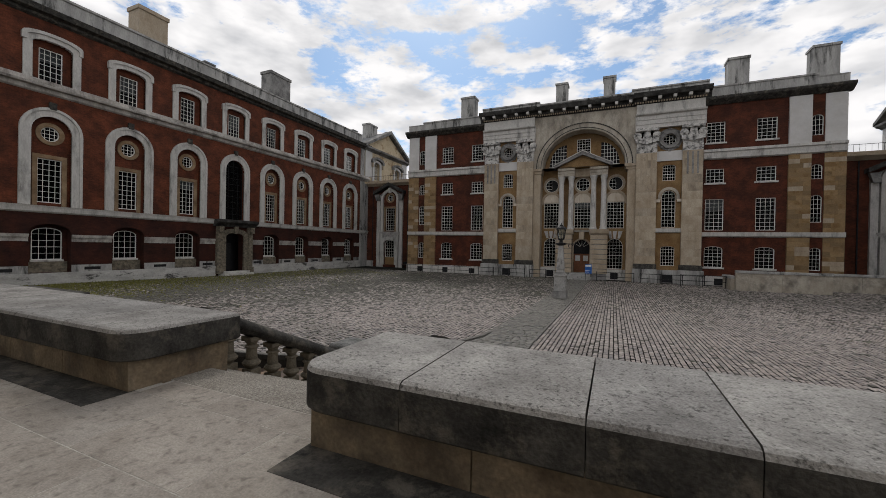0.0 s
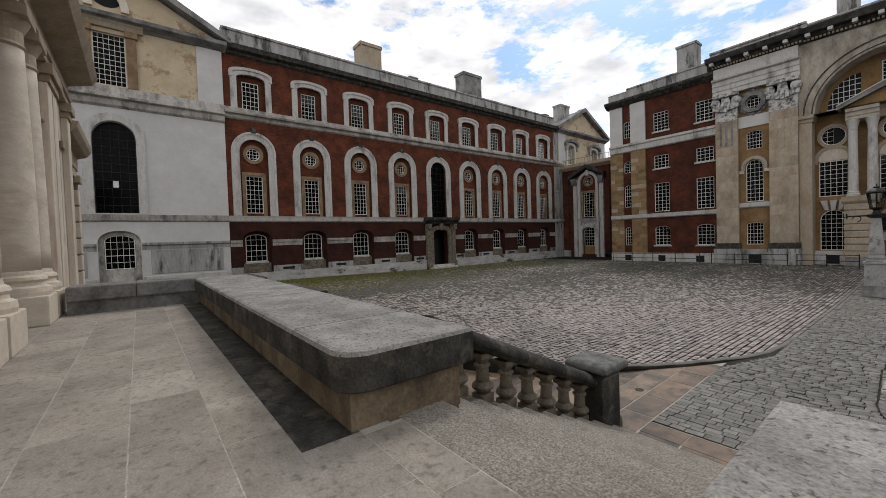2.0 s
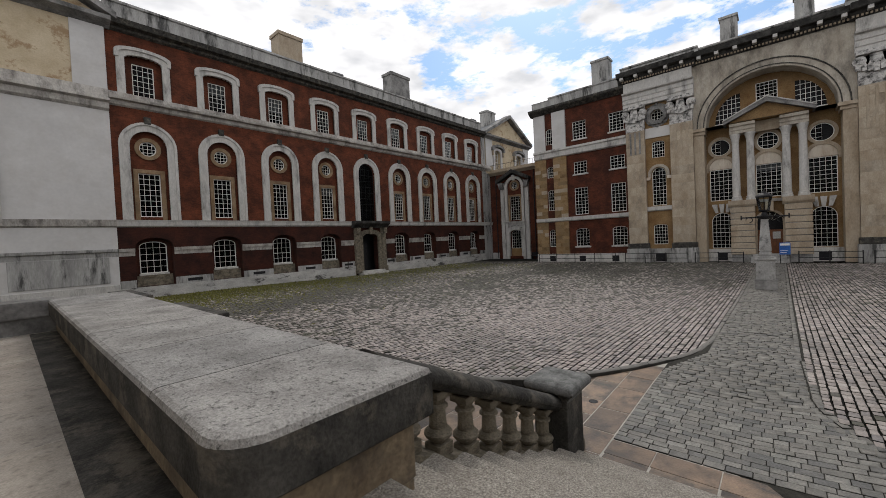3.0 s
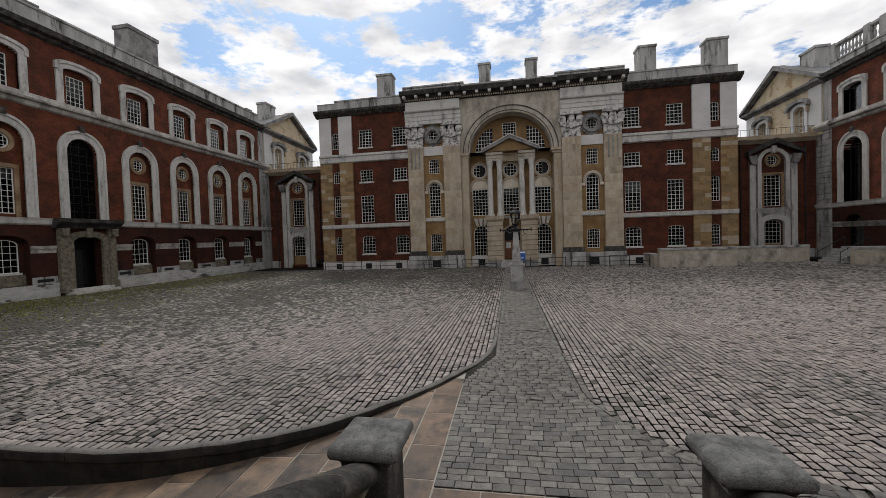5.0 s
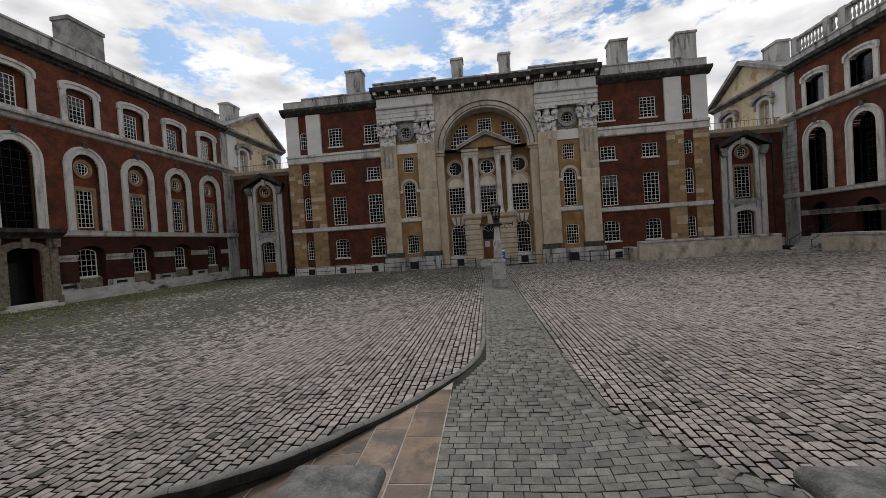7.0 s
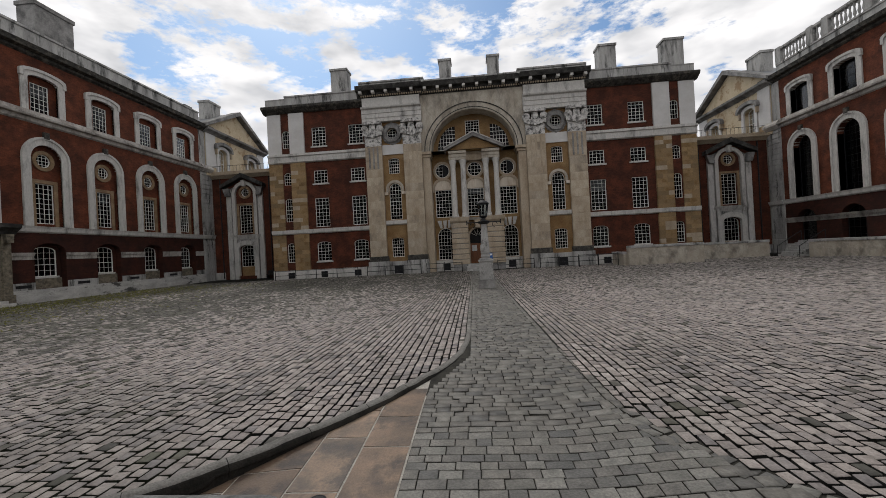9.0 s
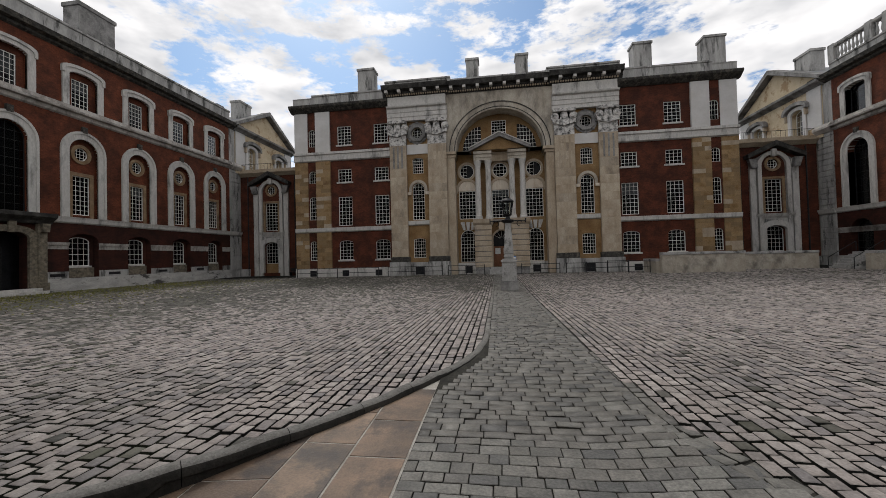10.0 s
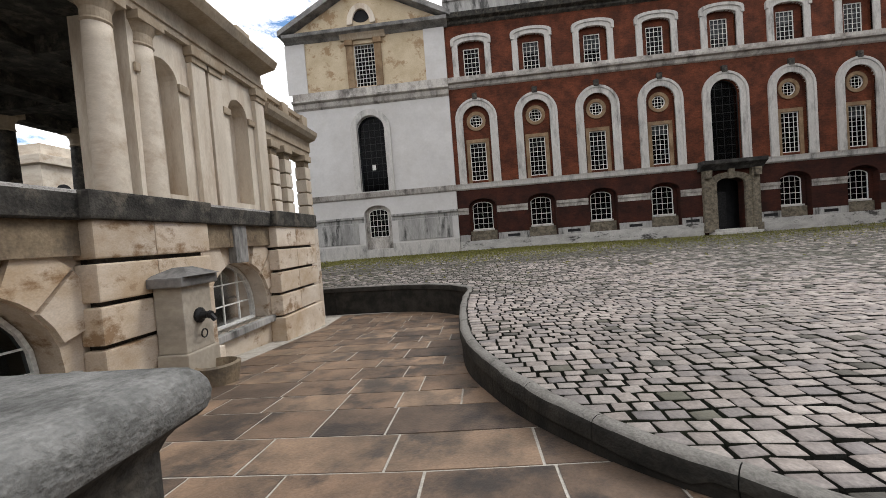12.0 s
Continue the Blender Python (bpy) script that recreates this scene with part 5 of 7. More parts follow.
def low_wall(name, pts, h, label):
    """A low stone wall of straight lengths with a coping."""
    w = thing(name, pose(pts[0][0], pts[0][1], 0), label, "wall")
    o = Vector((pts[0][0], pts[0][1], 0))
    for p, q in zip(pts, pts[1:]):
        p, q = Vector((*p, 0)) - o, Vector((*q, 0)) - o
        d = q - p
        m = Matrix.Translation(p) @ pose(0, 0, 0, 0, 0, math.degrees(math.atan2(d.y, d.x)))
        n = max(1, round(d.length / 2.6))
        for i in range(n):
            bm = bmesh.new()
            box(bm, d.length * i / n + 0.005, d.length * (i + 1) / n - 0.005, -0.25, 0.25, -0.05, h - 0.22, 0.015)
            part("stone_panel", bm, M_PALE, w, at=m)
            bm = bmesh.new()
            box(bm, d.length * i / n + 0.004, d.length * (i + 1) / n - 0.004, -0.32, 0.32, h - 0.22, h, 0.03)
            part("coping", bm, M_GREY, w, at=m)
    return w


low_wall("area_wall", [(13.4, 35.4), (19.9, 35.4)], 1.75, "stained white stone area wall with coping")
low_wall("area_wall", [(21.1, 39.5), (28.0, 39.0)], 1.6, "stained white stone area wall with coping")
low_wall("area_wall", [(28.5, 34.8), (30.8, 34.6), (31.3, 3.0)], 1.5, "long stained white stone area wall")
low_wall("area_wall", [(13.4, 35.7), (13.4, 38.6)], 1.2, "short stone wall end beside an area")
st = thing("area_steps", pose(28.3, 37.0, 0, 0, 0, -90), "stone steps rising between low walls", "steps")
for k in range(7):
    bm = bmesh.new()
    box(bm, -1.3, 1.3, 0.32 * k, 2.6, 0.2 * k, 0.2 * (k + 1), 0.02)
    part("step", bm, M_GREY, st)
for s in (-1.25, 1.25):
    bm = bmesh.new()
    tube(bm, (s, 0, 0.0), (s, 0, 0.95), 0.03)
    tube(bm, (s, 0, 0.95), (s, 2.2, 2.3), 0.03)
    tube(bm, (s, 2.2, 1.4), (s, 2.2, 2.3), 0.03)
    part("handrail", bm, M_IRON, st)
railing(9.4, 13.0, 36.7, 1.1)


def rooflight(y):
    r = thing("rooflight", pose(32.05, y, 0), "low dark lead rooflight behind the area wall", "rooflight", "rooflights beside the hall range")
    bm = bmesh.new()
    box(bm, -0.4, 0.6, -1.5, 1.5, -0.02, 1.55, 0.02)
    part("kerb_box", bm, M_COPED, r)
    bm = bmesh.new()
    prism(bm, [(-0.45, 1.55), (0.65, 1.55), (0.1, 2.0)], -1.3, 1.3)
    for v in bm.verts:
        v.co = Vector((v.co.x, v.co.z, v.co.y))
    part("glazing", bm, M_LEAD, r, "dark sloped panes")
    for i in range(7):
        bm = bmesh.new()
        t = -1.2 + 0.4 * i
        tube(bm, (-0.45, t, 1.56), (0.1, t, 2.02), 0.02, 5)
        part("bar", bm, M_IRON, r)


for y in (30.6, 24.8, 19.0):
    rooflight(y)
bench = thing("bench", pose(-25.2, 44.9, 0), "dark wooden bench against the link wall", "bench")
bm = bmesh.new()
box(bm, -1.0, 1.0, -0.25, 0.25, 0.42, 0.5, 0.01)
part("seat", bm, M_IRON, bench)
bm = bmesh.new()
box(bm, -1.0, 1.0, 0.2, 0.27, 0.55, 0.95, 0.01)
part("backrest", bm, M_IRON, bench)
for s in (-0.85, 0.85):
    bm = bmesh.new()
    box(bm, s - 0.05, s + 0.05, -0.22, 0.25, 0, 0.42, 0.01)
    part("leg", bm, M_IRON, bench)


# ---- lamp obelisk ----
def lamp_obelisk():
    L = thing("lamp_obelisk", pose(0.09, 21.0, 0), "stone obelisk lamp post with a black iron lantern", "street lamp")
    bm = bmesh.new()
    box(bm, -0.45, 0.45, -0.45, 0.45, 0, 0.5, 0.02)
    part("base_block", bm, M_SOOT, L, "dark wet base block")
    bm = bmesh.new()
    box(bm, -0.38, 0.38, -0.38, 0.38, 0.5, 1.5, 0.02)
    part("pedestal", bm, M_GREY, L)
    bm = bmesh.new()
    for r, z0, z1 in ((0.42, 1.5, 1.6), (0.34, 1.6, 1.68), (0.24, 1.68, 1.78)):
        box(bm, -r, r, -r, r, z0, z1, 0.02)
    bmesh.ops.create_cone(bm, cap_ends=True, segments=4, radius1=0.38, radius2=0.3, depth=0.2, matrix=Matrix.Translation((0, 0, 1.88)) @ pose(0, 0, 0, 0, 0, 45))
    bmesh.ops.create_cone(bm, cap_ends=True, segments=4, radius1=0.36, radius2=0.2, depth=1.66, matrix=Matrix.Translation((0, 0, 2.8)) @ pose(0, 0, 0, 0, 0, 45))
    part("shaft", bm, M_GREY, L, "tapered stone shaft")
    bm = bmesh.new()
    lathe(bm, [(0.2, 3.6), (0.34, 3.68), (0.36, 3.76), (0.14, 3.82), (0.1, 3.95), (0.22, 4.02), (0.24, 4.08)], 12)
    part("bracket_collar", bm, M_IRON, L)
    bm = bmesh.new()
    tube(bm, (-0.95, 0, 3.72), (0.95, 0, 3.72), 0.035)
    for s in (-1, 1):
        for i in range(8):
            t0, t1 = math.pi * 1.5 * i / 8, math.pi * 1.5 * (i + 1) / 8
            c = s * 0.62
            tube(bm, (c + 0.14 * math.cos(t0) * s, 0, 3.58 + 0.14 * math.sin(t0)), (c + 0.14 * math.cos(t1) * s, 0, 3.58 + 0.14 * math.sin(t1)), 0.02, 5)
        tube(bm, (s * 0.95, 0, 3.6), (s * 0.95, 0, 3.84), 0.03)
    part("ladder_bar", bm, M_IRON, L, "scrolled iron ladder bar")
    lan = part("lantern", (lambda q: (lathe(q, [(0.3, 4.72), (0.36, 4.76), (0.32, 4.82), (0.2, 4.92), (0.1, 4.97), (0.12, 5.02), (0.03, 5.06), (0.02, 5.16)], 8), q)[1])(bmesh.new()), M_IRON, L, "black iron lantern head")
    bm = bmesh.new()
    for i in range(8):
        t = 2 * math.pi * i / 8
        tube(bm, (0.2 * math.cos(t), 0.2 * math.sin(t), 4.06), (0.31 * math.cos(t), 0.31 * math.sin(t), 4.74), 0.018, 5)
    part("lantern_bars", bm, M_IRON, lan)
    bm = bmesh.new()
    lathe(bm, [(0.19, 4.07), (0.3, 4.73)], 8)
    g = part("lantern_glass", bm, M_LGLASS, lan)
    g.visible_shadow = False
    return L


lamp_obelisk()


# ---- ground: court, kerb, sunken walk ----
def court_z(y):
    t = min(1.0, max(0.0, (y - 5.0) / 15.0))
    return 0.19 * (1 - t * t * (3 - 2 * t))


def walk_z(x, y):
    """The sunken walk along the terrace, falling away from the stairs."""
    x = -abs(x)
    t = min(1.0, max(0.0, (-2.4 - x) / 8.6))
    u = min(1.0, max(0.0, (y - 1.0) / 3.2))
    return 0.03 - 0.66 * t + 0.10 * u * (1 - t)


KERB = [(-0.76, 9.0), (-0.88, 7.3), (-1.12, 6.2), (-1.62, 5.1), (-2.12, 4.2), (-2.76, 3.36), (-3.5, 2.55), (-4.3, 2.0), (-5.1, 1.65), (-6.2, 1.34), (-7.8, 1.22), (-9.6, 1.22), (-10.7, 1.3), (-11.3, 1.15), (-12.1, 0.4), (-12.6, -0.8), (-12.85, -3.0), (-12.95, -7.5)]


def spline(p, n):
    """Catmull-Rom through the corners of a plan line."""
    out = []
    q = [p[0]] + p + [p[-1]]
    for i in range(1, len(q) - 2):
        a, b, c, d = (Vector(v) for v in q[i - 1 : i + 3])
        for k in range(n):
            t = k / n
            out.append(0.5 * ((2 * b) + (c - a) * t + (2 * a - 5 * b + 4 * c - d) * t * t + (3 * b - a - 3 * c + d) * t ** 3))
    return out + [Vector(p[-1])]


EDGE_R = [(1.0, 9.0), (1.1, 5.5), (1.18, 4.0), (1.6, 2.95), (2.2, 2.15), (3.4, 1.65), (5.5, 1.35), (9.0, 1.25), (12.0, 1.0), (12.8, -0.5), (12.9, -7.5)]
KL = spline(KERB, 10)
KR = spline(EDGE_R, 5)
KLX = np.array([v.x for v in KL])[::-1]
KLY = np.array([v.y for v in KL])[::-1]


KRX = np.array([v.x for v in KR])
KRY = np.array([v.y for v in KR])


def kerb_y(x):
    """The edge of the court field at x."""
    if abs(x) > 12.85:
        return -8.0
    return float(np.interp(x, KLX, KLY)) if x < 0 else float(np.interp(x, KRX, KRY))


def edge_x(y):
    """Where the flush edge of the field lies beside the path."""
    return float(np.interp(-y, -KRY[::1], KRX))


# one sheet to the horizon, just below the paving, with the sunken walk let into it
gb = bmesh.new()
box(gb, -900, 900, 9.2, 900, -0.6, -0.055)
box(gb, -900, -13.3, -900, 9.2, -0.6, -0.035)
box(gb, 13.3, 900, -900, 9.2, -0.6, -0.035)
box(gb, -13.3, 13.3, -900, 9.2, -1.4, -0.95)
ground = part("ground", gb, M_JOINT)
tagged(ground, "earth bed under the paving of the court", "ground", kind="structure")

court = tagged(new("court"), "courtyard paved with worn granite setts in courses", "paving", kind="structure")


# bed of each field: strips drawn from the kerb line to the front
for s in (-1, 1):
    bm = bmesh.new()
    xs = [(0.8 if s < 0 else 1.0) + 0.1 * i for i in range(58)] + [6.8 + 0.2 * i for i in range(31)] + [13.0, 33.2]
    prev = None
    for x in xs:
        y0 = max(-14.0, kerb_y(s * x)) if x <= 12.9 else -14.0
        col = []
        for k in range(25):
            y = y0 + (42.0 - y0) * (k / 24) ** 1.5
            col.append(bm.verts.new((s * x, y, court_z(y) - 0.055)))
        if prev:
            for k in range(24):
                bm.faces.new((prev[k], col[k], col[k + 1], prev[k + 1]))
        prev = col
    part("joint_bed", bm, M_JOINT, court)


def setts(name, rows, material, parent, label, dirt=None, worn=1.0, top=None):
    """Many setts in one mesh: each row is cx, cy, half length x, half length y, top z, turn."""
    rows = np.array(rows)
    n = len(rows)
    rng = np.random.default_rng(5)
    base = np.array([(-1, -1, 0), (1, -1, 0), (1, 1, 0), (-1, 1, 0), (-1, -1, 1), (1, -1, 1), (1, 1, 1), (-1, 1, 1), (-1, -1, 2), (1, -1, 2), (1, 1, 2), (-1, 1, 2)], float)
    hx, hy = rows[:, 2:3], rows[:, 3:4]
    shrink = np.array([0.0] * 4 + [0.003] * 4 + [0.009] * 4)[None] * worn
    jit = rng.normal(0, 0.005, (n, 4, 2)).clip(-0.009, 0.009) * worn
    jit = np.concatenate([jit, jit, jit], 1)
    x = base[None, :, 0] * (hx - shrink) + jit[..., 0]
    y = base[None, :, 1] * (hy - shrink) + jit[..., 1]
    tilt = rng.normal(0, 0.025, (n, 2))
    zt = rows[:, 4:5] + np.array([-0.065] * 4 + [-0.007] * 4 + [0.0] * 4)[None] + tilt[:, :1] * x * (base[None, :, 2] > 0) + tilt[:, 1:] * y * (base[None, :, 2] > 0) + rng.normal(0, 0.004, (n, 1))
    c, s = np.cos(rows[:, 5:6]), np.sin(rows[:, 5:6])
    px, py = rows[:, 0:1] + c * x - s * y, rows[:, 1:2] + s * x + c * y
    if top:
        zt = zt - rows[:, 4:5] + np.vectorize(top)(px, py)
    co = np.stack([px, py, zt], -1).reshape(-1, 3)
    q = [(8, 9, 10, 11)] + [(i + 4 * k, (i + 1) % 4 + 4 * k, (i + 1) % 4 + 4 * k + 4, i + 4 * k + 4) for k in (0, 1) for i in range(4)]
    fa = (np.array(q)[None] + 12 * np.arange(n)[:, None, None]).reshape(-1, 4)
    me = bpy.data.meshes.new(name)
    me.vertices.add(len(co))
    me.vertices.foreach_set("co", co.ravel())
    me.loops.add(fa.size)
    me.loops.foreach_set("vertex_index", fa.ravel())
    me.polygons.add(len(fa))
    me.polygons.foreach_set("loop_start", np.arange(0, fa.size, 4))
    me.update(calc_edges=True)
    me.materials.append(material)
    # the sides below the worn edge are caked with the dirt of the joints
    me.materials.append(dirt or M_JOINT)
    me.polygons.foreach_set("material_index", np.tile([0, 1, 1, 1, 1, 0, 0, 0, 0], n))
    ob = new(name, me)
    ob.parent = parent
    return tagged(ob, label, kind="stuff")


R = random.Random(11)
for s in (-1, 1):
    rows, mossy = [], []
    x = 0.86 if s < 0 else 1.04
    while x < 30.6 if s > 0 else x < 32.9:
        w = R.uniform(0.128, 0.165) * (1.0 if x < 12 else 1.3)
        y = max(kerb_y(s * (x + w / 2)), -13.0) + (0.06 if x < 12.9 else 0.0) + R.uniform(0, 0.03)
        # courses drift outwards near the front of the court
        while y < 39.9:
            h = R.uniform(0.155, 0.235) * (1.0 if y < 15 else 1.35)
            if s > 0 and ((y > 35.0 and 13.0 < x < 20.2) or y > 38.8 or (y > 34.3 and x > 28.2)):
                break
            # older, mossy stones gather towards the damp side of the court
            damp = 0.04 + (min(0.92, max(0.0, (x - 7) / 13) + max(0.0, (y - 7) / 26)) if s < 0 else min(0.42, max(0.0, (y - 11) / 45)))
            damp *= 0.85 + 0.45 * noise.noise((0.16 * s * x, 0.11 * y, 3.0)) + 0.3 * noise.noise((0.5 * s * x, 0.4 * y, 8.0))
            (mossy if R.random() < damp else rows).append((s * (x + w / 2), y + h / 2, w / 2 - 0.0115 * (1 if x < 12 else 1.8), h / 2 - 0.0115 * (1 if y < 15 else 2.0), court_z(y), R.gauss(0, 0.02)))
            y += h
        x += w
    setts("setts", rows, M_SETT, court, "worn pinkish grey granite setts with dark joints")
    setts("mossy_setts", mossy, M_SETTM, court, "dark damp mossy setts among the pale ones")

# central path: courses across, a border row on each side
path = tagged(new("path"), "central path of darker granite setts laid across", "path", kind="structure")


def path_z(y):
    t = min(1.0, max(0.0, (y - 1.0) / 3.2))
    u = min(1.0, max(0.0, (y - 4.2) / 2.8))
    return (0.035 + 0.10 * t) * (1 - u) + court_z(y) * u


def path_top(x, y):
    """The path's surface, which rises to the flush edge of the field beside it."""
    e = min(edge_x(y), 3.8)
    t = min(1.0, max(0.0, (x - 0.2) / max(0.1, e - 0.2)))
    return path_z(y) + (court_z(y) - path_z(y)) * t * t * (3 - 2 * t)


bm = bmesh.new()
prev = None
for i in range(80):
    y = 1.0 + 40.0 * (i / 79) ** 1.6
    e = min(edge_x(y) + 0.15, 4.0)
    lf = 0.95 if y > 6.5 else 1.375
    col = [bm.verts.new((x, y, path_top(x, y) - 0.022)) for x in (-lf, 0.2, 0.2 + (e - 0.2) / 3, 0.2 + (e - 0.2) * 2 / 3, e)]
    if prev:
        for k in range(4):
            bm.faces.new((prev[k], prev[k + 1], col[k + 1], col[k]))
    prev = col
part("joint_bed", bm, M_JOINTP, path)
rows, near = [], []
y = 1.32
while y < 39.5:
    d = R.uniform(0.12, 0.16)
    left = -1.36 if y < 4.75 else -0.74
    if 4.75 <= y < 6.5:
        left = -0.74 - 0.62 * (6.5 - y) / 1.75
    right = min(edge_x(y) - 0.1, 3.7)
    x = left
    while x < right - 0.06:
        l = min(R.uniform(0.17, 0.30) * (1.0 if x > left else R.uniform(0.5, 1.0)), right - x)
        if l > 0.08:
            r = (x + l / 2, y + d / 2, l / 2 - 0.0045, d / 2 - 0.0045, path_top(x + l / 2, y) - (0.006 if x + l > right - 0.3 else 0), R.gauss(0, 0.015))
            (near if y < 3.6 and x < 1.4 and len(near) < 295 else rows).append(r)
        x += l
    y += d
setts("path_setts", rows, M_SETTQ, path, "greenish grey granite setts laid across the path", M_JOINTP, 0.5, path_top)
# border row along the edge of the field on the far side of the axis
rows = []
pts = [(0.80 + 0.03 * R.random(), 40 - 0.24 * i) for i in range(140)]
for (x0, y0), (x1, y1) in zip(pts, pts[1:]):
    for sx in (-1, 1):
        if y0 < (8.5 if sx < 0 else 7.0):
            continue
        rows.append((0.95 if sx > 0 else -0.8, (y0 + y1) / 2, 0.055, 0.112, court_z(y0) + 0.004, 0))
along = 0.0
for p, q in zip(KR, KR[1:]):
    d = (q - p).length
    if 0.8 < p.x < 5.0 and p.y < 7.4:
        n = max(1, round(d / 0.22))
        for k in range(n):
            c = p + (q - p) * ((k + 0.5) / n)
            t = math.atan2(q.y - p.y, q.x - p.x)
            for off in (0.0, 0.15):
                rows.append((c.x + math.sin(t) * off, c.y - math.cos(t) * off + 0.02, d / n / 2 - 0.012, 0.062, court_z(c.y) - 0.012 * (off == 0) - 0.003, t))
setts("border_setts", rows, M_SETTQ, path, "border row of granite setts along the path", M_JOINTP, 0.7)


def sett_mesh(hx, hy):
    bm = bmesh.new()
    rings = []
    for z, sh in ((-0.06, 0.0), (-0.005, 0.0), (0.0, 0.005)):
        rings.append([bm.verts.new((a * (hx - sh), b * (hy - sh), z)) for a, b in ((-1, -1), (1, -1), (1, 1), (-1, 1))])
    for p, q in zip(rings, rings[1:]):
        for i in range(4):
            bm.faces.new((p[i], p[(i + 1) % 4], q[(i + 1) % 4], q[i]))
    bm.faces.new(rings[-1])
    ob = part("sett", bm, M_SETTP)
    me = ob.data
    me.materials.append(M_JOINTP)
    for f in me.polygons:
        if f.normal.z < 0.3:
            f.material_index = 1
    bpy.data.objects.remove(ob)
    return me


# ---- kerb and retaining wall ----
def kerb_run(s):
    k = thing("retaining_kerb", Matrix.Identity(4), "curved dark stone kerb rising to a retaining wall", "kerb", "kerbs of the sunken walk", "structure")
    pts = KL if s < 0 else [p for p in KR if p.x > 3.6]
    nrm = []
    for i, p in enumerate(pts):
        d = (pts[min(i + 1, len(pts) - 1)] - pts[max(i - 1, 0)]).normalized()
        nrm.append(Vector((-d.y, d.x)) * (1 if s < 0 else -1))
    # outward is towards the walk
    step = 8 if s < 0 else 4
    i = 0
    while i < len(pts) - 1:
        j = min(i + step, len(pts) - 1)
        bm = bmesh.new()
        rings = []
        for t in range(i, j + 1):
            p, n = pts[t], nrm[t]
            top = court_z(p.y) + (0.03 if p.y < 5.5 else 0.012)
            bot = min(walk_z(p.x, p.y), path_z(max(p.y, 1.0)) if p.y > 4.9 else 9) - 0.06
            rise = max(0.0, min(1.0, (top - bot - 0.12) / 0.3))
            wob = 0.006 * math.sin(1.1 * t) + 0.004 * math.sin(2.3 * t + 1)
            top += 0.005 * math.sin(0.8 * t)
            prof = ((-0.07, bot), (-0.07, top - 0.03), (-0.05 + wob, top - 0.006), (0.005 + wob, top), (0.04 + wob, top - 0.012), (0.062 + wob, top - 0.032), (0.075, top - 0.065), (0.078, top - 0.16 if rise > 0.5 else top - 0.1), (0.05, top - 0.19 if rise > 0.5 else top - 0.12), (0.05, bot))
            q = p
            if t == i:
                q = p + (pts[t + 1] - p) * 0.03
            if t == j:
                q = p + (pts[t - 1] - p) * 0.03
            rings.append([bm.verts.new((q.x + n.x * o, q.y + n.y * o, z)) for o, z in prof])
        for a, b in zip(rings, rings[1:]):
            for m in range(len(a)):
                bm.faces.new((a[m], a[(m + 1) % len(a)], b[(m + 1) % len(a)], b[m]))
        bm.faces.new(rings[0])
        bm.faces.new(rings[-1][::-1])
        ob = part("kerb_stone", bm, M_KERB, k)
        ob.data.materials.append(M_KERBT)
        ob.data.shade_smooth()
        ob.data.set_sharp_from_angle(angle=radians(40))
        # upward faces pale; the sides keep the colour darkened for dirt and shade
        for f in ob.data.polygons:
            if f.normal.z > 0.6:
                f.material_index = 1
        i = j
    return k


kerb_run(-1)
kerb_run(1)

# ---- sunken walk ----
walkway = tagged(new("sunken_walk"), "sunken walk of orange-brown flagstones along the terrace", "paving", kind="structure")
for s in (-1, 1):
    bm = bmesh.new()
    prev = None
    for i in range(60):
        x = 1.36 + 11.7 * i / 59
        y1 = max(kerb_y(s * x), -7.4) + 0.05
        col = [bm.verts.new((s * x, -4.2 + (y1 + 4.2) * k / 12, walk_z(x, -4.2 + (y1 + 4.2) * k / 12) - 0.006)) for k in range(13)]
        if prev:
            for k in range(12):
                bm.faces.new((prev[k], col[k], col[k + 1], prev[k + 1]))
        prev = col
    part("mortar_bed", bm, M_MORT, walkway)


def flag(parent, x0, x1, y0, y1, zf, material, name="flagstone", gap=0.008, lift=0.0):
    """One flagstone that follows the fall of the floor."""
    bm = bmesh.new()
    lo, hi = [], []
    for a, b in ((x0 + gap, y0 + gap), (x1 - gap, y0 + gap), (x1 - gap, y1 - gap), (x0 + gap, y1 - gap)):
        lo.append(bm.verts.new((a, b, zf(a, b) - 0.05)))
        hi.append(bm.verts.new((a, b, zf(a, b) + lift)))
    bm.faces.new(hi)
    for i in range(4):
        bm.faces.new((lo[i], lo[(i + 1) % 4], hi[(i + 1) % 4], hi[i]))
    return part(name, bm, material, parent)


R = random.Random(4)
for s in (-1, 1):
    x = 1.37
    while x < 12.4:
        w = R.uniform(0.5, 0.68)
        ymax = max(kerb_y(s * (x + w)), kerb_y(s * x)) if x > 1.4 else 5.0
        y = 0.1 if x < 1.75 else -2.75
        y += R.uniform(-0.3, 0.0) if x >= 1.75 else 0
        while y < ymax - 0.1:
            l = R.uniform(0.6, 1.15)
            e = min(y + l, ymax)
            if ymax - e < 0.3:
                e = ymax
            if s > 0 and x < 4.0 and e > 1.28:
                e = ymax = 1.28
                if e - y < 0.08:
                    break
            if e < -2.6:
                y = e
                continue
            flag(walkway, *sorted((s * x, s * (x + w))), max(y, -2.7), e, walk_z, M_FLAG, gap=R.uniform(0.009, 0.014))
            y = e
        x += w
# small round drain cover let into a flag
drain = thing("drain_cover", pose(-2.07, 2.42, walk_z(-2.07, 2.42)), "small round dark iron drain cover in the flagstones", "drain cover")
bm = bmesh.new()
lathe(bm, [(0.085, -0.01), (0.085, 0.004), (0.075, 0.006), (0.07, 0.003), (0.02, 0.003)], 16)
part("disc", bm, M_IRON, drain)
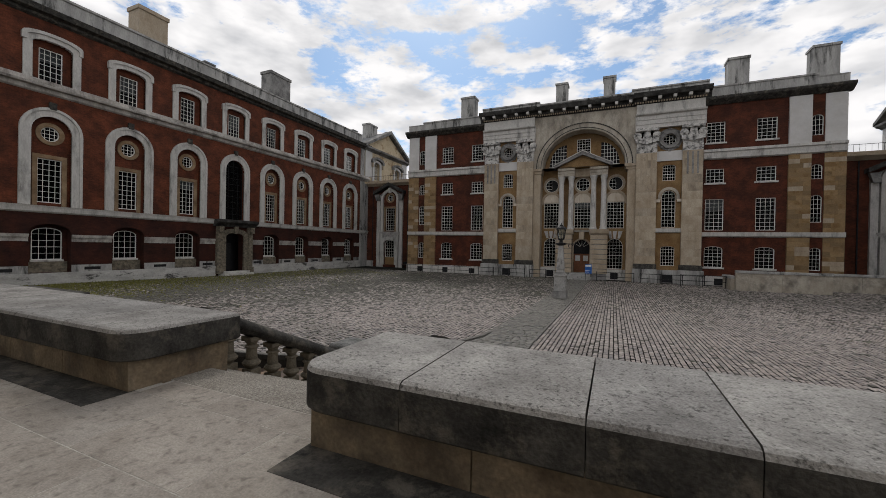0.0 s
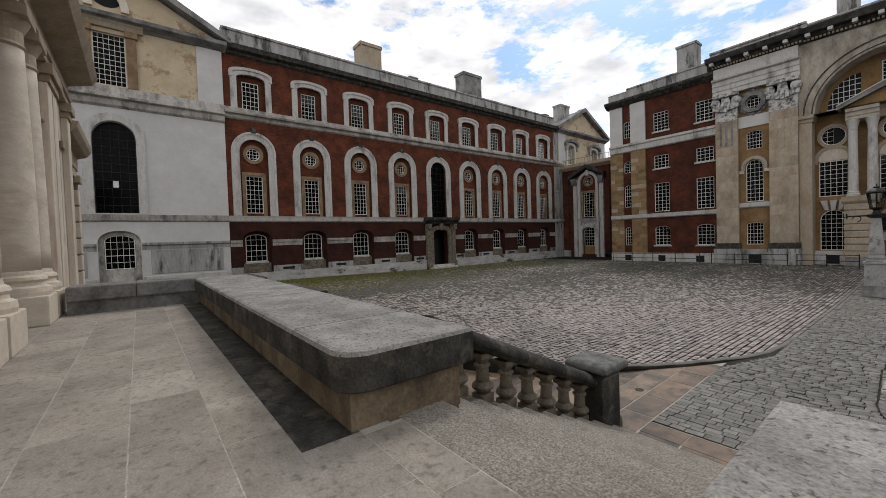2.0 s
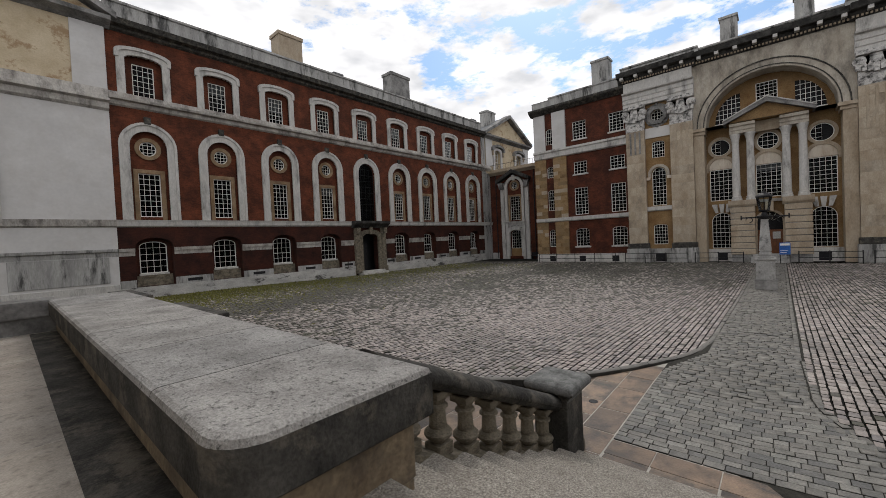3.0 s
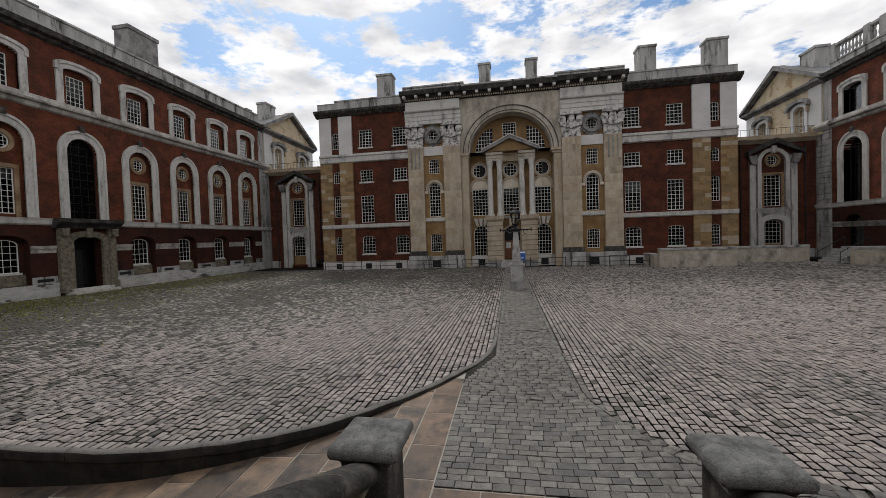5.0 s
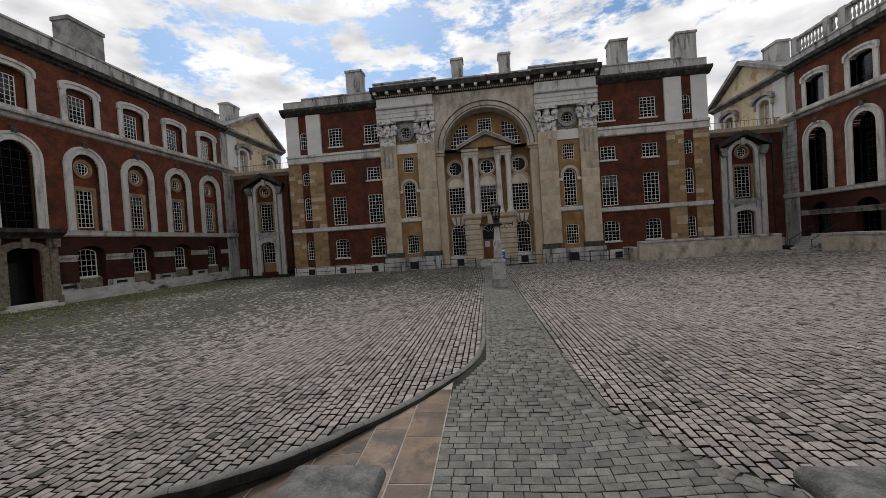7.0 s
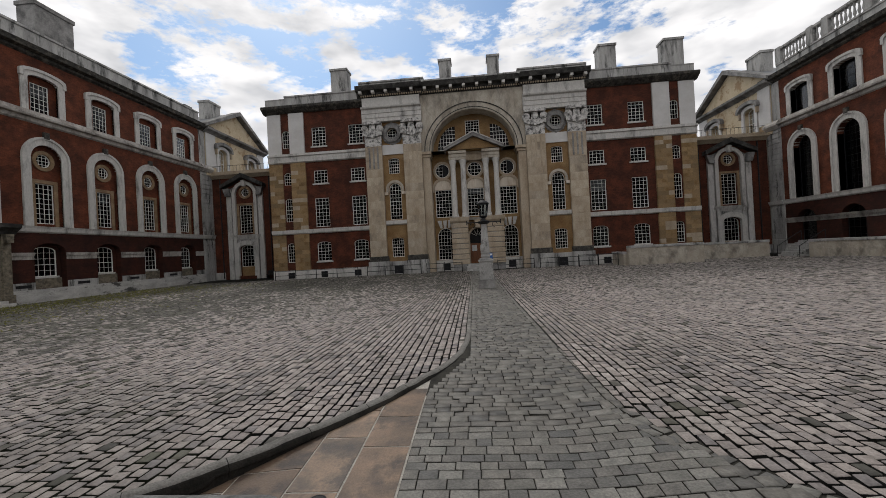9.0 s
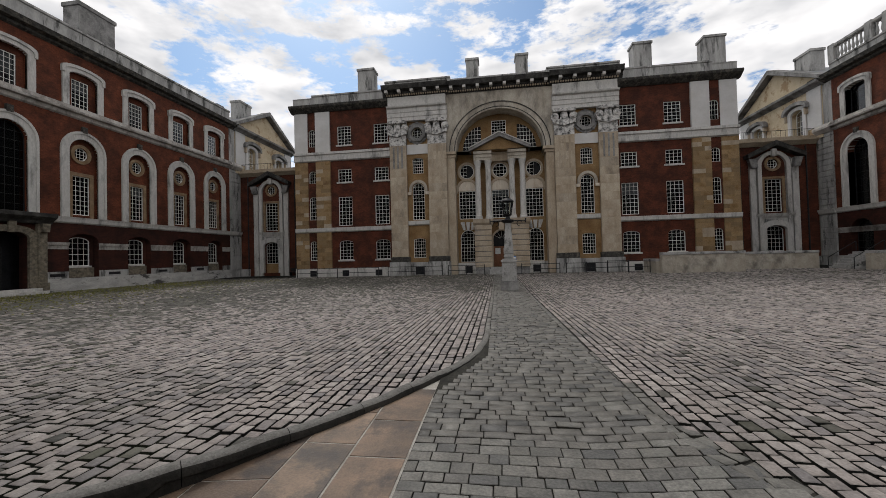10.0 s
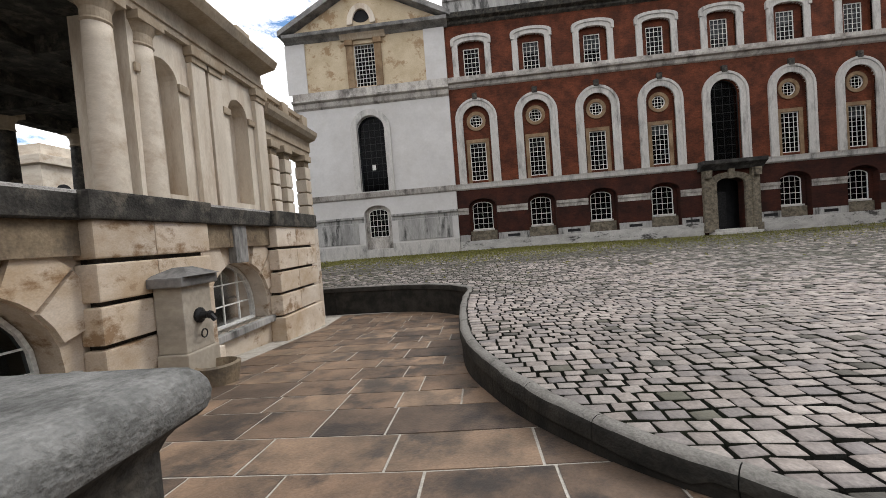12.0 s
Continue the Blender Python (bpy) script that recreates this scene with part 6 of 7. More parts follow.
# row of flags across the foot of the stairs
bm = bmesh.new()
box(bm, -1.39, 1.39, 0.2, 1.36, -0.3, 0.024)
part("mortar_bed", bm, M_MORT, walkway)
x = -1.36
while x < 1.3:
    w = R.uniform(0.5, 0.8)
    e = min(x + w, 1.36)
    flag(walkway, x, e, 0.85, 1.3, lambda a, b: 0.032, M_FLAG)
    flag(walkway, x + 0.02, e - 0.0, 0.36, 0.85, lambda a, b: 0.032, M_FLAG)
    x = e

# ---- terrace ----
TZ = 1.77
COPE = 2.44
terrace = tagged(new("terrace"), "raised terrace of pale grey flagstones", "paving", kind="structure")
bm = bmesh.new()
box(bm, -10.9, 16.0, -4.15, -3.9, -0.9, TZ - 0.0015)
box(bm, -1.2, 1.2, -3.9, -3.4, 0.0, TZ - 0.0015)
box(bm, -12.0, 16.0, -16.0, -4.15, -0.9, TZ - 0.0015)
part("terrace_core", bm, M_MORT, terrace)
y = -11.0
R = random.Random(9)
while y < -4.3:
    d = R.uniform(0.55, 0.8)
    e = y + d if y + d < -4.7 else -4.16
    x = -10.9 + R.uniform(-0.6, 0)
    while x < 7.0:
        l = R.uniform(0.8, 1.5)
        if not (e < -7.9 and x < -12):
            flag(terrace, max(x, -10.9), x + l, y, e, lambda a, b: TZ, M_TERR, gap=0.0055)
        x += l
    y = e
for x0, x1 in ((-1.15, -0.2), (-0.2, 0.6), (0.6, 1.15)):
    flag(terrace, x0, x1, -4.16, -3.8, lambda a, b: TZ, M_TERR, gap=0.005)


def rounded(bm, x0, x1, y0, y1, z0, z1, corners, r, soft=0.05):
    """A slab whose plan corners named in corners ("ne nw se sw") are rounded."""
    pts = []
    for name, cx, cy, a0 in (("ne", x1, y1, 0), ("nw", x0, y1, 90), ("sw", x0, y0, 180), ("se", x1, y0, 270)):
        if name in corners:
            ox, oy = (cx - r if "e" in name else cx + r), (cy - r if "n" in name else cy + r)
            pts += [(ox + r * math.cos(radians(a0 + 15 * i)), oy + r * math.sin(radians(a0 + 15 * i))) for i in range(7)]
        else:
            pts.append((cx, cy))
    mx, my = (x0 + x1) / 2, (y0 + y1) / 2

    def ring(z, inset):
        out = []
        for x, y in pts:
            dx, dy = max(-1, min(1, (x - mx) / ((x1 - x0) / 2))), max(-1, min(1, (y - my) / ((y1 - y0) / 2)))
            # only free ends are worn round; butted ends stay square
            fx = 1.0 if (dx > 0 and "e" in corners) or (dx < 0 and "w" in corners) else 0.06
            out.append(bm.verts.new((x - inset * dx * fx, y - inset * dy, z)))
        return out

    rs = [ring(z0, 0.02), ring(z0 + 0.02, 0), ring(z1 - soft, 0), ring(z1 - soft * 0.3, soft * 0.3), ring(z1, soft)]
    for p, q in zip(rs, rs[1:]):
        for i in range(len(p)):
            bm.faces.new((p[i], p[(i + 1) % len(p)], q[(i + 1) % len(p)], q[i]))
    bm.faces.new(rs[0][::-1])
    bm.faces.new(rs[-1])


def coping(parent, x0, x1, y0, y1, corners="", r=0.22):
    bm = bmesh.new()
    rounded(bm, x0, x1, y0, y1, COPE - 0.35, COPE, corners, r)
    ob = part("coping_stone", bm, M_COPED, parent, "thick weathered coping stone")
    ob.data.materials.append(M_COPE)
    # light on the tops and shade on the sides are put into the colour
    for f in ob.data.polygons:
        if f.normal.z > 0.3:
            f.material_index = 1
    return ob


PY0, PY1 = -4.33, -2.98


def parapet(s):
    p = thing("parapet", pose(s * 1.2, -3.5, 0), "low terrace parapet with a broad worn stone coping", "parapet", "parapets of the terrace")
    inv = pose(-s * 1.2, 3.5, 0)

    def put(ob):
        ob.matrix_basis = inv
        return ob

    end = 11.1 if s < 0 else 15.5
    xs = [1.14, 2.35, 3.7, 5.2, 7.0, 9.0, end] if s < 0 else [1.14, 2.1, 3.29, 4.08, 5.6, 8.4, 10.5, 13.0, end]
    for i, (a, c) in enumerate(zip(xs, xs[1:])):
        x0, x1 = sorted((s * a, s * c))
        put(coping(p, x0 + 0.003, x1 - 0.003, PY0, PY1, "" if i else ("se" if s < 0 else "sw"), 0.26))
    x = 1.24
    while x < end:
        e = min(x + 1.35, end)
        x0, x1 = sorted((s * x, s * e))
        bm = bmesh.new()
        box(bm, x0 + 0.003, x1 - 0.003, PY0 + 0.1, PY1 - 0.1, TZ - 0.1, COPE - 0.35, 0.01)
        put(part("wall_stone", bm, M_PAR, p, "stained buff wall stone"))
        x = e
    # corner stone down to the stairs
    bm = bmesh.new()
    box(bm, *sorted((s * 1.24, s * 2.0)), PY0 + 0.12, PY1 - 0.12, TZ - 0.9, TZ - 0.1, 0.01)
    put(part("wall_stone", bm, M_PAR, p))
    return p


parapet(-1)
parapet(1)
gut = tagged(new("gutter"), "gutter strip coloured dark for the shade at the parapet foot", "gutter", kind="structure")
# the soft shade below the coping is put into this strip's dark colour
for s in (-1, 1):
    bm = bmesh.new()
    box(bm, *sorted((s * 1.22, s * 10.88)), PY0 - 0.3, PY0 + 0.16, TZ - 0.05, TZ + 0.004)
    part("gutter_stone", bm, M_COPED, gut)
endw = thing("terrace_end_wall", pose(-11.4, -5.4, 0), "low dark stone wall closing the terrace", "wall")
bm = bmesh.new()
box(bm, -0.42, 0.42, -1.5, 1.25, TZ - 0.1, COPE - 0.35, 0.01)
part("wall_stone", bm, M_SOOT, endw)
for y0, y1 in ((-1.5, -0.2), (-0.2, 1.22)):
    bm = bmesh.new()
    box(bm, -0.5, 0.5, y0, y1, COPE - 0.35, COPE, 0.04)
    part("coping_stone", bm, M_SOOT, endw)


# ---- stair ----
stair = thing("stair", pose(0, -1.1, 0), "flight of worn granite steps between balustrades", "stairs")
NST, RISE, GO = 9, 0.174, 0.41
bm = bmesh.new()
box(bm, -1.3, 1.3, -3.795, -3.3, TZ - 0.3, TZ + 0.002, 0.012)
for v in bm.verts:
    v.co.y += 1.1
part("step", bm, M_STEP, stair)
for k in range(NST):
    bm = bmesh.new()
    z1 = TZ - RISE * k
    y1 = -3.3 + GO * k
    box(bm, -1.66, 1.66, y1 - (0.02 if k == 0 else 0), y1 + GO + 0.03, z1 - RISE - 0.25, z1 - RISE, 0.018)
    for v in bm.verts:
        v.co.y += 1.1
    part("step", bm, M_STEP, stair)


def baluster_mesh():
    bm = bmesh.new()
    box(bm, -0.085, 0.085, -0.085, 0.085, 0.0, 0.16, 0.012)
    lathe(bm, [(0.06, 0.16), (0.07, 0.19), (0.115, 0.25), (0.12, 0.29), (0.1, 0.33), (0.075, 0.36), (0.068, 0.55), (0.066, 0.6), (0.09, 0.62), (0.09, 0.645), (0.06, 0.67), (0.075, 0.72), (0.095, 0.76)], 14)
    box(bm, -0.095, 0.095, -0.095, 0.095, 0.76, 0.86, 0.01)
    ob = part("baluster", bm, M_BAL)
    me = ob.data
    bpy.data.objects.remove(ob)
    return me


BAL = baluster_mesh()


def balustrade(s):
    x = s * 1.8
    b = thing("balustrade", pose(x, 0.35, 0.0), "worn stone stair balustrade with turned balusters and end pier", "balustrade", "balustrades of the stair")
    slope = -0.45
    ya, yb = -3.02, 0.05

    def zr(y):
        return 1.0 + slope * y

    # rail: a rounded bar that follows the flight
    for name, o0, o1, r, material in (("hand_rail", -0.02, 0.2, 0.19, M_COPED), ("string", -1.02, -0.615, 0.17, M_BAL)):
        bm = bmesh.new()
        rings = []
        for y in [ya + (yb - ya) * i / 6 for i in range(7)]:
            z = zr(y)
            d = o1 - o0
            half = [(0.7, 0.0), (0.78, 0.12), (0.86, 0.14), (0.88, 0.24), (1.0, 0.3), (1.03, 0.5), (0.95, 0.72), (0.7, 0.9), (0.35, 1.0)] if name == "hand_rail" else [(1.0, 0.0), (1.0, 0.8), (0.9, 1.0)]
            pr = [(-r * a, o0 + d * c) for a, c in half] + [(r * a, o0 + d * c) for a, c in half[::-1]]
            rings.append([bm.verts.new((a, y - 0.35, z + c - 0.1)) for a, c in pr])
        for p, q in zip(rings, rings[1:]):
            for i in range(len(p)):
                bm.faces.new((p[i], p[(i + 1) % len(p)], q[(i + 1) % len(p)], q[i]))
        bm.faces.new(rings[0])
        bm.faces.new(rings[-1][::-1])
        rail = part(name, bm, material, b, "rounded dark hand rail" if name == "hand_rail" else "")
        for f in rail.data.polygons:
            f.use_smooth = name == "hand_rail" and abs(f.normal.y) < 0.8 and f.normal.z > -0.5
    n = 7
    for i in range(n):
        y = -2.66 + 2.5 * i / (n - 1)
        m = Matrix.Translation((0, y - 0.35, zr(y) - 0.735)) @ Matrix.Diagonal((1.16, 1.16, 0.73, 1))
        piece("baluster", BAL, b, m)
    # end pier with its flat cap and swept foot
    bm = bmesh.new()
    box(bm, -0.25, 0.25, -0.27, 0.27, -0.02, 1.08, 0.015)
    part("pier", bm, M_COPED, b, "dark stained stone pier")
    bm = bmesh.new()
    rings = []
    for r, z in ((0.25, 0.98), (0.262, 0.985), (0.262, 1.01), (0.268, 1.03), (0.282, 1.06), (0.305, 1.085), (0.325, 1.095), (0.34, 1.10), (0.355, 1.115), (0.363, 1.14), (0.366, 1.165), (0.362, 1.19), (0.35, 1.215), (0.33, 1.235), (0.30, 1.247), (0.15, 1.256)):
        e = r - 0.022
        rings.append([bm.verts.new((a, c, z)) for a, c in ((-r, -e), (-e, -r), (e, -r), (r, -e), (r, e), (e, r), (-e, r), (-r, e))])
    for p, q in zip(rings, rings[1:]):
        for i in range(8):
            bm.faces.new((p[i], p[(i + 1) % 8], q[(i + 1) % 8], q[i]))
    bm.faces.new(rings[0][::-1])
    bm.faces.new(rings[-1])
    ob = part("pier_cap", bm, M_COPED, b, "lichened flat pier cap")
    ob.data.materials.append(M_CAP)
    # downward faces keep the dark stone, a shade painted under the cap
    for f in ob.data.polygons:
        if f.normal.z > -0.35:
            f.material_index = 1
    ob.data.shade_smooth()
    ob.data.set_sharp_from_angle(angle=radians(30))
    bm = bmesh.new()
    prism(bm, [(0.25, -0.02), (0.42, -0.02), (0.44, 0.08), (0.42, 0.2), (0.34, 0.26), (0.3, 0.36), (0.25, 0.4)], -0.2, 0.2)
    for v in bm.verts:
        v.co = Vector((v.co.z, v.co.x, v.co.y))
    part("pier_foot", bm, M_BAL, b)
    return b


balustrade(-1)
balustrade(1)


# ---- terrace basement wall below the parapet, with piers, lunettes and the drinking fountain ----
def basement():
    b = thing("basement_wall", basis((-1, 0, 0), (0, 1, 0), (0, -3.2, 0)), "rusticated cream stone terrace basement with half-round windows", "wall")
    ls = (4.0, 8.28)
    holes = [Hole("arch", c, 1.0, 0.35 if c < 6 else 0.1, 1.38, 0.98) for c in ls]
    wall("wall", b, 1.4, 12.4, -1.0, COPE - 0.35, holes, -0.9, 0.0, M_RUST, "stained cream stone basement wall")
    for c in ls:
        lo = 0.35 if c < 6 else 0.1
        sash(b, c, lo, 0.98, 1.36, 0.35, 4, 3, "arch", 0.96)
        slab("room_back", b, c - 1.1, c + 1.1, -0.2, 1.5, -1.2, -1.1, M_DARK)
        slab("window_sill", b, c - 1.1, c + 1.1, lo - 0.14, lo, -0.35, 0.12, M_GREY, bevel=0.02)
        slab("keystone", b, c - 0.2, c + 0.2, 1.36, 2.12, 0.0, 0.16, M_GREY, "grey keystone", 0.02)
        for k in (-1, 1):
            for t0, t1 in ((18, 42), (45, 66)):
                bm = bmesh.new()
                pts = [(c + k * 1.02 * math.cos(radians(t)), 0.4 + 1.0 * math.sin(radians(t))) for t in (t0, (t0 + t1) / 2, t1)]
                far = [(c + k * 1.55 * math.cos(radians(t1)), min(2.1, 0.4 + 1.65 * math.sin(radians(t1)))), (c + k * 1.6 * math.cos(radians(t0)), 0.4 + 1.6 * math.sin(radians(t0)))]
                prism(bm, pts + far, 0.0, 0.07)
                part("voussoir", bm, M_RUST, b)
    for c, h in ((6.19, 0.98), (10.42, 1.03)):
        z = -0.95
        slab("pier_foot", b, c - h - 0.06, c + h + 0.06, -1.0, 0.02, 0.0, 0.36, M_RUST, bevel=0.02)
        for i, (z0, z1) in enumerate(((0.06, 0.52), (0.58, 1.04), (1.10, 1.56), (1.62, COPE - 0.35))):
            slab("rustic_block", b, c - h, c - h * 0.1, z0, z1, 0.0, 0.3, M_RUST, bevel=0.025)
            slab("rustic_block", b, c - h * 0.1 + 0.006, c + h, z0, z1, 0.0, 0.3, M_RUST, bevel=0.025)
        # core coloured dark to paint the shade in the grooves between blocks
        slab("pier_core", b, c - h + 0.09, c + h - 0.09, -0.5, 2.12, 0.0, 0.19, M_COPED)
        bm = bmesh.new()
        box(bm, c - h - 0.06, c + h + 0.06, COPE - 0.35, COPE - 0.004, -0.1, 0.36, 0.03)
        part("pier_coping", bm, M_COPED, b, "dark coping over the pier")
    return b


basement()
f = thing("drinking_fountain", pose(-6.2, -2.62, -0.26), "pale stone drinking fountain with black tap and basin", "fountain")
bm = bmesh.new()
box(bm, -0.32, 0.32, -0.26, 0.2, -0.1, 0.5, 0.02)
box(bm, -0.28, 0.28, -0.26, 0.16, 0.5, 1.42, 0.02)
part("pillar", bm, M_PALE, f)
bm = bmesh.new()
box(bm, -0.36, 0.36, -0.28, 0.24, 1.42, 1.56, 0.025)
bmesh.ops.create_cone(bm, cap_ends=True, segments=4, radius1=0.46, radius2=0.12, depth=0.12, matrix=Matrix.Translation((0, -0.02, 1.62)) @ pose(0, 0, 0, 0, 0, 45))
part("cap", bm, M_SOOT, f, "weathered grey cap")
bm = bmesh.new()
lathe(bm, [(0.11, 0.0), (0.11, 0.03), (0.06, 0.05), (0.045, 0.14), (0.06, 0.16), (0.05, 0.2)], 12)
for v in bm.verts:
    v.co = Vector((v.co.x, 0.16 + v.co.z, 0.98 + v.co.y))
tube(bm, (0, 0.33, 0.98), (0, 0.4, 0.9), 0.035, 8)
part("tap", bm, M_IRON, f, "black iron tap")
bm = bmesh.new()
for i in range(10):
    t0, t1 = 2 * math.pi * i / 10, 2 * math.pi * (i + 1) / 10
    tube(bm, (0.06 * math.cos(t0), 0.22, 0.72 + 0.06 * math.sin(t0)), (0.06 * math.cos(t1), 0.22, 0.72 + 0.06 * math.sin(t1)), 0.01, 5)
part("ring", bm, M_IRON, f, "small iron ring")
bm = bmesh.new()
lathe(bm, [(0.25, -0.05), (0.28, 0.1), (0.31, 0.27), (0.26, 0.29), (0.24, 0.16), (0.02, 0.14)], 20, 0, 0.36)
part("basin", bm, M_PAR, f, "half-round stone basin on the flags")


# ---- colonnade ----
def column(x, y, h, r, material, label):
    c = thing("column", pose(x, y, TZ), label, "column", "columns of the colonnade")
    bm = bmesh.new()
    box(bm, -r * 1.42, r * 1.42, -r * 1.42, r * 1.42, 0.0, 0.62, 0.03)
    part("plinth", bm, M_CREAM, c)
    bm = bmesh.new()
    lathe(bm, [(r * 1.38, 0.62), (r * 1.42, 0.7), (r * 1.38, 0.8), (r * 1.18, 0.84), (r * 1.16, 0.9), (r * 1.26, 0.96), (r * 1.2, 1.02), (r * 1.04, 1.06), (r, 1.15)], 28)
    part("base", bm, M_CREAM, c, "moulded stone column base")
    bm = bmesh.new()
    prof = [(r * (1 - 0.16 * (i / 10) ** 1.8), 1.15 + (h - 2.0) * i / 10) for i in range(11)]
    lathe(bm, prof, 28)
    sh = part("shaft", bm, material, c)
    for p in sh.data.polygons:
        p.use_smooth = True
    bm = bmesh.new()
    k = r * 0.84
    lathe(bm, [(k, h - 0.85), (k * 1.12, h - 0.8), (k * 1.02, h - 0.74), (k * 1.02, h - 0.5), (k * 1.25, h - 0.35), (k * 1.4, h - 0.25)], 24)
    box(bm, -k * 1.45, k * 1.45, -k * 1.45, k * 1.45, h - 0.25, h, 0.02)
    part("capital", bm, M_BUFF, c)
    return c


CY = -7.53
for x in (-1.7, -2.95, -5.95, -7.15, -10.2, -11.45):
    column(x, CY, 6.6, 0.37, M_CREAM, "tall cream stone column with moulded base")
# shade under the roof is put into the dark colour of these shafts
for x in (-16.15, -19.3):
    column(x, CY - 10.7, 6.6, 0.4, M_COPED, "inner column of the colonnade, shaft coloured dark for shade")
col = thing("colonnade_pavilion", basis((-1, 0, 0), (0, 1, 0), (0, CY, 0)), "cream stone colonnade pavilion with niches and cornice", "building")
ZE = TZ + 6.6
wall("niche_wall", col, 10.95, 17.5, TZ - 2.6, ZE, [Hole("arch", c, 0.6, TZ + 1.7, 7.55, 0.6) for c in (12.05, 15.75)], -1.6, 0.1, M_CREAM, "cream stone wall with round-headed niches")
for c in (12.05, 15.75):
    slab("niche_back", col, c - 0.65, c + 0.65, TZ + 1.6, 7.65, -0.6, -0.5, M_CREAM)
    for k in (-1, 1):
        slab("niche_impost", col, c + k * 0.79 - 0.22, c + k * 0.79 + 0.22, 6.75, 7.0, 0.1, 0.2, M_BUFF, bevel=0.03)
for a in (13.45, 14.25, 17.1):
    slab("pilaster", col, a - 0.33, a + 0.33, TZ, ZE - 0.5, 0.1, 0.28, M_CREAM, bevel=0.02)
    bm = bmesh.new()
    box(bm, a - 0.36, a + 0.36, ZE - 0.5, ZE - 0.3, 0.1, 0.34, 0.02)
    box(bm, a - 0.44, a + 0.44, ZE - 0.3, ZE, 0.1, 0.42, 0.03)
    part("pilaster_capital", bm, M_BUFF, col)
moulding("entablature", col, -1.0, 17.4, [(ZE, 0.3), (ZE + 0.18, 0.3), (ZE + 0.2, 0.36), (ZE + 0.36, 0.36), (ZE + 0.4, 0.28), (ZE + 0.78, 0.28), (ZE + 0.84, 0.5), (ZE + 0.95, 0.95), (ZE + 1.12, 1.05), (ZE + 1.22, 1.1)], -0.9, M_BUFF, "deep stone entablature and cornice")
for a0, a1 in ((5.2, 6.0), (8.6, 9.4), (12.0, 12.8), (15.9, 16.8)):
    slab("pedestal", col, a0, a1, ZE + 1.22, ZE + 2.2, -0.3, 0.3, M_BUFF, bevel=0.04)
moulding("top_rail", col, 5.2, 16.8, [(ZE + 1.97, 0.18), (ZE + 2.15, 0.22)], -0.2, M_BUFF)
bm = bmesh.new()
for i in range(42):
    a = 5.4 + 11.2 * i / 41
    lathe(bm, [(0.09, 0), (0.05, 0.1), (0.11, 0.25), (0.05, 0.55), (0.09, 0.75)], 6, a, 0)
for v in bm.verts:
    v.co = Vector((v.co.x, ZE + 1.22 + v.co.z, v.co.y))
part("balusters", bm, M_BUFF, col)
# soffit and beams take a dark stone in place of shade
slab("soffit", col, -1.0, 19.9, ZE + 0.3, ZE + 0.5, -11.2, -0.9, M_COPED, "coffered soffit coloured dark for shade")
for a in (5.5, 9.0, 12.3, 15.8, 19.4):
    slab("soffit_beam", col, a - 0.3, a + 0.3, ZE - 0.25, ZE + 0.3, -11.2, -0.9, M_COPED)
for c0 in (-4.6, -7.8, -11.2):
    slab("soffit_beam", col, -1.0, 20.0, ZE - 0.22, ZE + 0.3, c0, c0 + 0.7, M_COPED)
slab("roof", col, -1.0, 17.3, ZE + 1.1, ZE + 1.25, -11.2, -0.9, M_LEAD)
# lower colonnade with banded piers running on towards the end pavilion
low = thing("lower_colonnade", basis((-1, 0, 0), (0, 1, 0), (0, CY - 0.3, 0)), "lower colonnade with banded square piers", "building")
for c in (18.5, 19.75, 22.0):
    for k in range(9):
        slab("banded_block", low, c - 0.33, c + 0.33, TZ - 2.2 + k * 0.72, TZ - 2.2 + k * 0.72 + 0.64, -0.25, 0.34, M_CREAM, bevel=0.03)
    slab("pier_core", low, c - 0.28, c + 0.28, TZ - 2.6, 6.6, -0.2, 0.28, M_PAR)
    slab("pier_cap", low, c - 0.4, c + 0.4, 6.3, 6.62, -0.3, 0.42, M_BUFF, bevel=0.03)
moulding("entablature", low, 17.5, 22.7, [(6.6, 0.2), (6.9, 0.2), (6.95, 0.28), (7.5, 0.28), (7.6, 0.6), (7.8, 0.75), (8.0, 0.8)], -0.8, M_BUFF)
for a0, a1 in ((17.6, 18.2), (19.8, 20.4), (22.0, 22.6)):
    slab("pedestal", low, a0, a1, 8.0, 8.9, -0.25, 0.3, M_BUFF, bevel=0.03)
moulding("top_rail", low, 17.6, 22.6, [(8.7, 0.16), (8.88, 0.2)], -0.15, M_BUFF)
bm = bmesh.new()
for i in range(22):
    lathe(bm, [(0.08, 0), (0.05, 0.1), (0.1, 0.25), (0.05, 0.5), (0.08, 0.7)], 6, 17.8 + 4.6 * i / 21, 0)
for v in bm.verts:
    v.co = Vector((v.co.x, 8.0 + v.co.z, v.co.y))
part("balusters", bm, M_BUFF, low)
slab("back_wall", low, 17.5, 22.7, -0.8, 7.0, -4.2, -4.0, M_CREAM)
# far pale building seen between the inner columns
far = thing("far_building", pose(-34.0, -34.0, 0), "distant pale stone building beyond the colonnade", "building")
bm = bmesh.new()
box(bm, -6, 6, -3, 3, 0, 9.5)
box(bm, -6.4, 6.4, -3.4, 3.4, 9.5, 10.2, 0.05)
box(bm, -5.6, 5.6, -2.6, 2.6, 10.2, 11.2, 0.03)
part("wall", bm, M_CREAM, far)
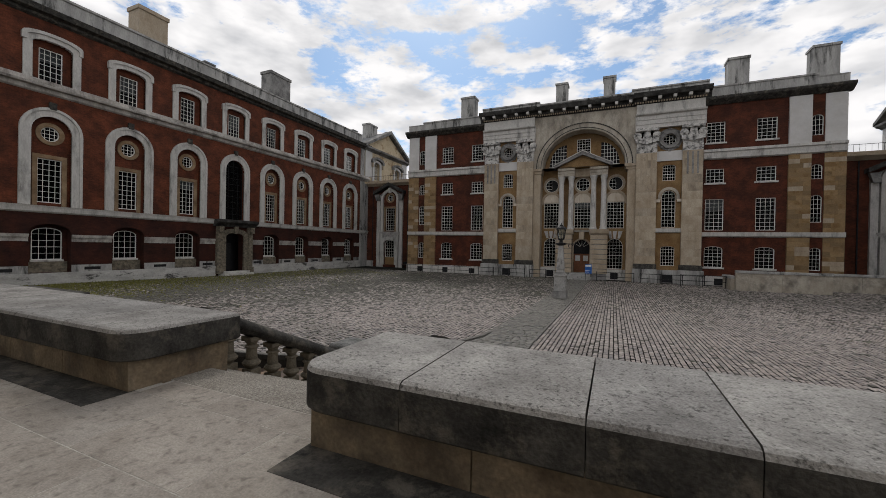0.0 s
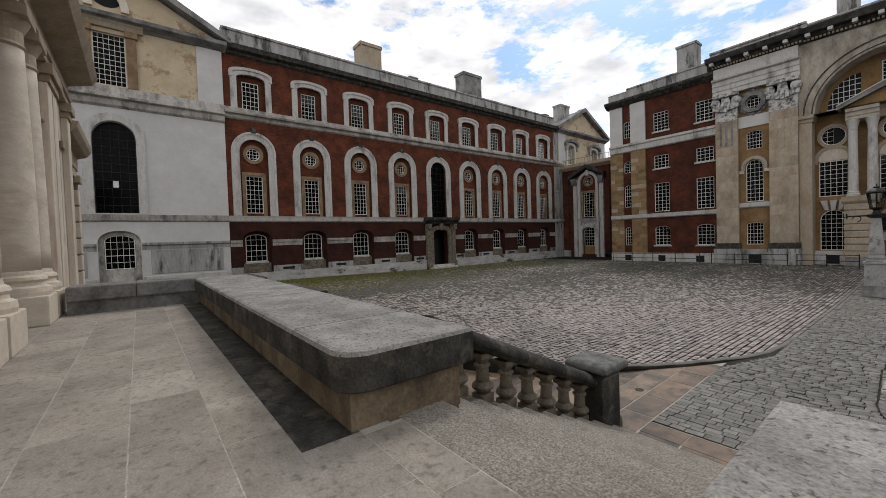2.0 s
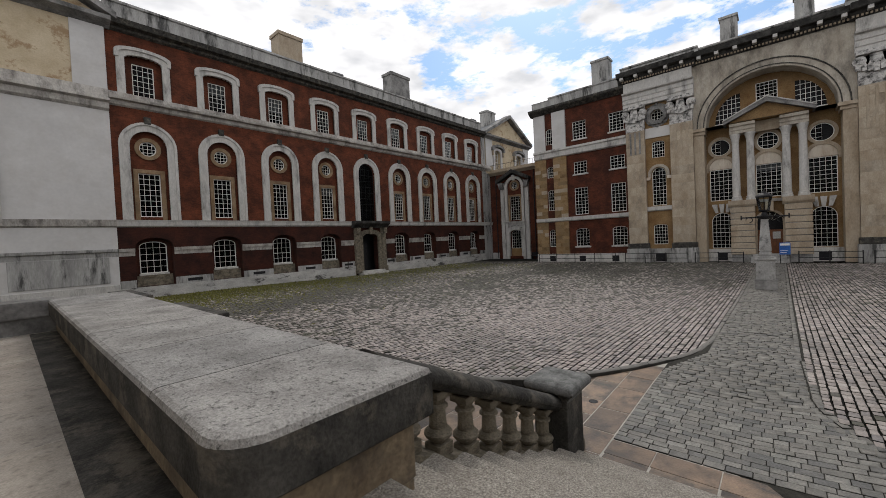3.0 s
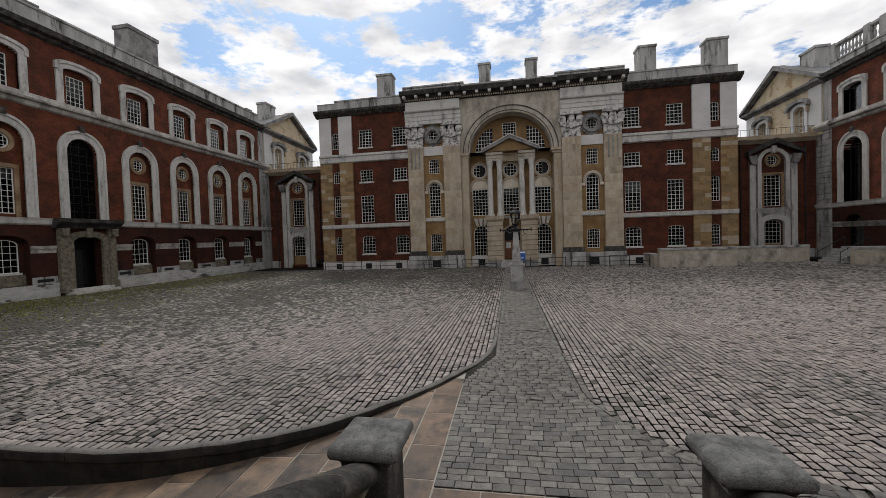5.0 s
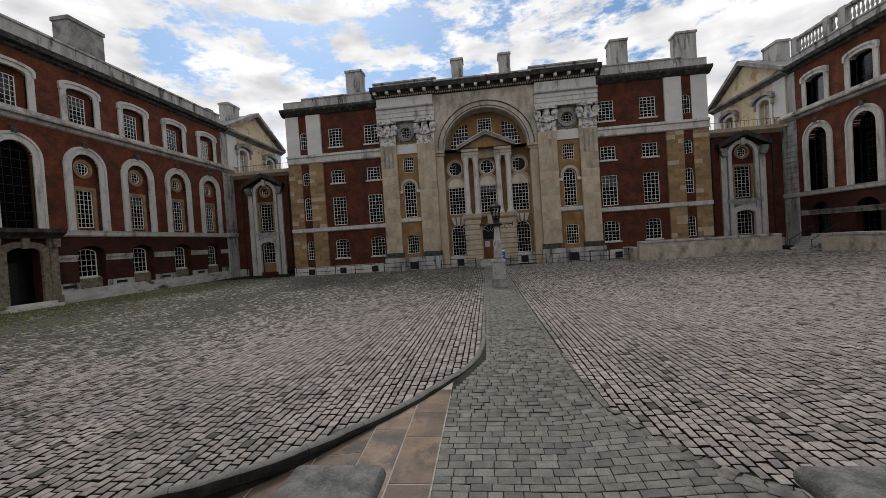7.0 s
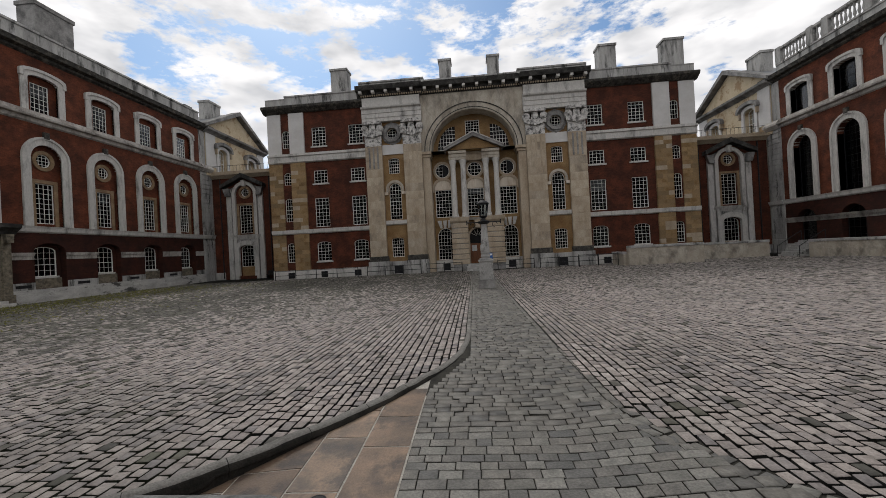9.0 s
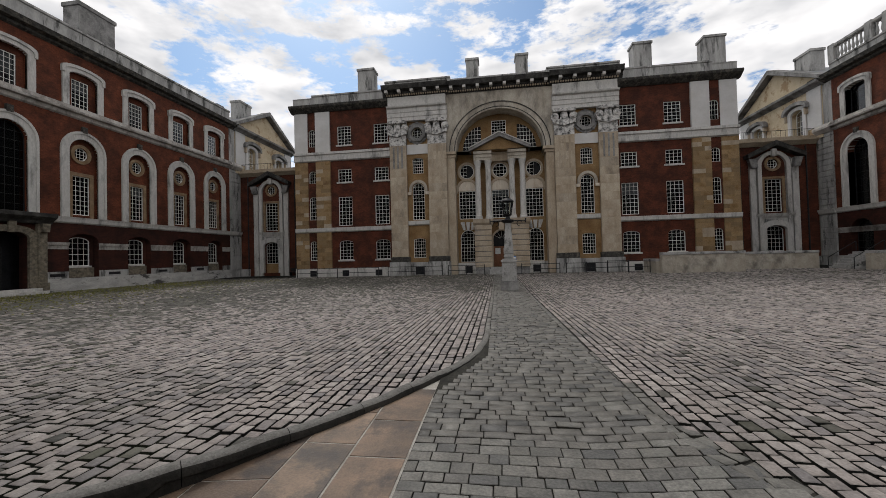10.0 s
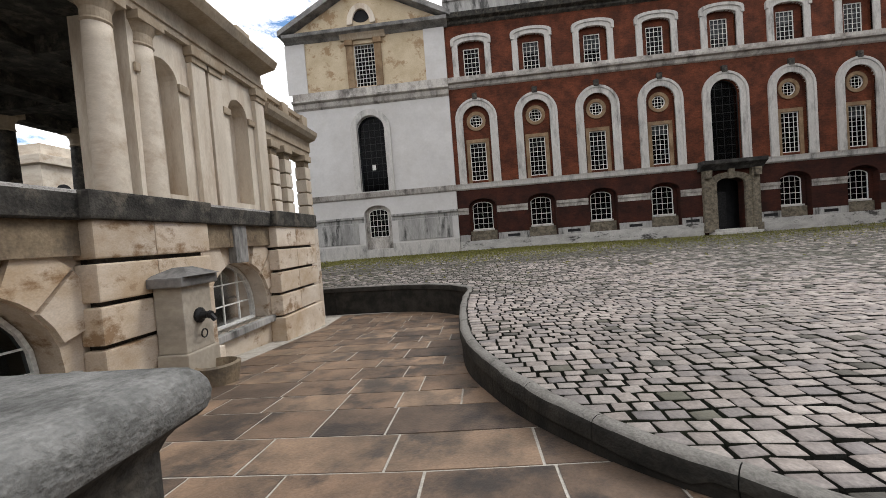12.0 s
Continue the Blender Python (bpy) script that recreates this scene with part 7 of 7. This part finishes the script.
for i in range(4):
    bm = bmesh.new()
    prism(bm, [(-4.5 + 3 * i - 0.6, 4.5)] + [(-4.5 + 3 * i + 0.6 * math.cos(math.pi * (1 - k / 8)), 7.5 + 0.6 * math.sin(math.pi * (1 - k / 8))) for k in range(9)] + [(-4.5 + 3 * i + 0.6, 4.5)], 3.0, 3.06)
    for v in bm.verts:
        v.co = Vector((v.co.x, v.co.z, v.co.y))
    part("window", bm, M_DARK, far)
slab_b = thing("terrace_house_wall", pose(6, -12.5, 0), "plain shaded stone wall behind the terrace", "wall", kind="structure")
bm = bmesh.new()
box(bm, -8.0, 12.0, -0.5, 0, TZ - 0.1, 11.0)
part("wall", bm, M_CREAM, slab_b)

# weeds along the foot of the brick range
R = random.Random(21)
bm = bmesh.new()
for i in range(12000):
    y = R.uniform(-10, 34) if R.random() < 0.35 else R.gauss(4, 7)
    x = -32.9 + abs(R.gauss(0, 4.2)) + 0.2
    z = court_z(y) - 0.02
    h = R.uniform(0.04, 0.15)
    a = R.uniform(0, 6.28)
    w = R.uniform(0.02, 0.05)
    dx, dy = math.cos(a), math.sin(a)
    v = [bm.verts.new((x - dx * w, y - dy * w, z)), bm.verts.new((x + dx * w, y + dy * w, z)), bm.verts.new((x - dy * h * 0.5, y + dx * h * 0.5, z + h))]
    bm.faces.new(v)
for i in range(9000):
    y = R.uniform(-10, 36) if R.random() < 0.5 else R.gauss(3, 7)
    x = -32.9 + abs(R.gauss(0, 5.5)) + 0.15
    if y > 40:
        continue
    z = court_z(y) - 0.03
    r = R.uniform(0.04, 0.13)
    tip = bm.verts.new((x + R.uniform(-0.3, 0.3) * r, y + R.uniform(-0.3, 0.3) * r, z + R.uniform(0.045, 0.08)))
    ring = [bm.verts.new((x + r * R.uniform(0.6, 1.3) * math.cos(1.2566 * k), y + r * R.uniform(0.8, 1.9) * math.sin(1.2566 * k), z)) for k in range(5)]
    for k in range(5):
        bm.faces.new((ring[k], ring[(k + 1) % 5], tip))
weeds = part("weeds", bm, M_MOSS)
tagged(weeds, "thin green weeds in the joints along the range", "weeds", kind="stuff")

# the setts nearest the stairs, one by one
SM = [sett_mesh(a, d) for a in (0.085, 0.105, 0.125, 0.142) for d in (0.062, 0.071)]
SZ = [(a, d) for a in (0.085, 0.105, 0.125, 0.142) for d in (0.062, 0.071)]
for x, y, hx, hy, z, t in near:
    k = min(range(len(SZ)), key=lambda i: abs(SZ[i][0] - hx) + abs(SZ[i][1] - hy))
    m = Matrix.Translation((x, y, path_top(x, y) + random.gauss(0, 0.002))) @ Matrix.Rotation(t, 4, "Z") @ Euler((math.atan((path_top(x, y + 0.1) - path_top(x, y - 0.1)) / 0.2) + random.gauss(0, 0.015), -math.atan((path_top(x + 0.1, y) - path_top(x - 0.1, y)) / 0.2) + random.gauss(0, 0.015), 0)).to_matrix().to_4x4() @ Matrix.Diagonal((hx / SZ[k][0], hy / SZ[k][1], 1, 1))
    piece("sett", SM[k], path, m)
